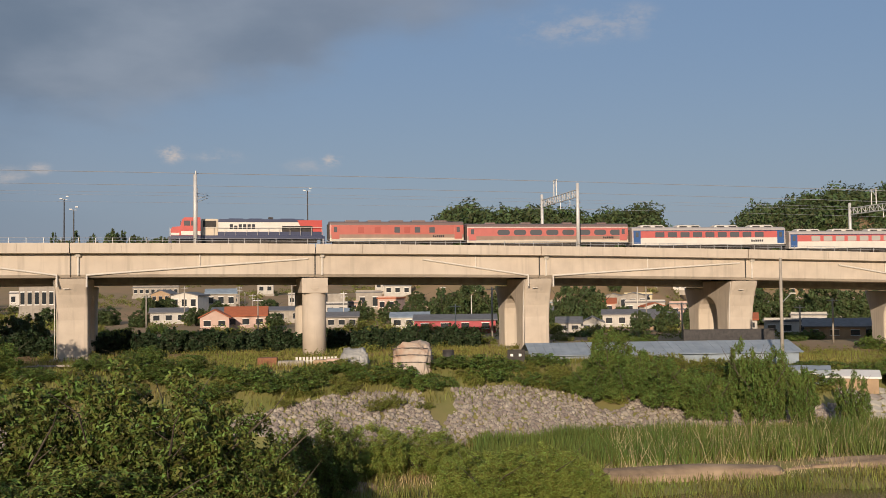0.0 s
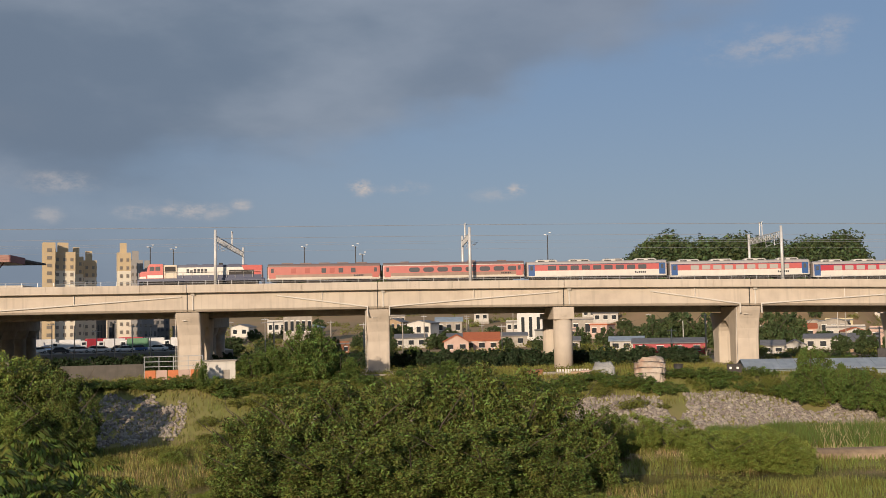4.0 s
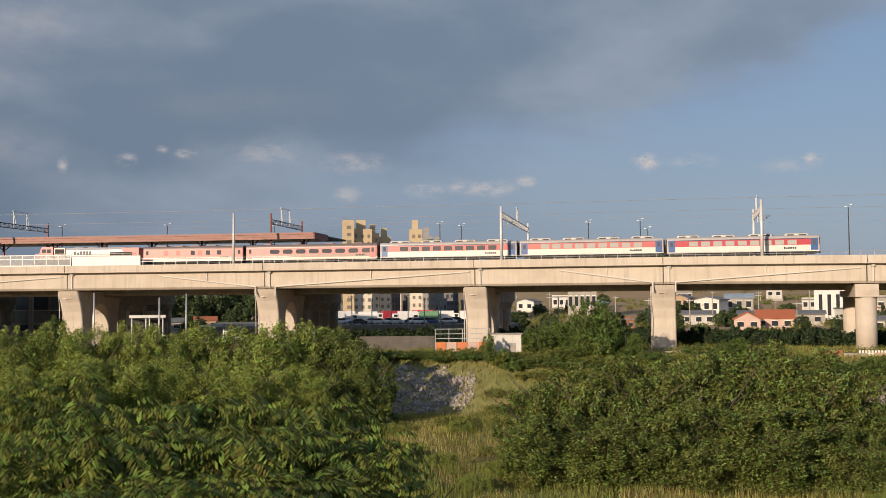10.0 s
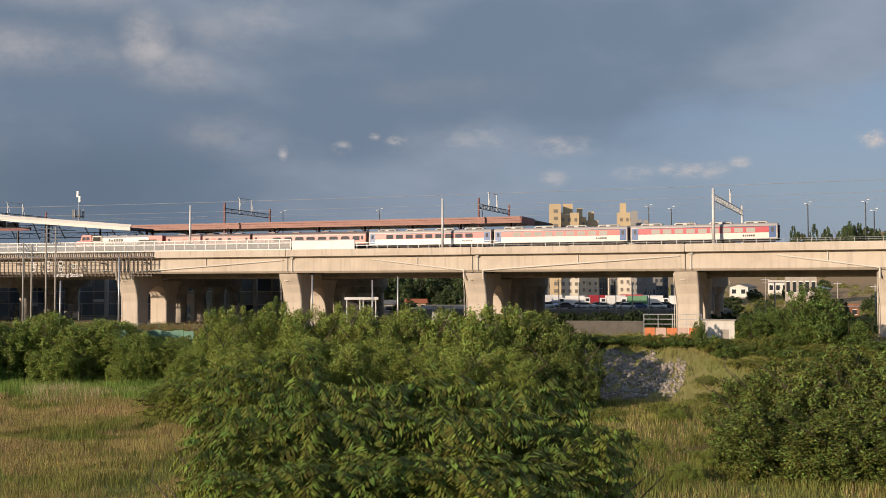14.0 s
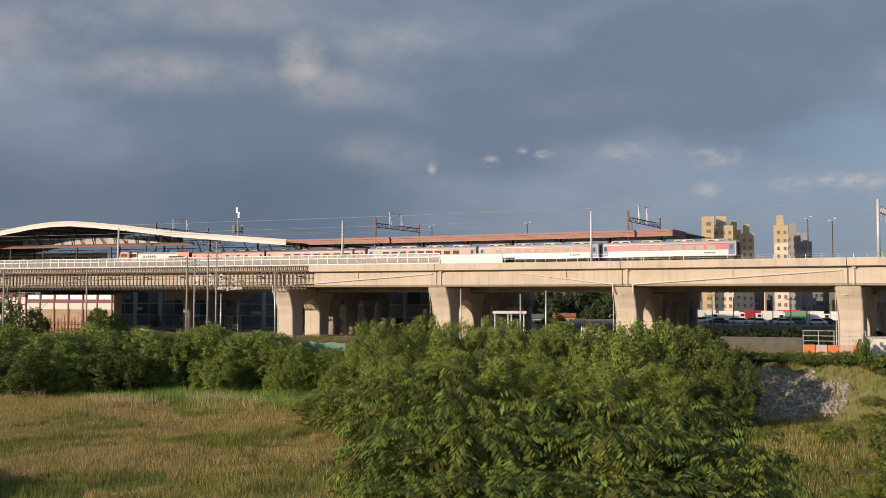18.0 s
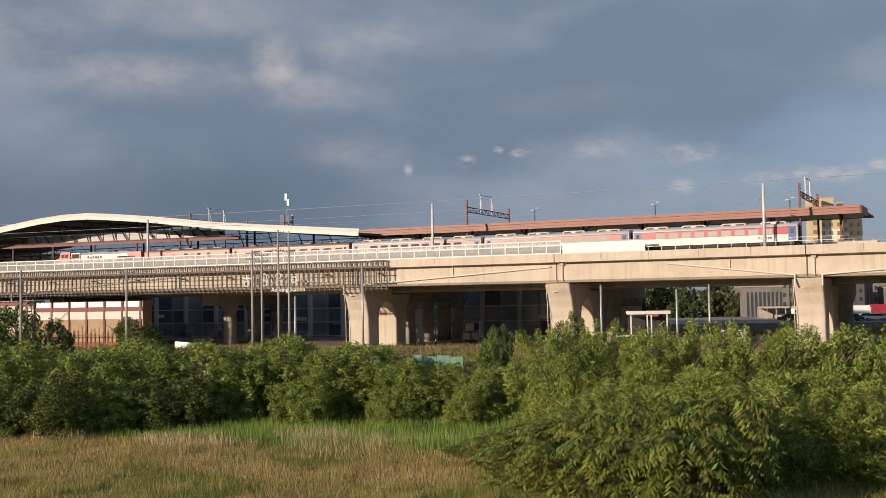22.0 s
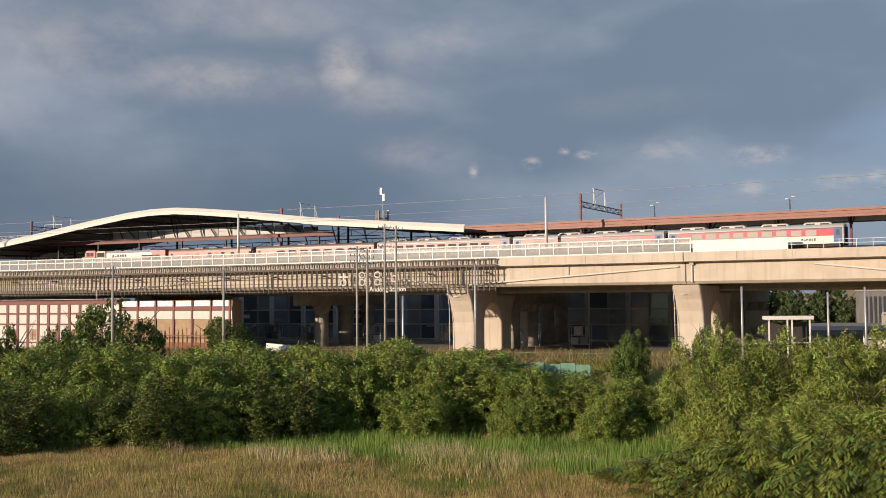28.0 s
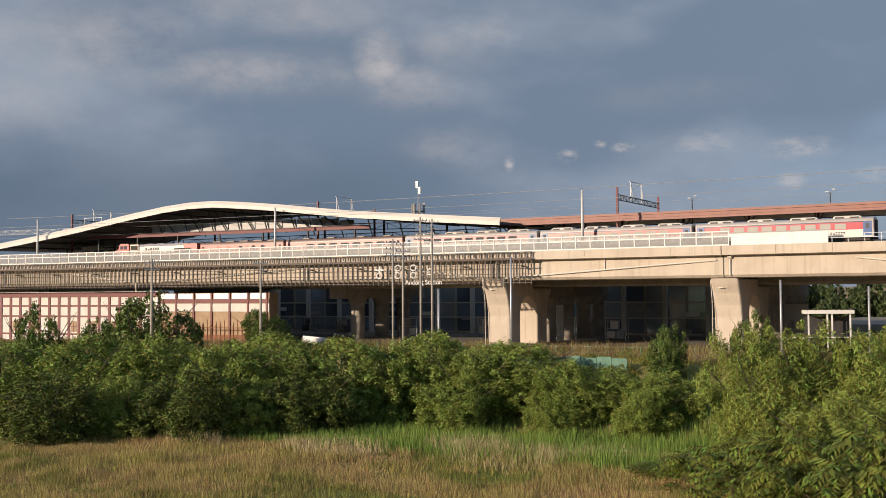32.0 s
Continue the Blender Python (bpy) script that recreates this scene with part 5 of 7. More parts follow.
def make_station_deck():
    d = thing("station_deck", pose(0, 0, 0), "wide concrete station deck behind the running tracks", "station deck", kind="structure")
    part("deck_slab", sweep(bmesh.new(), 330, 126, [(18.2, 18.4), (18.2, 20.67), (40.0, 20.67), (40.0, 18.4)]), CONCRETE_OLD, d)
    part("deck_slab", sweep(bmesh.new(), 126, 40, [(18.2, 18.4), (18.2, 20.67), (46.0, 20.67), (46.0, 18.4)]), CONCRETE_OLD, d)
    part("deck_slab", sweep(bmesh.new(), 40, 12, [(18.2, 18.4), (18.2, 20.67), (42.0, 20.67), (42.0, 18.4)]), CONCRETE_OLD, d)
    for o in (19.5, 26, 33, 39):
        part("beam", sweep(bmesh.new(), 330, 12 if o < 30 else 126, [(o - 0.5, 17.4), (o - 0.5, 18.4), (o + 0.5, 18.4), (o + 0.5, 17.4)]), CONCRETE_OLD, d)
    for s in (19.1, 55.0, 90.5, 125.4, 160.5, 195.5, 230.5, 265.5, 300.5):
        m = vm(s)
        rear = 39.5 if s > 126 else 41.5 if s < 40 else 45.5
        part("cross_beam", boxes((-1.7, 1.7, 18.05 if s < 126 else 10.3, rear, 14.6, 17.38), bevel=0.15), CONCRETE_OLD, d, at=m)
        for o in ((17.0, 25.5, 34.0) if s > 126 else (21.0, 29.0, 37.0, 44.0) if s > 40 else (25.0, 38.0)):
            part("column", tube(bmesh.new(), (0, o, 6.2), (0, o, 14.95), 1.25, n=24), CONCRETE_OLD, d, smooth=True, at=m)
            part("haunch", tube(bmesh.new(), (0, o, 13.2), (0, o, 14.95), 1.27, 1.9, n=24), CONCRETE_OLD, d, at=m)
    part("platform", sweep(bmesh.new(), 330, 47, [(9.7, 20.67), (9.7, 22.3), (17.0, 22.3), (17.0, 20.67)]), CONCRETE, d)
    return d


make_station_deck()


def make_canopy():
    c = thing("platform_canopy", pose(0, 0, 0), "long platform canopy with a brick red fascia on dark posts", "canopy", kind="structure")
    # flat run behind 17.3 added so that painted shade shows above the train
    part("roof_deck", sweep(bmesh.new(), 131, 49.3, [(9.05, 26.9), (9.05, 27.2), (13.2, 26.75), (17.3, 27.2), (33.0, 27.2), (33.0, 26.9), (17.3, 26.9), (13.2, 26.45)]), ROOF_SHADE, c)
    part("valley_beam", sweep(bmesh.new(), 131, 49.3, [(17.5, 26.1), (17.5, 26.85), (17.8, 26.85), (17.8, 26.1)]), OFFWHITE, c)
    part("fascia", sweep(bmesh.new(), 131, 49.0, [(8.8, 26.15), (8.8, 27.25), (9.04, 27.25), (9.04, 26.15)]), BRICK_RED, c)
    part("gutter", sweep(bmesh.new(), 131, 49.0, [(8.68, 26.98), (8.68, 27.3), (8.79, 27.3), (8.79, 26.98)]), BRICK_RED, c)
    part("end_board", boxes((-0.12, 0.12, 8.8, 17.4, 26.15, 27.3)), MAROON, c, at=vm(48.9))
    for k in range(9):
        s = 52 + 9.6 * k
        post = part("post", boxes((-0.16, 0.16, 13.0, 13.4, 22.3, 26.6), bevel=0.02), MAROON, c, at=vm(s))
        part("bracket", tube(tube(bmesh.new(), (0, 13.2, 25.0), (0, 9.4, 26.8), 0.09), (0, 13.2, 25.0), (0, 17.0, 26.8), 0.09), MAROON, post)
    return c


make_canopy()

ROOF_LINE = [(236, 24.9), (221, 26.8), (212, 28.05), (200.6, 29.8), (191.6, 31.0), (186, 31.45), (180.5, 31.5), (174.5, 31.05), (166.7, 30.3), (151.8, 28.55), (137, 27.3), (124.6, 26.3)]


def make_big_roof():
    r = thing("station_roof", pose(0, 0, 0), "sweeping station hall roof with a white edge over dark steel trusses", "roof", kind="structure")
    ss, zz = [a for a, _ in ROOF_LINE], [b for _, b in ROOF_LINE]

    def strip(o0, o1, up, low):
        rings = [[via(s, o0, z + low), via(s, o0, z + up), via(s, o1, z + up + 0.6), via(s, o1, z + low + 0.6)] for s, z in ROOF_LINE]
        return loft(bmesh.new(), rings)
    part("roof_shell", strip(1.25, 36, 0.0, -0.35), ROOF_SHADE, r)
    part("edge_fascia", strip(0.8, 1.24, 0.05, -0.56), ROOF_WHITE, r)

    def roof_z(s):
        return float(np.interp(s, ss[::-1], zz[::-1]))
    for k in range(17):
        s = 130 + 6.3 * k
        z = roof_z(s) - 0.45
        rib = part("rafter", tube(bmesh.new(), via(s, 1.4, z), via(s, 35, z + 0.5), 0.14, n=6), DARK_STEEL, r)
        part("strut", tube(bmesh.new(), via(s + 2.2, 17.5, max(25.2, z - 3.4)), via(s, 12.0, z), 0.11, n=6), DARK_STEEL, rib)
        if k % 2 == 0:
            part("column", tube(bmesh.new(), via(s, 17.5, 22.2), via(s, 17.5, z + 0.1), 0.2, n=8), DARK_STEEL, r)
    bm = bmesh.new()
    truss(bm, via(222, 17.5, 26.4), via(128, 17.5, 26.4), 1.0, 0.08, 30)
    part("long_truss", bm, DARK_STEEL, r)
    part("upper_truss", truss(bmesh.new(), via(206, 19.5, 29.2), via(150, 19.5, 28.2), 1.1, 0.08, 20), DARK_STEEL, r)
    for k in range(15):
        s = 157 + 3.0 * k
        part("clerestory_panel", boxes((-1.42, 1.42, 0, 0.1, 27.25, min(28.9, roof_z(s) - 0.9))), PANE_GREY, r, at=vm(s, 8))
        part("clerestory_strut", tube(bmesh.new(), via(s - 1.4, 7.6, 27.1), via(s + (1.4 if k % 2 else -0.2), 7.6, roof_z(s) - 0.5), 0.12, n=6), DARK_STEEL, r)
    part("clerestory_rail", sweep(bmesh.new(), 201, 155, [(7.7, 27.1), (7.7, 27.3), (8.2, 27.3), (8.2, 27.1)]), DARK_STEEL, r)
    part("red_beam", sweep(bmesh.new(), 214, 151, [(5.6, 26.45), (5.6, 27.05), (6.0, 27.05), (6.0, 26.45)]), MAROON, r)
    for k in range(7):
        part("beam_post", boxes((-0.12, 0.12, 5.65, 5.95, 21.2, 26.5)), DARK_STEEL, r, at=vm(154 + 9.6 * k))
    # station rooms under the roof
    hall = part("hall_wall", boxes((-22, 22, 0, 0.3, 22.3, 26.0)), PLASTER, r, at=vm(208, 20))
    for k in range(11):
        part("hall_window", boxes((-21 + 4 * k - 1.5, -21 + 4 * k + 1.5, -0.05, 0.0, 23.2, 25.0)), GLASS_DARK, hall)
    return r


make_big_roof()

PANE_CLEAR = material("clouded_fence_pane", (0.44, 0.44, 0.43), (0.34, 0.34, 0.335), 1.5, 0.25)
PANE_CLEAR.node_tree.nodes["Principled BSDF"].inputs["Alpha"].default_value = 0.5
FENCE_POST = mesh_of("fence_post", boxes((-0.07, 0.07, -0.06, 0.06, -0.3, 1.95)), WHITE)
FENCE_PANE = mesh_of("fence_pane", boxes((-1.02, 1.02, -0.015, 0.015, 0.1, 1.84)), PANE_CLEAR)
FENCE_RAIL = mesh_of("fence_rail", boxes((-1.05, 1.05, -0.035, 0.035, -0.075, 0.075)), WHITE)


def make_fence():
    f = thing("platform_fence", pose(0, 0, 0), "white framed noise fence with grey panes on the parapet", "fence", kind="structure")
    s = 89.5
    while s < 240:
        part("fence_post", FENCE_POST, None, f, at=vm(s, -0.9, Z_PARAPET + 0.02))
        m = s + 1.1
        part("fence_pane", FENCE_PANE, None, f, at=vm(m, -0.9, Z_PARAPET))
        for z in (0.08, 1.22, 1.88):
            part("fence_rail", FENCE_RAIL, None, f, at=vm(m, -0.9, Z_PARAPET + z))
        s += 2.2
    part("white_panel", sweep(bmesh.new(), 89.2, 76.8, [(-1.0, Z_PARAPET), (-1.0, Z_PARAPET + 1.55), (-0.85, Z_PARAPET + 1.55), (-0.85, Z_PARAPET)]), WHITE, f, "solid white painted panel")
    part("panel_cap", sweep(bmesh.new(), 89.2, 76.8, [(-1.04, Z_PARAPET + 1.55), (-1.04, Z_PARAPET + 1.7), (-0.81, Z_PARAPET + 1.7), (-0.81, Z_PARAPET + 1.55)]), PANE_GREY, f)
    for z in (0.55, 1.05):
        part("handrail", sweep(bmesh.new(), 76.6, 50.2, [(-0.94, Z_PARAPET + z), (-0.94, Z_PARAPET + z + 0.05), (-0.88, Z_PARAPET + z + 0.05), (-0.88, Z_PARAPET + z)]), STEEL, f)
    for k in range(14):
        part("rail_post", boxes((-0.03, 0.03, -0.03, 0.03, 0, 1.1)), STEEL, f, at=vm(51 + 1.95 * k, -0.91, Z_PARAPET))
    return f


make_fence()

SLAT_LOW = mesh_of("slat", boxes((-0.085, 0.085, -0.06, 0.06, 16.75, 20.35)), SCREEN)
SLAT_TOP = mesh_of("upper_slat", boxes((-0.11, 0.11, -0.06, 0.06, 20.75, 21.5)), SCREEN)


def make_screen():
    f = thing("slat_screen", pose(0, 0, 0), "dark vertical slat screen hung on the girder face", "screen", kind="structure")
    s = 118.4
    while s < 240:
        part("slat", SLAT_LOW, None, f, at=vm(s, -1.35))
        part("upper_slat", SLAT_TOP, None, f, at=vm(s, -1.4))
        s += 0.95
    for z, h in ((16.95, 0.1), (18.2, 0.1), (19.5, 0.1), (20.35, 0.32), (21.42, 0.12)):
        part("screen_rail", sweep(bmesh.new(), 240, 118.2, [(-1.6, z), (-1.6, z + h), (-1.45, z + h), (-1.45, z)]), SCREEN, f)
    for k in range(13):
        part("screen_bracket", boxes((-0.08, 0.08, -1.4, 0.0, 19.3, 19.5)), SCREEN, f, at=vm(120 + 9.6 * k))
    return f


make_screen()


def text_mesh(words, size, deep, mat):
    cu = bpy.data.curves.new("words", "FONT")
    cu.body, cu.size, cu.extrude, cu.align_x = words, size, deep, "CENTER"
    ob = new("words", cu)
    bpy.context.view_layer.update()
    me = bpy.data.meshes.new_from_object(ob.evaluated_get(bpy.context.evaluated_depsgraph_get()))
    bpy.data.objects.remove(ob)
    me.materials.clear()
    me.materials.append(mat)
    return me


def make_sign():
    t = thing("station_sign", vm(138.0, -1.62, 0), "white station name letters on the slat screen", "sign")
    part("name_line", text_mesh("Andong Station", 1.05, 0.03, WHITE), None, t, at=pose(1.4, -0.05, 16.85, 90))
    for k, (x, z) in enumerate(((-6.6, 18.3), (-3.2, 18.3), (-3.2, 19.45), (-0.4, 18.3), (-0.4, 19.45), (2.6, 18.8))):
        bm = bmesh.new()
        n = 18
        for j in range(n):
            a, b = 2 * math.pi * j / n, 2 * math.pi * (j + 1) / n
            tube(bm, (x + 0.5 * math.cos(a), -0.06, z + 0.45 * math.sin(a)), (x + 0.5 * math.cos(b), -0.06, z + 0.45 * math.sin(b)), 0.1, n=5)
        part("glyph_ring", bm, WHITE, t)
    part("glyph_bar", boxes((-7.4, -5.8, -0.14, 0.02, 19.1, 19.3), (-6.7, -6.5, -0.14, 0.02, 18.9, 19.8)), WHITE, t)
    return t


make_sign()


def make_station_house():
    h = thing("station_house", pose(0, 0, 0), "white and maroon framed building tucked under the viaduct", "building")
    wall = part("white_wall", sweep(bmesh.new(), 250, 193.5, [(1.6, 6.0), (1.6, 16.2), (4.6, 16.2), (4.6, 6.0)]), PLASTER, h)
    for k in range(22):
        s = 195 + 2.5 * k
        part("maroon_post", boxes((-0.28, 0.28, -0.12, 0.0, 6.0, 15.2)), MAROON, wall, at=vm(s, 1.6))
        if k % 2:
            w = part("window", boxes((-0.75, 0.75, -0.06, 0.0, 8.6, 10.6)), TAN, wall, at=vm(s + 1.25, 1.6))
            part("window_grille", boxes((-0.8, 0.8, -0.1, -0.06, 9.5, 9.62), (-0.06, 0.06, -0.1, -0.06, 8.5, 10.7)), MAROON, w)
    for z in (8.0, 11.4, 13.4, 15.2):
        part("maroon_band", sweep(bmesh.new(), 250, 193.5, [(1.45, z), (1.45, z + (0.9 if z > 15 else 0.3)), (1.6, z + (0.9 if z > 15 else 0.3)), (1.6, z)]), MAROON, wall)
    low = part("tan_wall", sweep(bmesh.new(), 193.5, 169.0, [(2.0, 6.0), (2.0, 15.8), (4.6, 15.8), (4.6, 6.0)]), TAN, h)
    part("pale_band", sweep(bmesh.new(), 193.5, 169.0, [(1.9, 12.5), (1.9, 13.9), (2.0, 13.9), (2.0, 12.5)]), PLASTER, low)
    part("maroon_top", sweep(bmesh.new(), 193.5, 169.0, [(1.86, 14.0), (1.86, 14.7), (2.0, 14.7), (2.0, 14.0)]), MAROON, low)
    part("rust_base", sweep(bmesh.new(), 193.5, 169.0, [(1.9, 6.0), (1.9, 8.4), (2.0, 8.4), (2.0, 6.0)]), RUST, low)
    for k in range(6):
        part("louvre", boxes((-1.7, 1.7, -0.1, 0.0, 14.75, 15.7)), STEEL, low, at=vm(171.3 + 4.0 * k, 2.0))
    for k in range(7):
        part("maroon_post", boxes((-0.18, 0.18, -0.2, 0.0, 6.0, 15.8)), MAROON, low, at=vm(169.5 + 4.0 * k, 2.0))
    for k in range(26):
        part("paling", boxes((-0.06, 0.06, -0.05, 0.05, 6.5, 10.6 + 0.5 * math.sin(k * 1.7))), RUST, low, at=vm(170.0 + 0.95 * k, 0.6))
    part("paling_rail", sweep(bmesh.new(), 193.5, 169.5, [(0.5, 9.6), (0.5, 9.75), (0.6, 9.75), (0.6, 9.6)]), RUST, low)
    part("pale_sign", boxes((-2.4, 2.4, -0.2, 0.0, 7.2, 8.4), bevel=0.03), WHITE, h, "plain white banner", at=vm(159.0, 0.4) @ Matrix.Rotation(radians(4), 4, "Y"))
    return h


make_station_house()


def make_underdeck_front():
    f = thing("glazed_front", pose(0, 0, 0), "blue-grey glazed shop front with pale columns under the deck", "building")
    body = part("dark_wall", sweep(bmesh.new(), 222, 94, [(48, 6.0), (48, 18.45), (49.5, 18.45), (49.5, 6.0)]), CONCRETE_OLD, f)
    rs = random.Random(14)
    # coated glass that mirrors the open side
    tints = [glass_material("front_glass", c, 0.1) for c in ((0.32, 0.42, 0.52), (0.44, 0.52, 0.60), (0.18, 0.23, 0.29), (0.60, 0.63, 0.66))]
    for m in tints:
        m.node_tree.nodes["Principled BSDF"].inputs["Metallic"].default_value = 0.55
    for k in range(33):
        for z0, z1 in ((7.6, 10.3), (10.6, 13.3), (13.6, 17.4)):
            part("glass_panel", boxes((-1.75, 1.75, -0.06, 0.0, z0, z1)), rs.choice(tints[:3] + tints[:2] + tints), body, at=vm(96.5 + 3.85 * k, 48))
    for z in (7.35, 10.35, 13.35, 17.4):
        part("transom", sweep(bmesh.new(), 222, 94, [(47.86, z), (47.86, z + 0.22), (47.94, z + 0.22), (47.94, z)]), OFFWHITE, body)
    for k in range(17):
        part("pale_column", boxes((-0.4, 0.4, -1.0, -0.2, 6.0, 17.4), bevel=0.05), PLASTER, body, at=vm(98.4 + 7.7 * k, 48))
    for k in range(13):
        part("sign_board", boxes((-1.4, 1.4, -0.3, -0.12, 9.9 + (k % 3) * 0.9, 10.7 + (k % 3) * 0.9)), WHITE if k % 2 else PANE_GREY, body, at=vm(100 + 8.9 * k, 47.8))
    return f


make_underdeck_front()


def make_partition(s, o, w, label):
    """A pale wall with arched openings, closing a bay between two columns."""
    t = thing("arched_partition", vm(s, o, 7.1), label, "wall", "partitions under the deck")
    out = [(-w / 2, 0), (-w / 2, 6.2), (w / 2, 6.2), (w / 2, 0)]
    for c in (w / 4, -w / 4):
        half = w * 0.16
        out += [(c + half, 0.0), (c + half, 2.9)] + [(c + half * math.cos(math.pi * k / 8), 2.9 + 0.9 * math.sin(math.pi * k / 8)) for k in range(1, 8)] + [(c - half, 2.9), (c - half, 0.0)]
    part("wall", prism(bmesh.new(), out, 0, 0.3, "y"), PLASTER, t)
    part("coping", boxes((-w / 2 - 0.1, w / 2 + 0.1, -0.1, 0.4, 6.2, 6.45)), CONCRETE_OLD, t)
    return t


make_partition(128.5, 24.0, 9.0, "white plastered wall with two arched openings under the deck")
make_partition(90.0, 31.0, 8.0, "white plastered wall with two arched openings beside a column")


def make_rack(s, o, k):
    """Steel-framed plant on the yard: boxes in an open frame."""
    t = thing("equipment_rack", vm(s, o, 7.16), "grey steel rack holding pale equipment boxes", "rack", "racks under the deck")
    for x in (-1.8, 1.8):
        for y in (0, 1.2):
            part("post", boxes((x - 0.06, x + 0.06, y - 0.06, y + 0.06, 0, 3.6)), STEEL, t)
    for z in (0.5, 2.0, 3.5):
        part("shelf", boxes((-1.85, 1.85, -0.05, 1.25, z, z + 0.1)), STEEL, t)
    for j, (x, z) in enumerate(((-0.9, 0.6), (0.8, 0.6), (-0.3, 2.1))):
        part("equipment_box", boxes((x - 0.7, x + 0.7, 0.1, 1.0, z, z + 1.1 + 0.1 * ((k + j) % 3)), bevel=0.04), OFFWHITE if (j + k) % 2 else PANE_GREY, t)
    return t


for k in range(11):
    make_rack(70 + 14.2 * k + 3 * (k % 2), 26 + 5 * (k % 3), k)
PAVED = material("paved_yard", (0.20, 0.185, 0.165), (0.14, 0.13, 0.115), 0.4, 0.9, bump=0.2, streak=0.1, third=(0.24, 0.22, 0.19))
tagged(new("yard_paving", mesh_of("yard_paving", sweep(bmesh.new(), 222, 40, [(11, 6.9), (11, 7.16), (47.5, 7.16), (47.5, 6.9)]), PAVED)), "grey asphalt paving under the station deck", "paving", kind="structure")


def make_rear_portal(s, drop=0.0, o0=9.5, o1=29.0):
    t = thing("platform_portal", vm(s, 0, 22.3 - drop), "dark red overhead line portal with a white feeder frame", "catenary mast", "platform portals")
    for o in (o0, o1):
        part("post", boxes((-0.15, 0.15, o - 0.17, o + 0.17, 0, 9.6)), MAROON, t)
    part("lattice_beam", truss(bmesh.new(), (0, o0, 8.5), (0, o1, 8.5), 0.8, 0.08, 14), DARK_STEEL, t)
    bm = bmesh.new()
    for o in (15.6, 20.6):
        tube(bm, (0, o, 8.0), (0, o, 11.0), 0.09)
        tube(bm, (0, o, 11.0), (0, o + 0.8, 8.5), 0.06)
    tube(bm, (0, 15.2, 11.0), (0, 21.0, 11.0), 0.08)
    tube(bm, (0, 15.6, 9.6), (0, 20.6, 11.0), 0.05)
    part("feeder_frame", bm, WHITE, t)
    return t


for s, drop in ((109.0, 0.5), (57.0, 1.0), (164.0, 0.0), (222.0, 0.0)):
    make_rear_portal(s, drop)


def make_antenna():
    t = thing("cell_antenna", vm(149.6, 20, 28.9), "small roof-top mobile phone antenna cluster", "antenna")
    part("mast", tube(bmesh.new(), (0, 0, 0), (0, 0, 6.4), 0.12, 0.07), STEEL, t)
    part("collar_frame", boxes((-1.0, 1.0, -0.6, 0.6, 1.2, 1.35)), DARK_STEEL, t)
    for k in range(7):
        a = 2 * math.pi * k / 7
        part("panel_antenna", boxes((-0.2, 0.2, -0.1, 0.1, 0.9, 2.7), bevel=0.03), PANE_GREY, t, at=pose(1.15 * math.cos(a), 0.9 * math.sin(a), 0, 0, 0, math.degrees(a)))
    for k in range(2):
        part("top_antenna", boxes((-0.24, 0.24, -0.12, 0.12, 4.4 + k * 1.1, 5.7 + k * 1.1)), WHITE, t, at=pose(0.25 - 0.5 * k, 0, 0))
    return t


make_antenna()


def make_gantry(s0, s1, z, zf, o=40.0):
    t = thing("signal_gantry", pose(0, 0, 0), "grey lattice gantry beyond the hall roof with a white frame", "gantry")
    part("lattice_beam", truss(bmesh.new(), via(s0, o, z), via(s1, o, z), 1.0, 0.08, 24), STEEL, t)
    for s in (s0, s1):
        part("post", tube(bmesh.new(), via(s, o, 6.5), via(s, o, z + 1.0), 0.2, n=8), STEEL, t)
    bm = bmesh.new()
    for s in (s1, s1 + 5.0):
        tube(bm, via(s, o, z), via(s, o, zf), 0.09)
    tube(bm, via(s1, o, zf), via(s1 + 5.0, o, zf), 0.08)
    part("feeder_frame", bm, WHITE, t)
    return t


make_gantry(284.2, 241.3, 31.55, 33.87)


# overhead wires
def make_wires():
    t = thing("overhead_wires", pose(0, 0, 0), "thin overhead contact and feeder wires along the line", "wires", kind="structure")
    for o, z, r in ((3.0, 27.0, 0.015), (3.0, 28.3, 0.015), (7.5, 28.3, 0.015), (9.8, 31.6, 0.045), (-0.4, 28.9, 0.03)):
        bm = bmesh.new()
        s = -220.0
        while s < 240:
            tube(bm, via(s, o, z + dip(s)), via(s + 10, o, z + dip(s + 10)), r, n=5, cap=False)
            s += 10
        part("wire", bm, STEEL, t)
    return t


make_wires()

# ---- the town behind, under and over the deck ----
TILE_ORANGE = material("orange_roof_tiles", (0.42, 0.13, 0.055), (0.34, 0.10, 0.045), 2.0, 0.8, bump=0.3)
TILE_GREY = material("grey_roof_sheet", (0.17, 0.17, 0.175), (0.12, 0.12, 0.125), 1.2, 0.6)
ROOF_BLUE = material("pale_blue_roof_sheet", (0.30, 0.36, 0.42), (0.22, 0.27, 0.32), 0.6, 0.55, streak=0.2)
RED_SHEET = material("red_cladding", (0.42, 0.035, 0.05), (0.33, 0.03, 0.04), 1.0, 0.5)
PINK = material("pink_plaster", (0.56, 0.40, 0.33), (0.48, 0.34, 0.28), 0.8, 0.85)
YELLOW = material("pale_yellow_plaster", (0.60, 0.52, 0.32), (0.52, 0.45, 0.28), 0.8, 0.85)
TOWER_TAN = material("tower_tan", (0.58, 0.45, 0.27), (0.52, 0.40, 0.24), 0.06, 0.85)
TOWER_CREAM = material("tower_cream", (0.74, 0.67, 0.53), (0.67, 0.60, 0.47), 0.06, 0.85)
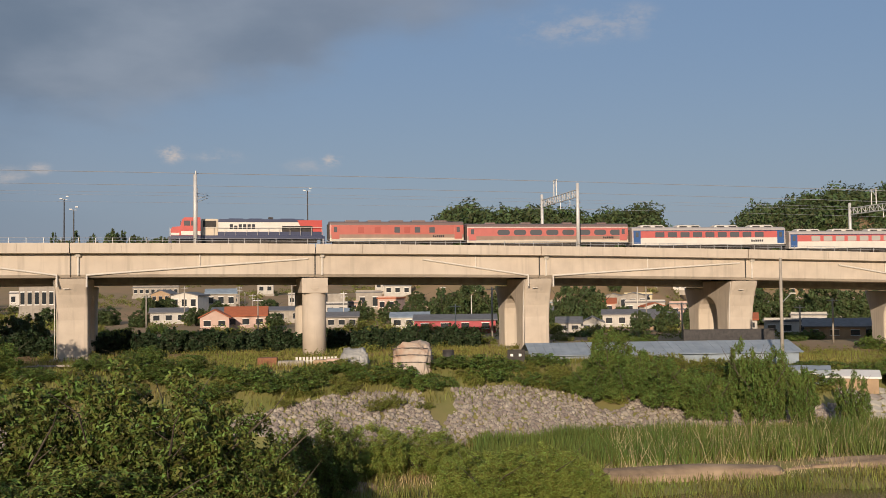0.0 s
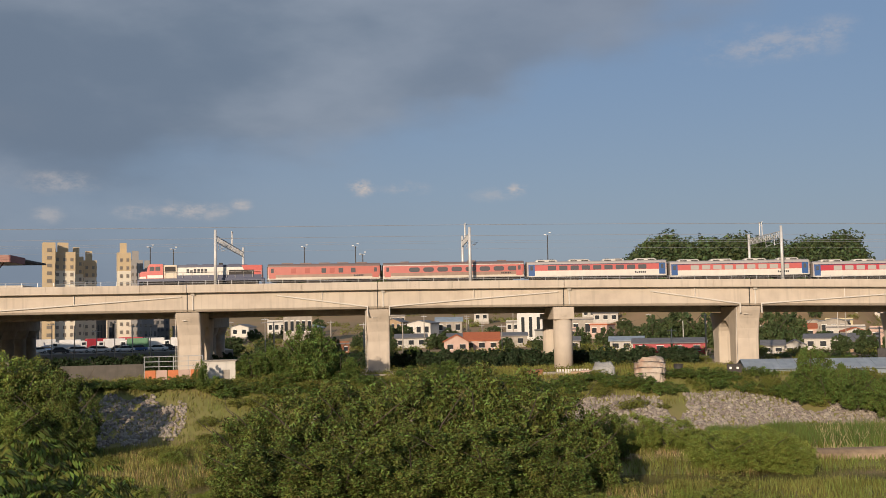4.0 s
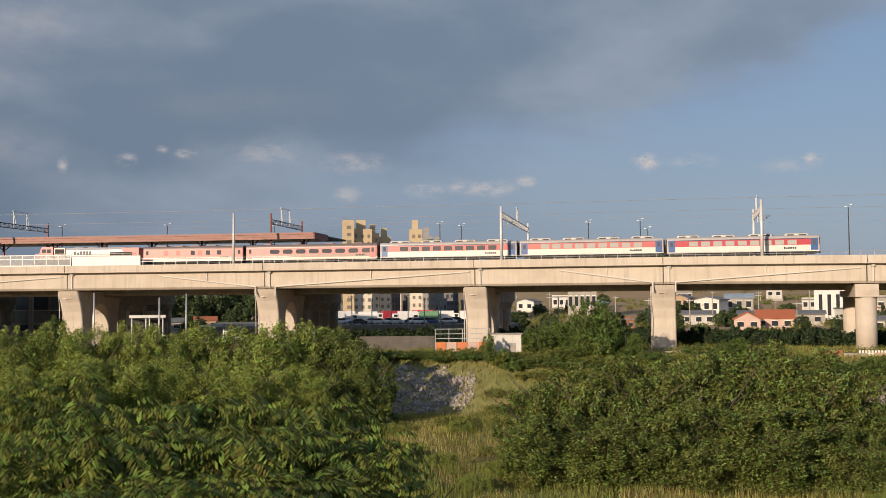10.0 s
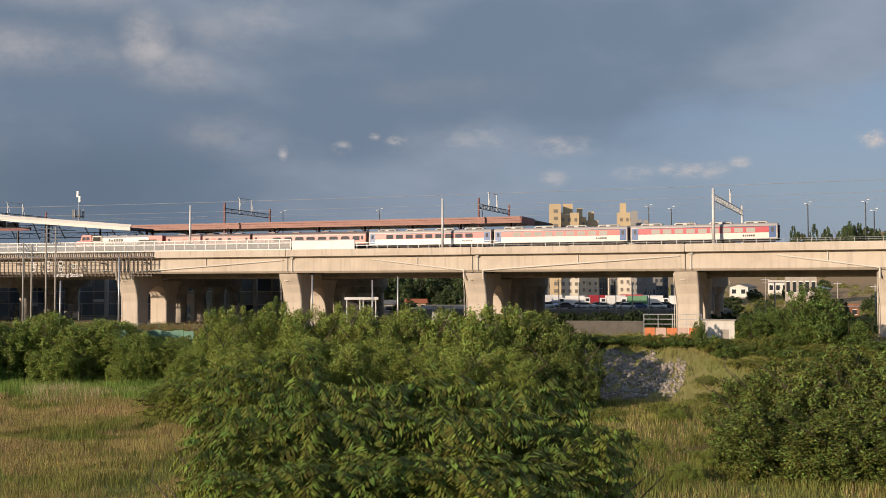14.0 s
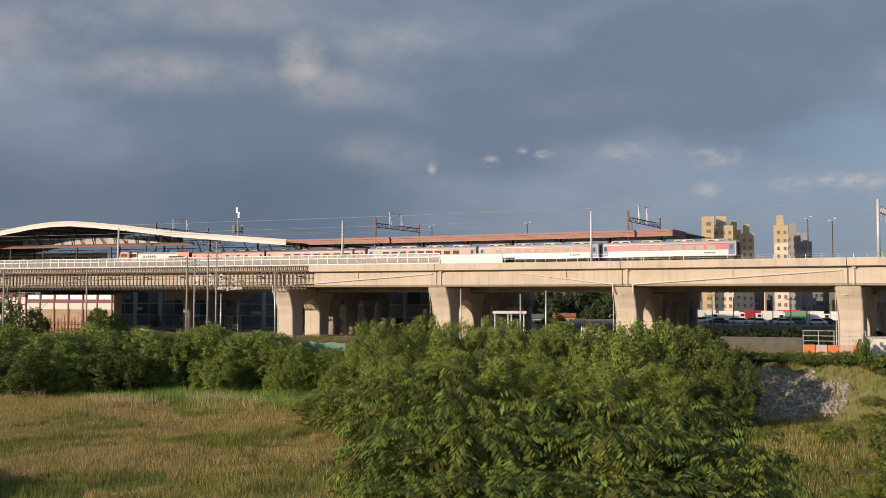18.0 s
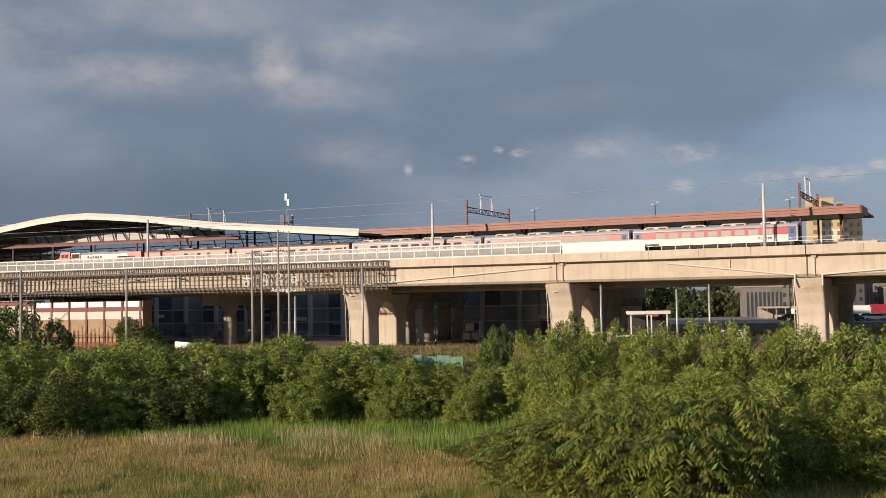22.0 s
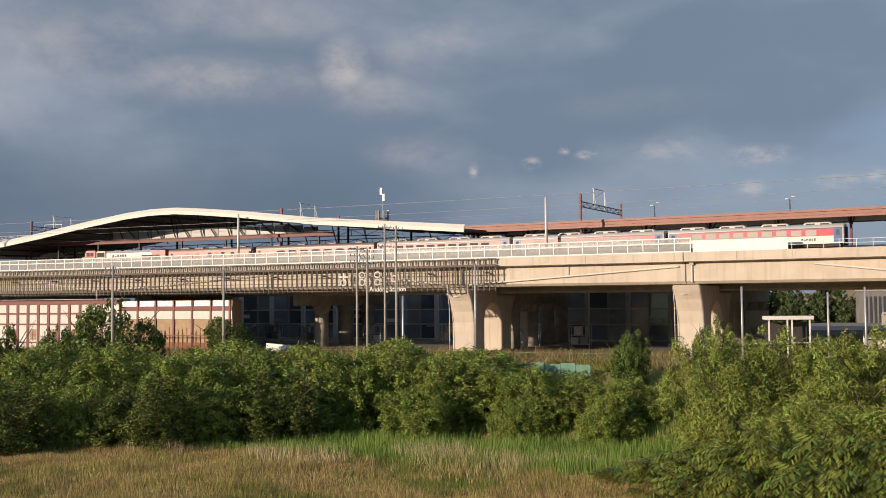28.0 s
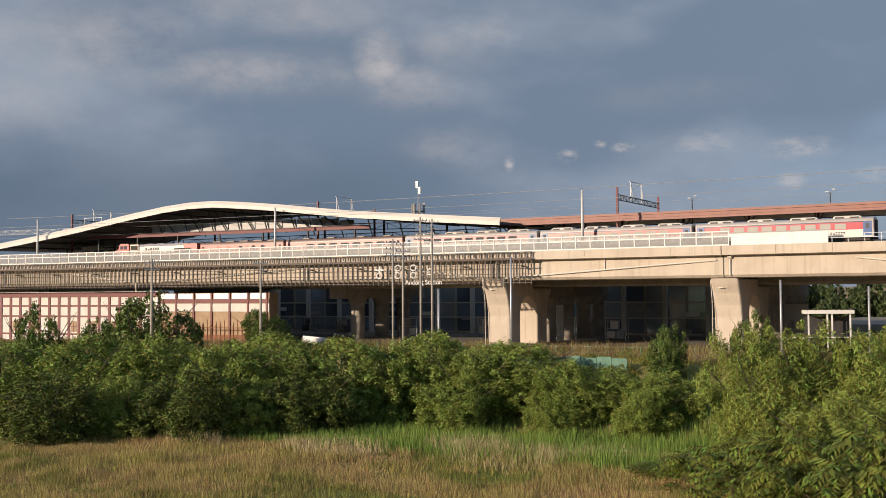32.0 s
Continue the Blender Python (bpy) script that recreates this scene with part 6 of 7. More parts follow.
TOWER_GREY = material("tower_grey", (0.34, 0.32, 0.30), (0.28, 0.27, 0.25), 0.06, 0.85)
TOWER_WIN = glass_material("tower_window", (0.22, 0.19, 0.15), 0.3)
HOUSE_WIN = glass_material("house_window", (0.03, 0.035, 0.04), 0.15)
TARP = material("grey_tarpaulin", (0.36, 0.36, 0.34), (0.26, 0.26, 0.25), 1.4, 0.55, bump=0.6, bump_scale=2)
WRAP = material("stained_wrap", (0.46, 0.38, 0.30), (0.36, 0.22, 0.15), 1.1, 0.8, bump=0.7, bump_scale=2.5, third=(0.55, 0.50, 0.43))
STONE = material("riprap_stone", (0.33, 0.285, 0.24), (0.22, 0.19, 0.16), 1.5, 0.92, bump=0.4, island=0.3)
STONE_PALE = material("wall_stone", (0.40, 0.37, 0.32), (0.30, 0.28, 0.245), 1.2, 0.9, bump=0.4, obj_var=0.22)


def facing(az, r, turn=0.0, z=None):
    p = polar(az, r)
    return pose(p.x, p.y, ground_height(p.x, p.y) - 0.15 if z is None else z, 0, 0, az + turn)


HOUSE_WHITE = material("weathered_house_render", (0.55, 0.525, 0.475), (0.44, 0.42, 0.375), 0.7, 0.88, streak=0.3)


def house(az, r, w, d, h, wall, roof, gable=1.4, turn=0.0, label="small house", wins=3, flat=False, axis="x", z=None, over=0.4, lift=0.0):
    t = thing("house", facing(az, r, turn, z), label, "house", "houses of the town")
    if lift:
        part("plinth", boxes((-w / 2 - 0.3, w / 2 + 0.3, -0.3, d + 0.3, -1.5, lift)), CONCRETE_OLD, t)
    b = part("wall", boxes((-w / 2, w / 2, 0, d, lift, lift + h)), wall, t)
    if flat:
        part("roof", boxes((-w / 2 - 0.25, w / 2 + 0.25, -0.25, d + 0.25, lift + h, lift + h + 0.35), bevel=0.03), roof, t)
        part("parapet", boxes((-w / 2, w / 2, 0.0, 0.15, lift + h + 0.35, lift + h + 0.8)), wall, t)
    elif axis == "x":
        part("roof", prism(bmesh.new(), [(-over, lift + h - 0.1), (-over, lift + h + 0.12), (d / 2, lift + h + gable + 0.2), (d + over, lift + h + 0.12), (d + over, lift + h - 0.1), (d / 2, lift + h + gable)], -w / 2 - over, w / 2 + over, "x"), roof, t)
        part("gable_end", prism(bmesh.new(), [(0, lift + h), (d, lift + h), (d / 2, lift + h + gable - 0.05)], -w / 2, w / 2, "x"), wall, t)
    else:
        part("roof", prism(bmesh.new(), [(-w / 2 - over, lift + h - 0.1), (-w / 2 - over, lift + h + 0.12), (0, lift + h + gable + 0.2), (w / 2 + over, lift + h + 0.12), (w / 2 + over, lift + h - 0.1), (0, lift + h + gable)], -over, d + over, "y"), roof, t)
        part("gable_end", prism(bmesh.new(), [(-w / 2, lift + h), (w / 2, lift + h), (0, lift + h + gable - 0.05)], 0, d, "y"), wall, t)
    for k in range(wins):
        x = -w / 2 + w * (k + 0.5) / wins
        ww = min(1.5, w / wins * 0.55)
        win = part("window", boxes((x - ww / 2, x + ww / 2, -0.05, 0.0, lift + h * 0.35, lift + h * 0.78)), HOUSE_WIN, b)
        part("window_frame", boxes((x - ww / 2 - 0.08, x + ww / 2 + 0.08, -0.08, -0.05, lift + h * 0.78, lift + h * 0.82), (x - ww / 2 - 0.1, x + ww / 2 + 0.1, -0.12, -0.05, lift + h * 0.31, lift + h * 0.35)), WHITE, win)
    return t


# white hall with tall slots, its grey wing, and the houses round it
def make_hall():
    t = thing("office_building", facing(2.79, 325), "white modern office block with tall dark window slots", "building")
    b = part("wall", boxes((-4.2, 4.2, 0, 12, 0, 9.6), bevel=0.05), PLASTER, t)
    for k in range(3):
        x = -2.4 + 2.4 * k
        part("tall_window", boxes((x - 0.5, x + 0.5, -0.06, 0.0, 1.4, 7.6)), HOUSE_WIN, b)
    part("roof_box", boxes((-3.4, 2.2, 2, 9, 9.6, 11.2)), PLASTER, t)
    part("side_wing", boxes((4.2, 9.5, 1.5, 11, 0, 6.3)), CONCRETE_OLD, t)
    return t


make_hall()
house(0.0, 338, 7.5, 8, 6.0, CONCRETE_OLD, TILE_GREY, flat=True, label="grey flat-roofed concrete house", wins=2)
house(6.9, 262, 6.2, 9, 2.7, PINK, TILE_ORANGE, 1.7, label="pink plaster house with an orange tiled gable roof", wins=2, axis="y")
house(5.5, 268, 9.0, 8, 2.9, PINK, TILE_ORANGE, 1.9, label="plaster house with a broad orange tiled roof", wins=3)
house(5.2, 300, 23, 10, 3.2, CONCRETE_OLD, TILE_GREY, 0.8, label="long low warehouse with a grey sheet roof", wins=6)
house(-4.66, 238, 16.0, 8, 2.6, RED_SHEET, TILE_GREY, 0.9, label="red clad shed with a dark grey roof", wins=4)
house(-10.0, 252, 5.0, 6, 2.1, HOUSE_WHITE, TILE_GREY, 1.1, label="small white house with a grey hipped roof", wins=2)
house(-11.1, 254, 4.6, 6, 2.2, HOUSE_WHITE, TILE_GREY, 1.2, label="small white house with a gable to the street", wins=2, axis="y")
house(-12.8, 290, 12.5, 8, 3.2, HOUSE_WHITE, TILE_GREY, 1.0, label="white house with a long dark roof", wins=4)
house(-13.6, 330, 11, 8, 4.2, HOUSE_WHITE, TILE_GREY, flat=True, label="two storey white house with balcony front", wins=4, lift=1.0)
house(-13.3, 362, 8.5, 7, 3.4, YELLOW, TILE_GREY, flat=True, label="pale yellow flat-roofed house", wins=3, lift=1.0)
house(-15.3, 315, 6.0, 7, 5.2, PINK, TILE_GREY, flat=True, label="pink two storey house beside a tree", wins=2)
house(-11.6, 340, 7.0, 7, 3.4, PINK, TILE_ORANGE, 1.4, label="house with an orange tiled roof on the slope", wins=2, lift=1.0)
house(-16.6, 300, 8.0, 7, 3.0, HOUSE_WHITE, TILE_ORANGE, 1.2, label="white house with a reddish roof", wins=3)
house(-19.9, 252, 9.0, 7, 2.8, HOUSE_WHITE, TILE_GREY, flat=True, label="low white flat-roofed house", wins=3)
house(-21.8, 236, 10.5, 7, 2.4, TAN, TILE_GREY, 1.3, label="tan house with a dark tiled roof", wins=3)
house(-23.9, 240, 8.0, 7, 2.4, HOUSE_WHITE, TILE_GREY, 1.3, label="white house with a dark tiled roof", wins=3)
house(-1.3, 380, 9.0, 8, 3.4, HOUSE_WHITE, TILE_GREY, 0.8, label="white shop with a low sheet roof", wins=3, lift=1.0)
house(1.2, 300, 6.0, 7, 2.8, HOUSE_WHITE, ROOF_BLUE, 0.8, label="white house with a pale sheet roof", wins=2)
house(-2.6, 400, 9.0, 8, 4.4, RUST, TILE_GREY, flat=True, label="brown flat-roofed block on the slope", wins=4, lift=1.0)
house(-0.6, 420, 8.0, 8, 3.6, HOUSE_WHITE, TILE_GREY, flat=True, label="white flat-roofed block on the slope", wins=3, lift=1.0)
house(15.6, 328, 9.0, 9, 7.4, CONCRETE_OLD, TILE_GREY, flat=True, label="grey three storey block on the hillside", wins=5, lift=1.5)
house(15.3, 331, 5.0, 5, 10.0, HOUSE_WHITE, TILE_GREY, flat=True, label="pale stair block on the hillside", wins=2, lift=1.5)
house(13.2, 262, 3.6, 5, 2.6, RUST, TILE_GREY, flat=True, label="small brown cabin with pale window frames", wins=2)
house(36.2, 300, 6.0, 6, 2.8, TAN, TILE_ORANGE, 0.9, label="tan house with an orange ridge", wins=3)
house(33.6, 320, 5.0, 6, 3.0, HOUSE_WHITE, TILE_GREY, flat=True, label="pale flat-roofed house among trees", wins=2)
house(38.0, 290, 6.5, 6, 2.6, CONCRETE_OLD, TILE_GREY, 0.9, label="grey house among trees", wins=2)
house(10.8, 420, 16, 8, 3.0, CONCRETE_OLD, TILE_GREY, flat=True, label="long open hillside shelter with posts", wins=8, lift=1.0)
house(5.5, 430, 6, 6, 3.6, HOUSE_WHITE, TILE_GREY, flat=True, label="white house on the dry hillside", wins=2, lift=1.0)
house(-8.3, 300, 9, 8, 3.4, HOUSE_WHITE, TILE_GREY, 1.2, label="white house with a dark tiled roof", wins=3)
house(-7.2, 345, 8, 7, 4.6, PINK, TILE_GREY, flat=True, label="pink flat-roofed house on the slope", wins=3)
house(-17.9, 268, 7, 7, 2.6, HOUSE_WHITE, TILE_ORANGE, 1.3, label="white house with an orange roof", wins=3)
house(-14.4, 276, 7, 7, 2.8, TAN, TILE_GREY, 1.2, label="tan house with a dark roof", wins=3)
house(-18.4, 330, 8, 7, 3.0, HOUSE_WHITE, TILE_GREY, 1.2, label="white house below the wood", wins=3)
house(-21.0, 290, 8, 7, 3.0, HOUSE_WHITE, TILE_GREY, flat=True, label="low white flat-roofed cottage", wins=3)
house(3.6, 372, 7, 7, 3.6, HOUSE_WHITE, TILE_GREY, flat=True, label="white block on the dry hillside", wins=3)
house(7.6, 380, 13, 6, 2.6, CONCRETE_OLD, TILE_GREY, flat=True, label="open grey shelter on the hillside", wins=6)
house(9.4, 300, 9, 7, 3.0, HOUSE_WHITE, TILE_GREY, 1.0, label="pale house behind the hedge", wins=3)
house(0.9, 262, 7, 6, 2.6, CONCRETE_OLD, TILE_GREY, 0.9, label="grey house behind the hedge", wins=3)
house(-2.4, 256, 8, 6, 2.6, HOUSE_WHITE, ROOF_BLUE, 0.9, label="white workshop with a pale blue roof", wins=3)
rh = random.Random(41)
WALLS = ((OFFWHITE, "off-white"), (PINK, "pink"), (TAN, "tan"), (CONCRETE_OLD, "grey"), (YELLOW, "pale yellow"))
ROOFS = ((TILE_GREY, "dark grey"), (TILE_ORANGE, "orange tiled"), (ROOF_BLUE, "pale blue sheet"), (TILE_GREY, "dark grey"))
for k in range(34):
    wall, wn = rh.choice(WALLS)
    roof, rn = rh.choice(ROOFS)
    az = rh.uniform(-24, -6) if k < 22 else rh.uniform(-4, 20)
    house(az, rh.uniform(300, 430), rh.uniform(5, 9), 7, rh.uniform(2.6, 4.6), wall, roof, rh.uniform(0.8, 1.4), turn=rh.uniform(-25, 25), flat=rh.random() < 0.4, lift=rh.uniform(0.2, 1.0),
          label=wn + " walled house with a " + rn + " roof", wins=rh.randint(2, 4), axis=rh.choice("xy"))
# sheds in front of the piers
house(-21.7, 161, 5.4, 5, 1.8, TAN, WHITE, 0.5, label="brown shed with a white sheet roof", wins=0, over=0.3)
house(-20.0, 161, 4.6, 4, 1.5, ROOF_BLUE, ROOF_BLUE, 0.3, label="low blue shed covered with sheeting", wins=1, over=0.2)
house(-23.9, 163, 4.8, 5, 2.0, DARK_STEEL, TILE_GREY, 0.4, label="dark shed with a grey roof", wins=1, over=0.2)


def make_long_shed():
    t = thing("greenhouse_shed", facing(-14.0, 161, 14, 6.1), "long low shed with pale blue corrugated roofing", "shed")
    part("wall", boxes((-15, 17, 0, 9, -2.0, 1.2)), ROOF_BLUE, t)
    for k in range(32):
        x = -15.5 + k * 1.03
        part("roof_sheet", prism(bmesh.new(), [(-0.5, 1.2), (-0.5, 1.28), (4.5, 2.5), (9.5, 1.28), (9.5, 1.2), (4.5, 2.42)], x, x + 1.0, "x"), ROOF_BLUE, t)
    part("net_wall", boxes((6, 18, 10.5, 10.8, -1.8, 3.6)), DARK_STEEL, t, "black shade net wall")
    return t


make_long_shed()


def lumpy(w, d, h, seed, n=26, power=0.55, folds=0.0):
    bm = bmesh.new()
    bmesh.ops.create_icosphere(bm, subdivisions=5 if folds else 4, radius=1.0)
    for v in bm.verts:
        c = v.co
        k = 1 + 0.2 * noise.noise(c * 1.7 + Vector((seed, 0, 0))) + 0.09 * abs(noise.noise(c * 4.0 + Vector((0, seed, 0)))) + 0.05 * noise.noise(c * 9.0)
        if folds:
            k += folds * (1 - abs(noise.noise(Vector((c.x * 5, c.y * 5, c.z * 2.2)) + Vector((seed, 3, 0)))) * 3) - folds * abs(noise.noise(c * 14))
        zz = max(-0.25, c.z)
        f = lambda u: math.copysign(abs(u) ** 0.6, u)
        v.co = Vector((f(c.x) * w / 2 * k, f(c.y) * d / 2 * k, (abs(zz) ** power if zz > 0 else zz) * h * k))
    return bm


def yard():
    heap = thing("wrapped_heap", facing(-3.58, 150), "large heap wrapped in a stained pale cover, tied down", "heap")
    part("cover", lumpy(4.5, 4.0, 2.7, 3, folds=0.05), WRAP, heap, smooth=True)
    for z, q in ((0.7, 1.06), (1.5, 1.05), (2.25, 0.98)):
        bm = bmesh.new()
        ring = [Vector((math.copysign(abs(math.cos(a)) ** 0.6, math.cos(a)) * 2.36 * q, math.copysign(abs(math.sin(a)) ** 0.6, math.sin(a)) * 2.1 * q, z + 0.1 * math.sin(3 * a))) for a in [2 * math.pi * k / 24 for k in range(25)]]
        for a, b in zip(ring, ring[1:]):
            tube(bm, a, b, 0.035, n=5, cap=False)
        part("tie_rope", bm, DARK_STEEL, heap)
    solid("tarpaulin_mound", lumpy(3.2, 3.0, 2.2, 5, power=0.8, folds=0.05), TARP, facing(-1.13, 150), "grey tarpaulin thrown over a heap", "heap", smooth=True)
    for az, w, h, mat, label in ((0.2, 2.4, 0.9, TAN, "stack of tan sacks"), (1.6, 3.0, 0.8, CONCRETE_OLD, "low stack of grey blocks"), (-0.2, 1.6, 1.0, PINK, "stack of pinkish sacks"), (2.6, 2.2, 1.2, RUST, "rusty brown crate in the yard")):
        solid("material_block", boxes((-w / 2, w / 2, 0, 1.6, 0, h), bevel=0.12), mat, facing(az, 151), label, "building material", "stacks in the yard")
    t = thing("water_drum", facing(-5.1, 152), "dark plastic water drum in the yard", "drum")
    part("drum_body", tube(bmesh.new(), (0, 0, 0), (0, 0, 1.75), 0.68, 0.64, n=20), DARK_STEEL, t, smooth=True)
    part("drum_lid", tube(bmesh.new(), (0, 0, 1.75), (0, 0, 1.85), 0.7, 0.6, n=20), UNDER, t)
    t = thing("black_cabinet", facing(-8.0, 152), "black metal cabinet with two white stickers", "cabinet")
    part("cabinet_body", boxes((-1.0, 1.0, 0, 1.0, 0.3, 1.9), bevel=0.04), UNDER, t)
    for x in (-0.5, 0.45):
        part("sticker", boxes((x - 0.16, x + 0.16, -0.012, 0.0, 1.2, 1.5)), WHITE, t)
    for az in (-5.8, -6.5, 22.9):
        t = thing("pallet", facing(az, 150), "weathered wooden pallet lying in the yard", "pallet", "pallets")
        for k in range(5):
            part("board", boxes((-0.9, 0.9, 0.36 * k, 0.36 * k + 0.28, 0.5, 0.56)), TAN, t)
        for x in (-0.8, 0, 0.8):
            part("runner", boxes((x - 0.06, x + 0.06, 0, 1.7, 0.1, 0.5)), TAN, t)
    t = thing("picket_fence", facing(0.6, 152), "low pale picket fence in the yard", "fence")
    for k in range(12):
        part("picket", boxes((-2.2 + 0.4 * k, -1.95 + 0.4 * k, 0, 0.05, 0, 1.2)), OFFWHITE, t)
    part("picket_rail", boxes((-2.3, 2.7, 0.05, 0.1, 0.7, 0.8)), OFFWHITE, t)
    # white cabinet, rail and orange barrier by the pier
    t = thing("equipment_cabin", facing(19.8, 150), "pale concrete equipment cabin beside a pier", "cabin")
    part("cabin_body", boxes((-2.2, 2.2, 0, 3.0, -0.6, 3.3), bevel=0.04), OFFWHITE, t)
    part("cabin_roof", boxes((-2.35, 2.35, -0.15, 3.15, 3.3, 3.45)), CONCRETE_OLD, t)
    part("cabin_door", boxes((0.4, 1.4, -0.04, 0.0, 0.0, 2.1)), CONCRETE_OLD, t)
    t = thing("site_barrier", facing(22.2, 151, 0, 7.9), "orange site barrier below a steel handrail", "barrier")
    for k in range(5):
        part("barrier_panel", boxes((-3.9 + 1.55 * k, -2.45 + 1.55 * k, 0, 0.12, -1.2, 1.15), bevel=0.03), paint_orange if k % 2 == 0 else PINK, t)
    for z in (1.6, 2.3, 3.0):
        part("steel_rail", boxes((-4, 4, 0.6, 0.7, z, z + 0.09)), STEEL, t)
    for k in range(5):
        part("steel_post", boxes((-4 + 2 * k - 0.05, -4 + 2 * k + 0.05, 0.6, 0.7, -1.4, 3.1)), STEEL, t)
    solid("yard_wall", boxes((-7.5, 4.5, 0, 0.35, -1.5, 2.6), bevel=0.03), STAINED, facing(25.3, 166), "dark stained concrete yard wall", "wall", kind="structure")
    solid("guard_rail", boxes((-14, 14, 0, 0.12, 0.6, 0.8), *[(-13.9 + 3.9 * k, -13.75 + 3.9 * k, 0.15, 0.3, -0.3, 0.9) for k in range(8)]), CONCRETE_OLD, facing(12.6, 152, -2), "galvanised guard rail along the bank road", "guard rail", kind="structure")


STAINED = material("stained_dark_concrete", (0.14, 0.125, 0.105), (0.09, 0.082, 0.07), 0.8, 0.92, bump=0.3, streak=0.3)
paint_orange = material("barrier_orange", (0.62, 0.20, 0.075), (0.55, 0.17, 0.06), 2.0, 0.6)
yard()


def make_shelter():
    t = thing("bus_shelter", facing(39.2, 190, z=7.0), "white flat-roofed waiting shelter on slim posts", "shelter")
    part("shelter_roof", boxes((-3.1, 3.1, 0, 2.6, 5.4, 5.9), bevel=0.05), WHITE, t)
    for x in (-2.7, -0.3, 0.3, 2.6):
        part("shelter_post", boxes((x - 0.09, x + 0.09, 0.2, 0.38, 0, 5.45)), WHITE, t)
    # dark back stands for the shade inside the shelter
    part("shelter_shade_back", boxes((-2.9, 2.9, 2.3, 2.4, 0.5, 5.0)), DARK_STEEL, t)
    part("shelter_bench", boxes((-5.0, -3.2, -1, -0.3, 2.2, 2.4), (-3.0, 3.0, 1.4, 2.0, 2.2, 2.3)), WHITE, t)
    return t


make_shelter()


def make_tower(az, r, w, d, h, mat, mat2, rows, cols, turn=20, cap=True):
    t = thing("apartment_tower", facing(az, r, turn, 4.0), "tan and cream high-rise apartment block", "apartment block", "apartment towers")
    low = part("lower_wall", boxes((-w / 2, w / 2, 0, d, 0, h * 0.84)), mat2, t)
    up = part("upper_wall", boxes((-w / 2 - 0.05, w / 2 + 0.05, -0.05, d + 0.05, h * 0.84, h)), mat, t)
    wm = mesh_of("window", boxes((-w / cols * 0.2, w / cols * 0.2, -0.1, 0.0, -0.45, 0.45)), TOWER_WIN)
    sm = mesh_of("side_window", boxes((-0.12, 0.0, -0.5, 0.5, -0.45, 0.45)), TOWER_WIN)
    for i in range(rows):
        z = 3 + (h - 5) * i / (rows - 1)
        for j in range(cols):
            part("window", wm, None, up if z > h * 0.84 else low, at=pose(-w / 2 + w * (j + 0.5) / cols, -0.05, z))
        for j in range(2):
            part("side_window", sm, None, up if z > h * 0.84 else low, at=pose(w / 2 + 0.17, d * (j + 0.5) / 2, z))
    if cap:
        part("lift_house", boxes((-w * 0.3, w * 0.2, d * 0.3, d * 0.7, h, h + 2.6)), mat, t)
    return t




for az, r, w, d, h, up, low, rows, cols in ((28.45, 288, 2.9, 3.0, 33.2, TOWER_TAN, TOWER_TAN, 15, 1), (27.7, 291, 5.3, 3.8, 30.9, TOWER_TAN, TOWER_CREAM, 14, 3), (27.08, 296, 3.1, 3.2, 30.0, TOWER_TAN, TOWER_CREAM, 13, 2),
                                            (26.45, 300, 3.4, 3.2, 29.2, TOWER_TAN, TOWER_CREAM, 13, 2), (24.72, 288, 3.3, 3.2, 30.6, TOWER_TAN, TOWER_CREAM, 13, 2), (24.1, 298, 3.3, 3.8, 29.2, TOWER_GREY, TOWER_GREY, 13, 3),
                                            (23.5, 306, 2.9, 3.8, 27.0, TOWER_GREY, TOWER_GREY, 12, 2)):
    make_tower(az, r, w, d, h, up, low, rows, cols, 6, cap=cols > 1)


def city_block(az, r, w, h, mat, rows, cols, tall=False):
    t = thing("city_block", facing(az, r, 4), "plain grey town block behind the car park", "building", "town blocks")
    b = part("wall", boxes((-w / 2, w / 2, 0, 9, 0, h)), mat, t)
    part("roof_edge", boxes((-w / 2 - 0.2, w / 2 + 0.2, -0.2, 9.2, h, h + 0.3)), CONCRETE_OLD, t)
    hh = (h - 1.5) / rows * 0.5 * (0.86 if tall else 0.42)
    wm = mesh_of("window", boxes((-w / cols * 0.26, w / cols * 0.26, -0.08, 0.0, -hh, hh)), BLOCK_WIN)
    for i in range(rows):
        for j in range(cols):
            part("window", wm, None, b, at=pose(-w / 2 + w * (j + 0.5) / cols, 0, 0.8 + (h - 1.5) * (i + 0.5) / rows))


BLOCK_WIN = glass_material("block_window", (0.05, 0.055, 0.06), 0.3)
BLOCK_GREY = material("weathered_block_render", (0.22, 0.21, 0.20), (0.15, 0.145, 0.14), 0.3, 0.85, streak=0.3)
for az, r, w, h, mat, rows, cols, tall in ((30.6, 300, 9, 9.6, BLOCK_GREY, 1, 9, True), (29.1, 332, 6, 11.5, BLOCK_GREY, 4, 3, False), (28.2, 322, 5, 8.4, BLOCK_GREY, 3, 4, False),
                                           (27.1, 324, 6.5, 10.8, BLOCK_GREY, 1, 7, True), (26.0, 330, 5, 12.0, TOWER_CREAM, 5, 2, False), (25.0, 322, 5.5, 10.6, BLOCK_GREY, 3, 5, False), (23.9, 328, 5, 9.0, BLOCK_GREY, 3, 3, False),
                                           (22.9, 318, 5.5, 10.4, BLOCK_GREY, 4, 4, False), (21.6, 306, 6, 7.4, TOWER_GREY, 2, 4, False)):
    city_block(az, r, w, h, mat, rows, cols, tall)
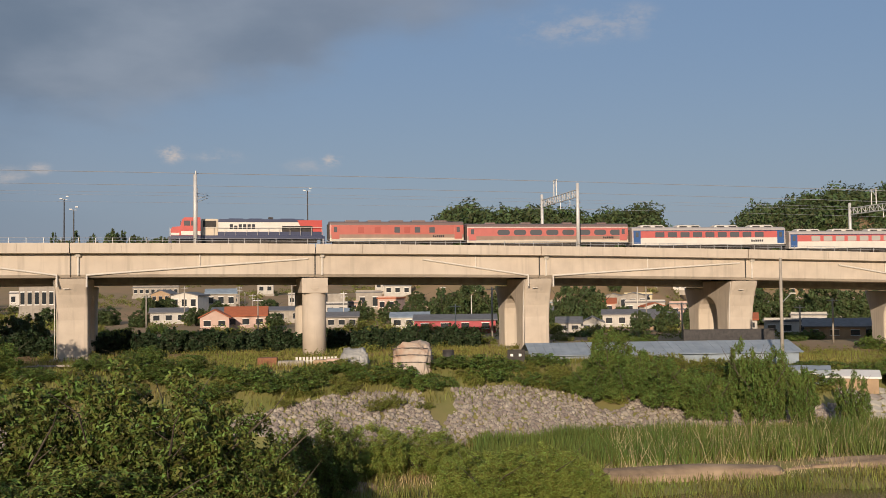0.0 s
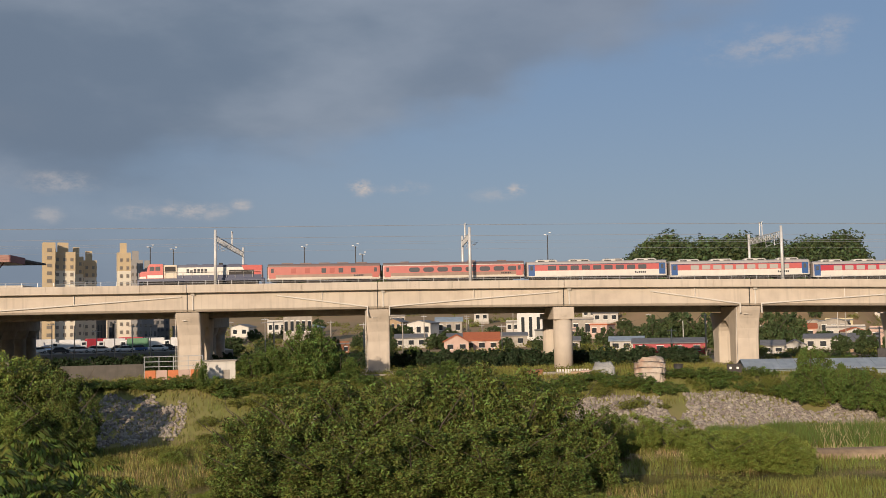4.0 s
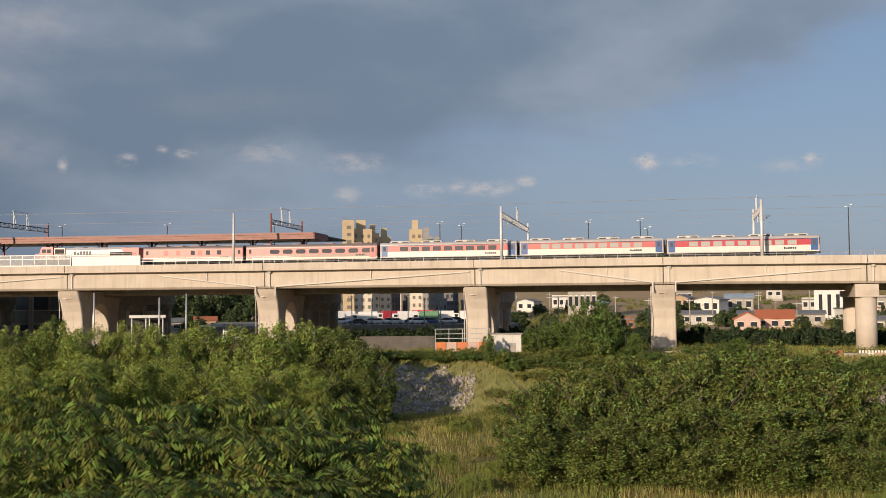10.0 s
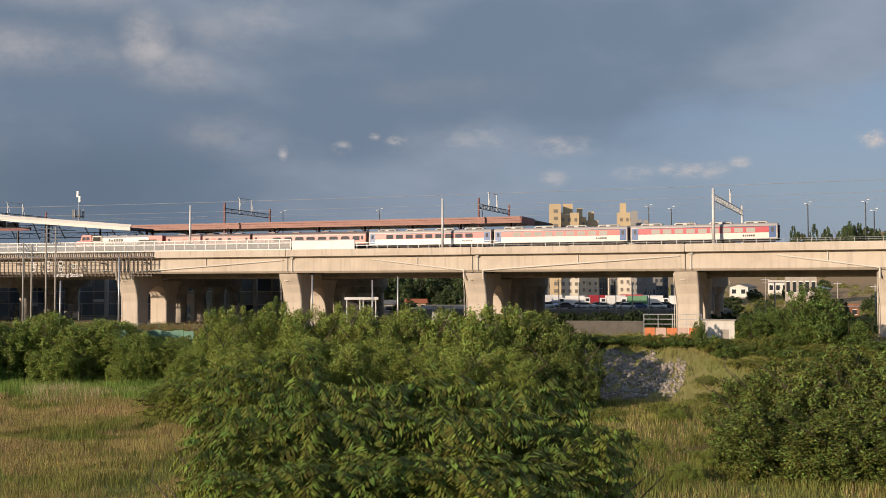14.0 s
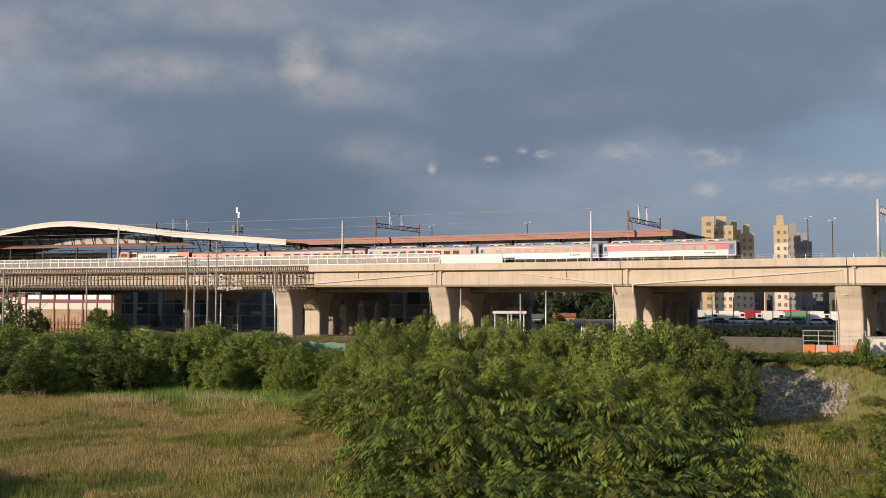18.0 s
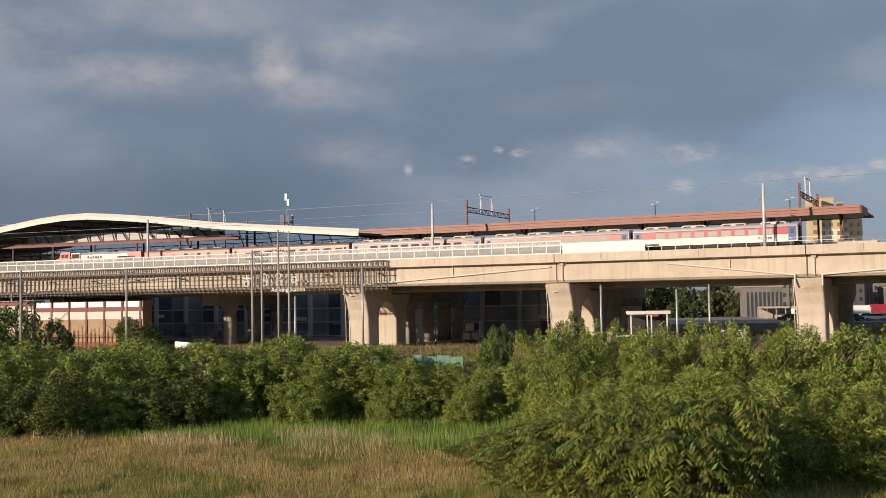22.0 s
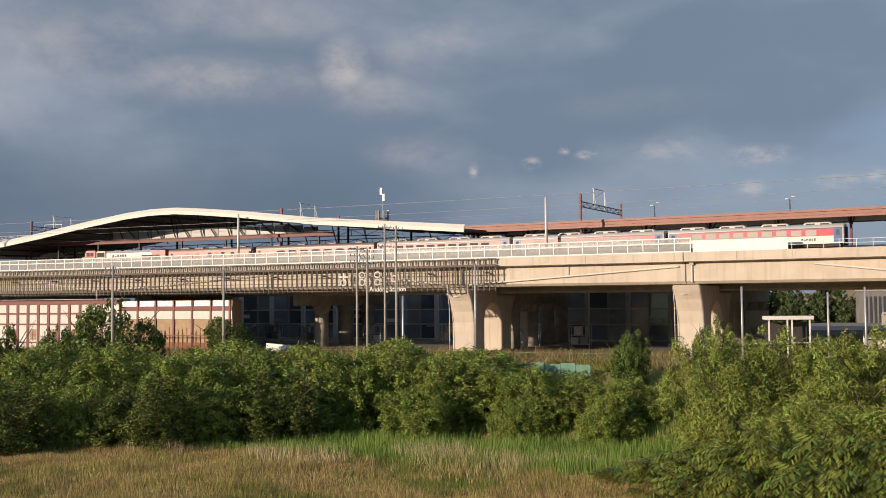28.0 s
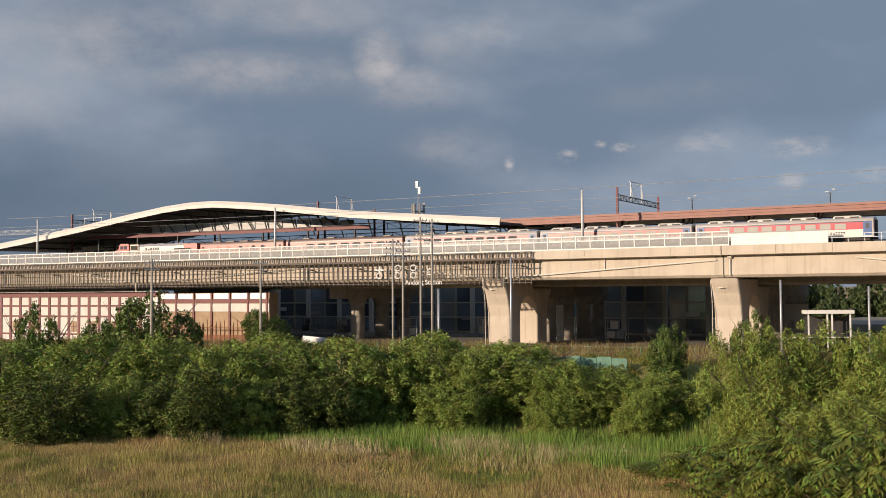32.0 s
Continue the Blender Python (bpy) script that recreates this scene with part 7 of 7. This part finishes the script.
for az, r, w, h, mat, rows, cols, tall in ((28.4, 305, 5.5, 9.4, BLOCK_GREY, 3, 4, False), (27.3, 303, 5.0, 7.8, TOWER_GREY, 2, 5, False), (26.1, 306, 5, 9.8, BLOCK_GREY, 1, 6, True), (24.7, 303, 5.5, 8.8, BLOCK_GREY, 3, 4, False), (23.5, 306, 5, 8.0, TOWER_GREY, 2, 4, False)):
    city_block(az, r, w, h, mat, rows, cols, tall)
for az, r, w, d, h, mat, label in ((26.6, 278, 22, 5, 2.4, WHITE, "long white market stall roof"), (24.4, 282, 6, 5, 3.0, RED_SHEET, "red canopy over stalls"), (30.2, 276, 12, 5, 2.8, CONCRETE_OLD, "low grey concrete store shed")):
    solid("market_shed", boxes((-w / 2, w / 2, 0, d, h - 0.4, h), *[(-w / 2 + w * k / 6 - 0.1, -w / 2 + w * k / 6 + 0.1, 0.1, 0.3, -0.5, h - 0.4) for k in range(7)], (-w / 2, w / 2, d - 0.2, d, -0.5, h - 0.4)), mat, facing(az, r, -8, 9.1), label, "shed", "sheds of the car park")

# poles
def make_pole(az, r, z0, z1, arms=1, lamp=False, mat=None, rad=0.17):
    t = thing("street_lamp" if lamp else "utility_pole", facing(az, r, 0, z0), "tall concrete pole with a street lamp" if lamp else "grey concrete utility pole with crossarms", "pole", "street lamps" if lamp else "utility poles")
    h = z1 - z0
    part("pole", tube(bmesh.new(), (0, 0, -0.5), (0, 0, h), rad, rad * 0.72, n=8), mat or CONCRETE_OLD, t, smooth=True)
    for k in range(arms):
        z = h - 0.5 - 0.8 * k
        arm = part("crossarm", boxes((-0.9, 0.9, -0.12, -0.02, z, z + 0.1)), STEEL, t)
        for x in (-0.8, -0.3, 0.3, 0.8):
            part("insulator", tube(bmesh.new(), (x, -0.07, z + 0.1), (x, -0.07, z + 0.3), 0.05, n=6), DARK_STEEL, arm)
    if lamp:
        part("lamp_arm", tube(bmesh.new(), (0, 0, h * 0.62), (1.0, -0.2, h * 0.7), 0.05, n=6), STEEL, t)
        part("lamp_head", boxes((0.9, 1.6, -0.35, -0.05, h * 0.7, h * 0.7 + 0.14), bevel=0.03), OFFWHITE, t)
    return t


make_pole(-18.97, 158, 4.8, 18.5, 0, True, rad=0.22)
for az, r, z0, z1, arms in ((-20.32, 230, 6.2, 11.6, 2), (-21.62, 220, 6.0, 13.0, 1), (-15.2, 230, 6.2, 12.2, 2), (-6.59, 205, 6.6, 15.5, 1), (3.75, 330, 8.0, 17.4, 1), (8.67, 300, 8.0, 16.5, 1), (9.86, 250, 7.5, 14.7, 1),
                            (6.3, 330, 9.0, 16.4, 2), (12.0, 210, 7.0, 15.0, 1), (16.9, 205, 7.0, 15.4, 0), (13.8, 260, 8, 15.5, 1)):
    make_pole(az, r, z0, z1, arms)
for az, z1, arms in ((65.9, 19.9, 2), (61.9, 19.8, 2), (56.8, 22.4, 3), (56.4, 22.1, 3), (55.7, 25.2, 4), (55.25, 25.0, 4), (52.1, 20.1, 0), (41.9, 16.8, 0), (38.6, 16.0, 0), (37.2, 16.6, 0), (55.0, 16.0, 0)):
    make_pole(az, 185 if az > 50 else 178, 6.8, z1, arms, mat=STEEL if arms == 0 else None)
for k, az in enumerate((31.5, 30.4, 29.2, 28.3, 27.2, 26.1, 25.2, 24.3, 23.4)):
    make_pole(az, 226 + 5 * (k % 4), 6.9, 16.2 - (k % 3) * 0.8, k % 2, rad=0.12)


rp = random.Random(52)
for k in range(22):
    make_pole(rp.uniform(-24, 21), rp.uniform(215, 380), 6.8, rp.uniform(12.5, 16.5), k % 3, rad=0.12, mat=OFFWHITE if k % 2 else None)


def floodlight(az, r, z0, z1):
    t = thing("floodlight_mast", facing(az, r, 0, z0), "slim track-side floodlight mast with white lamp heads", "light mast", "floodlight masts")
    part("mast", tube(bmesh.new(), (0, 0, 0), (0, 0, z1 - z0), 0.11, 0.08, n=8), DARK_STEEL, t)
    part("lamp_arm", boxes((-0.45, 0.45, -0.04, 0.04, z1 - z0 - 0.08, z1 - z0)), STEEL, t)
    for x, dz in ((-0.75, 0.0), (0.15, 0.35)):
        part("lamp_head", boxes((x + 0.1, x + 0.5, -0.25, 0.1, z1 - z0 + dz - 0.04, z1 - z0 + dz + 0.13), bevel=0.03), WHITE, t)


for az, z1 in ((12.4, 29.6), (12.0, 28.0), (1.75, 31.0), (15.2, 29.5), (22.2, 29.2), (23.4, 29.6), (32.5, 29.5), (38.2, 29.8), (43.5, 29.6)):
    floodlight(az, 172 + 25 + max(0, az - 30) * 0.9, 20.67, z1)


# parked lorries and cars under the deck
def vehicle(az, r, kind, colour, turn=0.0, z=None):
    label = {"truck": "parked box lorry under the viaduct", "car": "parked car under the viaduct"}[kind]
    t = thing("lorry" if kind == "truck" else "car", facing(az, r, turn, z), colour[1] + " " + label, "lorry" if kind == "truck" else "car", "parked vehicles")
    if kind == "truck":
        part("cargo_box", boxes((-1.6, 3.2, -1.1, 1.1, 0.9, 3.0), bevel=0.05), colour[0], t)
        cab = part("cab", boxes((-3.2, -1.7, -1.05, 1.05, 0.6, 2.4), bevel=0.12), WHITE, t)
        part("cab_window", boxes((-2.9, -2.0, -1.07, -1.05, 1.5, 2.15)), HOUSE_WIN, cab)
        xs, rr = (-2.4, 1.2, 2.3), 0.45
    else:
        part("car_body", boxes((-2.2, 2.2, -0.85, 0.85, 0.35, 0.95), bevel=0.12), colour[0], t)
        cab = part("cabin", prism(bmesh.new(), [(-1.5, 0.95), (-0.9, 1.45), (0.9, 1.45), (1.7, 0.95)], -0.75, 0.75, "y"), HOUSE_WIN, t)
        part("car_roof", boxes((-0.85, 0.85, -0.74, 0.74, 1.44, 1.5), bevel=0.02), colour[0], t)
        xs, rr = (-1.35, 1.4), 0.33
    for x in xs:
        for y in (-0.9, 0.9):
            w = part("wheel", tube(bmesh.new(), (x, y - 0.1, rr), (x, y + 0.1, rr), rr, n=14), UNDER, t)
            part("hub", tube(bmesh.new(), (x, y - 0.11, rr), (x, y + 0.11, rr), rr * 0.5, n=10), STEEL, w)
    return t


CW, CR, CG, CK, CB = (WHITE, "white"), (RED_SHEET, "red"), (material("green_tarp", (0.10, 0.24, 0.13), (0.08, 0.2, 0.1), 1.0, 0.6), "green"), (DARK_STEEL, "dark"), (BLUE_END, "blue")
solid("car_park_terrace", boxes((-48, 30, 0, 52, 5.5, 9.1), bevel=0.1), PAVED, facing(26.0, 247, 0, 0.0), "raised concrete car park terrace behind the viaduct", "terrace", kind="structure")
for az, r, kind, col in ((27.6, 262, "truck", CW), (26.3, 272, "truck", CR), (25.4, 264, "truck", CW), (26.9, 254, "car", CW), (25.9, 252, "car", CW), (25.0, 256, "car", CK), (24.2, 260, "truck", CG), (23.4, 264, "truck", CW),
                         (28.6, 268, "car", CB), (24.7, 251, "car", CW), (29.4, 272, "truck", CW), (22.6, 258, "car", CK), (28.0, 251, "car", CK), (27.2, 257, "car", CW), (26.2, 258, "car", CW), (29.0, 258, "car", CW), (23.0, 252, "car", CW),
                         (25.6, 270, "car", CW), (30.0, 262, "car", CW), (22.0, 262, "truck", CW), (28.8, 278, "truck", CW), (24.0, 254, "car", CB), (30.6, 256, "car", CK), (27.4, 270, "car", CW), (21.4, 256, "car", CW)):
    vehicle(az, r, kind, col, -14 + (r % 7) * 5, 9.1)
for az, r, kind, col in ((6.6, 345, "car", CW), (5.9, 347, "car", CK), (5.3, 346, "car", CW), (38.3, 215, "car", CW), (41.0, 220, "car", CK), (9.0, 320, "car", CW), (7.3, 344, "car", CW), (4.6, 346, "car", CB)):
    vehicle(az, r, kind, col, -14 + (r % 7) * 3)


# ---- trees of the town and the wooded hills ----
HEDGE_K = Kind("hedge_tree", "dense dark evergreen hedge tree behind the piers", "tree", "dark hedge trees", HEDGE, 5, 4, 4200, 0.38, 0.7, 0.1, (41, 42), trunk=0.1, stems=2, lobes=16)
for k in range(46):
    q = via(44.0 - 108.0 * k / 45, 13.4 + 0.5 * (k % 3))
    HEDGE_K.put(q.x, q.y, 5.2, 3.4 + 0.4 * math.sin(k * 2.3) - 0.3 * (k % 2), z=ground_height(q.x, q.y) - 0.1)
TOWN_TREE = Kind("town_tree", "dark leafy tree among the houses", "tree", "town trees", WOOD_LEAF, 9, 9, 7500, 0.52, 0.7, 0.1, (51, 52), trunk=0.2, stems=2, lobes=20)
for az, r, top, w in ((-3.9, 296, 15.5, 9), (-5.2, 300, 17.0, 10), (-6.4, 298, 15.8, 9), (-10.0, 308, 16.5, 9), (-11.2, 312, 16.0, 9), (-18.6, 300, 15.6, 10), (-20.2, 302, 16.6, 11), (-21.8, 296, 16.2, 11), (-23.4, 300, 16.5, 11),
                      (-17.2, 310, 15.2, 9), (-1.5, 288, 12.4, 8), (-2.7, 284, 13.0, 8), (0.2, 292, 12.5, 7), (4.8, 320, 13, 7), (7.2, 330, 12.5, 8), (9.8, 340, 13.5, 8), (12.2, 300, 12, 7), (14.6, 290, 12, 7), (17.4, 260, 11.5, 6), (19.2, 270, 12, 7), (13.7, 200, 12.5, 5), (14.6, 206, 12.0, 5), (-14.6, 262, 11.0, 6), (-9.0, 262, 10.5, 5), (-16.0, 262, 11.0, 6), (-13.4, 258, 10.2, 5),
                      (34.6, 300, 14.8, 9), (36.8, 330, 15.6, 11), (39.4, 300, 15.2, 9), (32.0, 340, 15.0, 10), (41.0, 320, 15.4, 10), (8.0, 288, 11.5, 7), (10.6, 286, 11.0, 6), (4.2, 268, 10.4, 5), (2.3, 266, 10.6, 5),
                      (8.9, 520, 39.5, 9), (11.4, 520, 38.0, 10), (7.4, 540, 42.5, 6), (13.0, 530, 38.0, 10), (5.6, 540, 40.5, 5), (10.2, 540, 39, 9), (14.4, 520, 37.5, 8), (6.5, 530, 38, 7), (12.2, 560, 40, 8)):
    TOWN_TREE.at(az, r, top, w)
for az, r, top, w in ((44.5, 322, 21.6, 14), (43.0, 334, 22.0, 15), (41.6, 326, 20.6, 14), (40.2, 340, 22.4, 15), (38.8, 330, 20.0, 13), (37.4, 344, 21.8, 15), (36.0, 336, 20.4, 13), (34.6, 350, 21.6, 14), (33.4, 338, 19.4, 12),
                      (32.2, 330, 18.6, 11), (31.0, 326, 17.6, 10), (47.5, 334, 22.0, 14), (49.0, 340, 22.0, 14), (46.0, 328, 21.8, 14), (42.2, 290, 11.6, 8), (39.4, 296, 11.4, 7), (36.8, 288, 11.2, 8), (34.0, 300, 11.6, 7),
                      (30.0, 298, 11.4, 6), (27.6, 306, 11.0, 5), (25.6, 302, 10.8, 5), (23.0, 310, 11.0, 6), (21.8, 312, 11.5, 6)):
    TOWN_TREE.at(az, r, top, w)
rf = random.Random(3)
for k in range(22):
    TOWN_TREE.at(4.5 + 11.5 * k / 21 + rf.uniform(-0.2, 0.2), rf.uniform(500, 560), rf.uniform(38.5, 43.5), rf.uniform(6, 11))
rt = random.Random(12)
for k in range(46):
    az, r = rt.uniform(-25, 19), rt.uniform(268, 400)
    if -0.5 < az < 8.5:
        continue
    q = polar(az, r)
    TOWN_TREE.put(q.x, q.y, rt.uniform(4, 7.5), rt.uniform(3.0, 6.2))


def wooded_hills():
    rs = np.random.RandomState(77)
    lobes = []
    for k in range(1300):
        az, r = rs.uniform(-27, 0.5), rs.uniform(335, 560)
        x, y = -math.sin(math.radians(az)) * r, math.cos(math.radians(az)) * r
        z = ground_height(x, y)
        if z < 17:
            continue
        w = rs.uniform(2.6, 5.4)
        lobes.append((x, y, z + w * rs.uniform(0.6, 1.2), w, w, w * rs.uniform(0.8, 1.4)))
    v, f = leaf_cloud(5, lobes, 110000, 1.5, 0.7, 0.1, 0.9)
    ob = new("wooded_hill_trees", raw_mesh("wooded_hill_trees", v, f, WOOD_LEAF))
    return tagged(ob, "dense broadleaf wood covering the low hills", "woods", kind="stuff")


wooded_hills()


def hill_scrub():
    rs = np.random.RandomState(31)
    lobes = []
    for k in range(2600):
        az, r = rs.uniform(-26, 42), rs.uniform(215, 520)
        x, y = -math.sin(math.radians(az)) * r, math.cos(math.radians(az)) * r
        if hash_noise(np.array([x / 22]), np.array([y / 22]), 6)[0] < 0.5 or offset_of(x, y) < 46:
            continue
        w = rs.uniform(0.7, 2.4)
        lobes.append((x, y, ground_height(x, y) + w * 0.3, w, w, w * 0.6))
    v, f = leaf_cloud(6, lobes, 90000, 0.5, 0.6, 0.1, 0.7)
    ob = new("hillside_scrub", raw_mesh("hillside_scrub", v, f, SCRUB))
    return tagged(ob, "low green scrub scattered over the dry hillside", "scrub", kind="stuff")


hill_scrub()


# ---- stones ----
def stone_field(name, seed, n, s0, s1, o0, o1, size, keep, label):
    rs = np.random.RandomState(seed)
    ico = bmesh.new()
    bmesh.ops.create_icosphere(ico, subdivisions=1, radius=1.0)
    bv = np.array([v.co[:] for v in ico.verts])
    bf = np.array([[v.index for v in f.verts] for f in ico.faces])
    ico.free()
    s, o = rs.uniform(s0, s1, n), rs.uniform(o0, o1, n)
    th, r = TH0 + BEND * s, 1 / BEND + o
    x, y = CX - np.sin(th) * r, CY + np.cos(th) * r
    m = keep(x, y, s, o)
    x, y = x[m], y[m]
    n = len(x)
    z = height(x, y)
    sc = size * rs.uniform(0.5, 1.3, (n, 1, 1)) * rs.uniform(0.7, 1.2, (n, 1, 3))
    jit = 1 + rs.uniform(-0.22, 0.22, (n, len(bv), 1))
    v = bv[None] * jit * sc + np.stack([x, y, z + 0.02], -1)[:, None]
    f = (bf[None] + (np.arange(n) * len(bv))[:, None, None]).reshape(-1, 3)
    ob = new(name, raw_mesh(name, v.reshape(-1, 3), f, STONE))
    return tagged(ob, label, "stones", kind="stuff")


stone_field("riprap", 9, 16000, -118, -2, -36.5, -26.0, 0.25, lambda x, y, s, o: (o < -28.2 + 3.2 * np.sin(s * 0.09)) & (hash_noise(x / 6, y / 6, 21) > 0.22), "grey broken riprap stones on the bank slope")
stone_field("riprap_heap", 10, 4200, 12, 40, -37, -23.5, 0.25, lambda x, y, s, o: np.hypot((s - 25.0) / 10.5, (o + 29.5) / 5.4) < 1 + 0.15 * np.sin(s * 1.3), "grey riprap patch on the bank slope")


def stone_wall():
    t = thing("stone_bank_wall", pose(0, 0, 0), "pale fieldstone facing on the bank slope", "stone wall", kind="structure")
    rs = random.Random(4)
    for i in range(7):
        for k in range(20):
            s = -125 + 1.35 * k + (0.65 if i % 2 else 0) + rs.uniform(-0.15, 0.15)
            o = -35.6 + 1.35 * i + rs.uniform(-0.12, 0.12)
            p = via(s, o)
            z = ground_height(p.x, p.y)
            bm = bmesh.new()
            n = rs.randint(6, 8)
            ring = [(0.74 * math.cos(2 * math.pi * j / n + 0.2) * rs.uniform(0.8, 1.1), 0.74 * math.sin(2 * math.pi * j / n + 0.2) * rs.uniform(0.8, 1.1)) for j in range(n)]
            lo = [(a, b, -0.3) for a, b in ring]
            mid = [(a, b, 0.12) for a, b in ring]
            hi = [(a * 0.72, b * 0.72, 0.24) for a, b in ring]
            loft(bm, [lo, mid, hi])
            part("stone", bm, STONE_PALE, t, at=Matrix.Translation((p.x, p.y, z)) @ Matrix.Rotation(heading(s), 4, "Z") @ Matrix.Rotation(radians(25), 4, "X"))
    return t


stone_wall()


# ---- stream, earth mound, fences on the bank ----
WATER = bpy.data.materials.new("shallow_water")
WATER.use_nodes = True
_b = WATER.node_tree.nodes["Principled BSDF"]
_b.inputs["Base Color"].default_value = (0.11, 0.085, 0.045, 1)
_b.inputs["Roughness"].default_value = 0.12
tagged(solid("stream", loft(bmesh.new(), [[via(s, -76, WATER_Z), via(s, -56, WATER_Z)] for s in range(-170, 40, 10)], closed=False), WATER, pose(0, 0, 0), "shallow brownish stream", "water", kind="structure"))
SANDY = material("sand_bar", (0.30, 0.215, 0.135), (0.21, 0.15, 0.095), 1.6, 0.95, bump=0.5, third=(0.42, 0.31, 0.2))
for s, o, w, d in ((-64, -55.5, 24, 3.0), (-92, -55.2, 30, 3.0), (-36, -55.5, 9, 2.4), (-118, -55.5, 26, 3.0)):
    solid("mud_bank", lumpy(w, d, 1.45, int(-s)), SANDY, vm(s, o, -0.75), "bare pinkish mud bank by the stream", "mud bank", "mud banks", smooth=True)
solid("earth_mound", lumpy(6.5, 4.5, 1.5, 8, power=1.15, folds=0.06), SANDY, facing(58.3, 174.9), "low heap of bare brown earth", "mound", smooth=True)
solid("concrete_ramp", prism(bmesh.new(), [(-3.2, -1), (-3.2, 0.6), (1.2, 3.4), (2.2, 3.4), (2.2, -1)], 0, 3, "y"), CONCRETE_OLD, facing(61.6, 186), "weathered concrete culvert wing wall on the bank", "culvert wall", kind="structure")
NET = material("green_net", (0.13, 0.25, 0.18), (0.10, 0.20, 0.145), 1.5, 0.8)
t_net = thing("green_net_fence", vm(104, -24, 7.0), "green debris netting along the bank top", "netting")
for k in range(9):
    part("net_panel", boxes((-8.6 + 1.9 * k, -6.75 + 1.9 * k, 0, 0.06, -1.0, 0.75 + 0.15 * (k % 2))), NET, t_net)
GREEN_POST = mesh_of("fence_post", boxes((-0.03, 0.03, -0.03, 0.03, -0.02, 0.64)), NET)
t_mesh = thing("mesh_fence", pose(0, 0, 0), "low wire fence along the bank road", "fence", kind="structure")
for k in range(64):
    part("fence_post", GREEN_POST, None, t_mesh, at=vm(60 + 2.4 * k, -11, 7.0) @ Matrix.Diagonal((1, 1, 2.2, 1)))
for z in (7.5, 8.3):
    part("fence_wire", sweep(bmesh.new(), 212, 60, [(-11.02, z), (-11.02, z + 0.03), (-10.98, z + 0.03), (-10.98, z)]), NET, t_mesh)

motions()
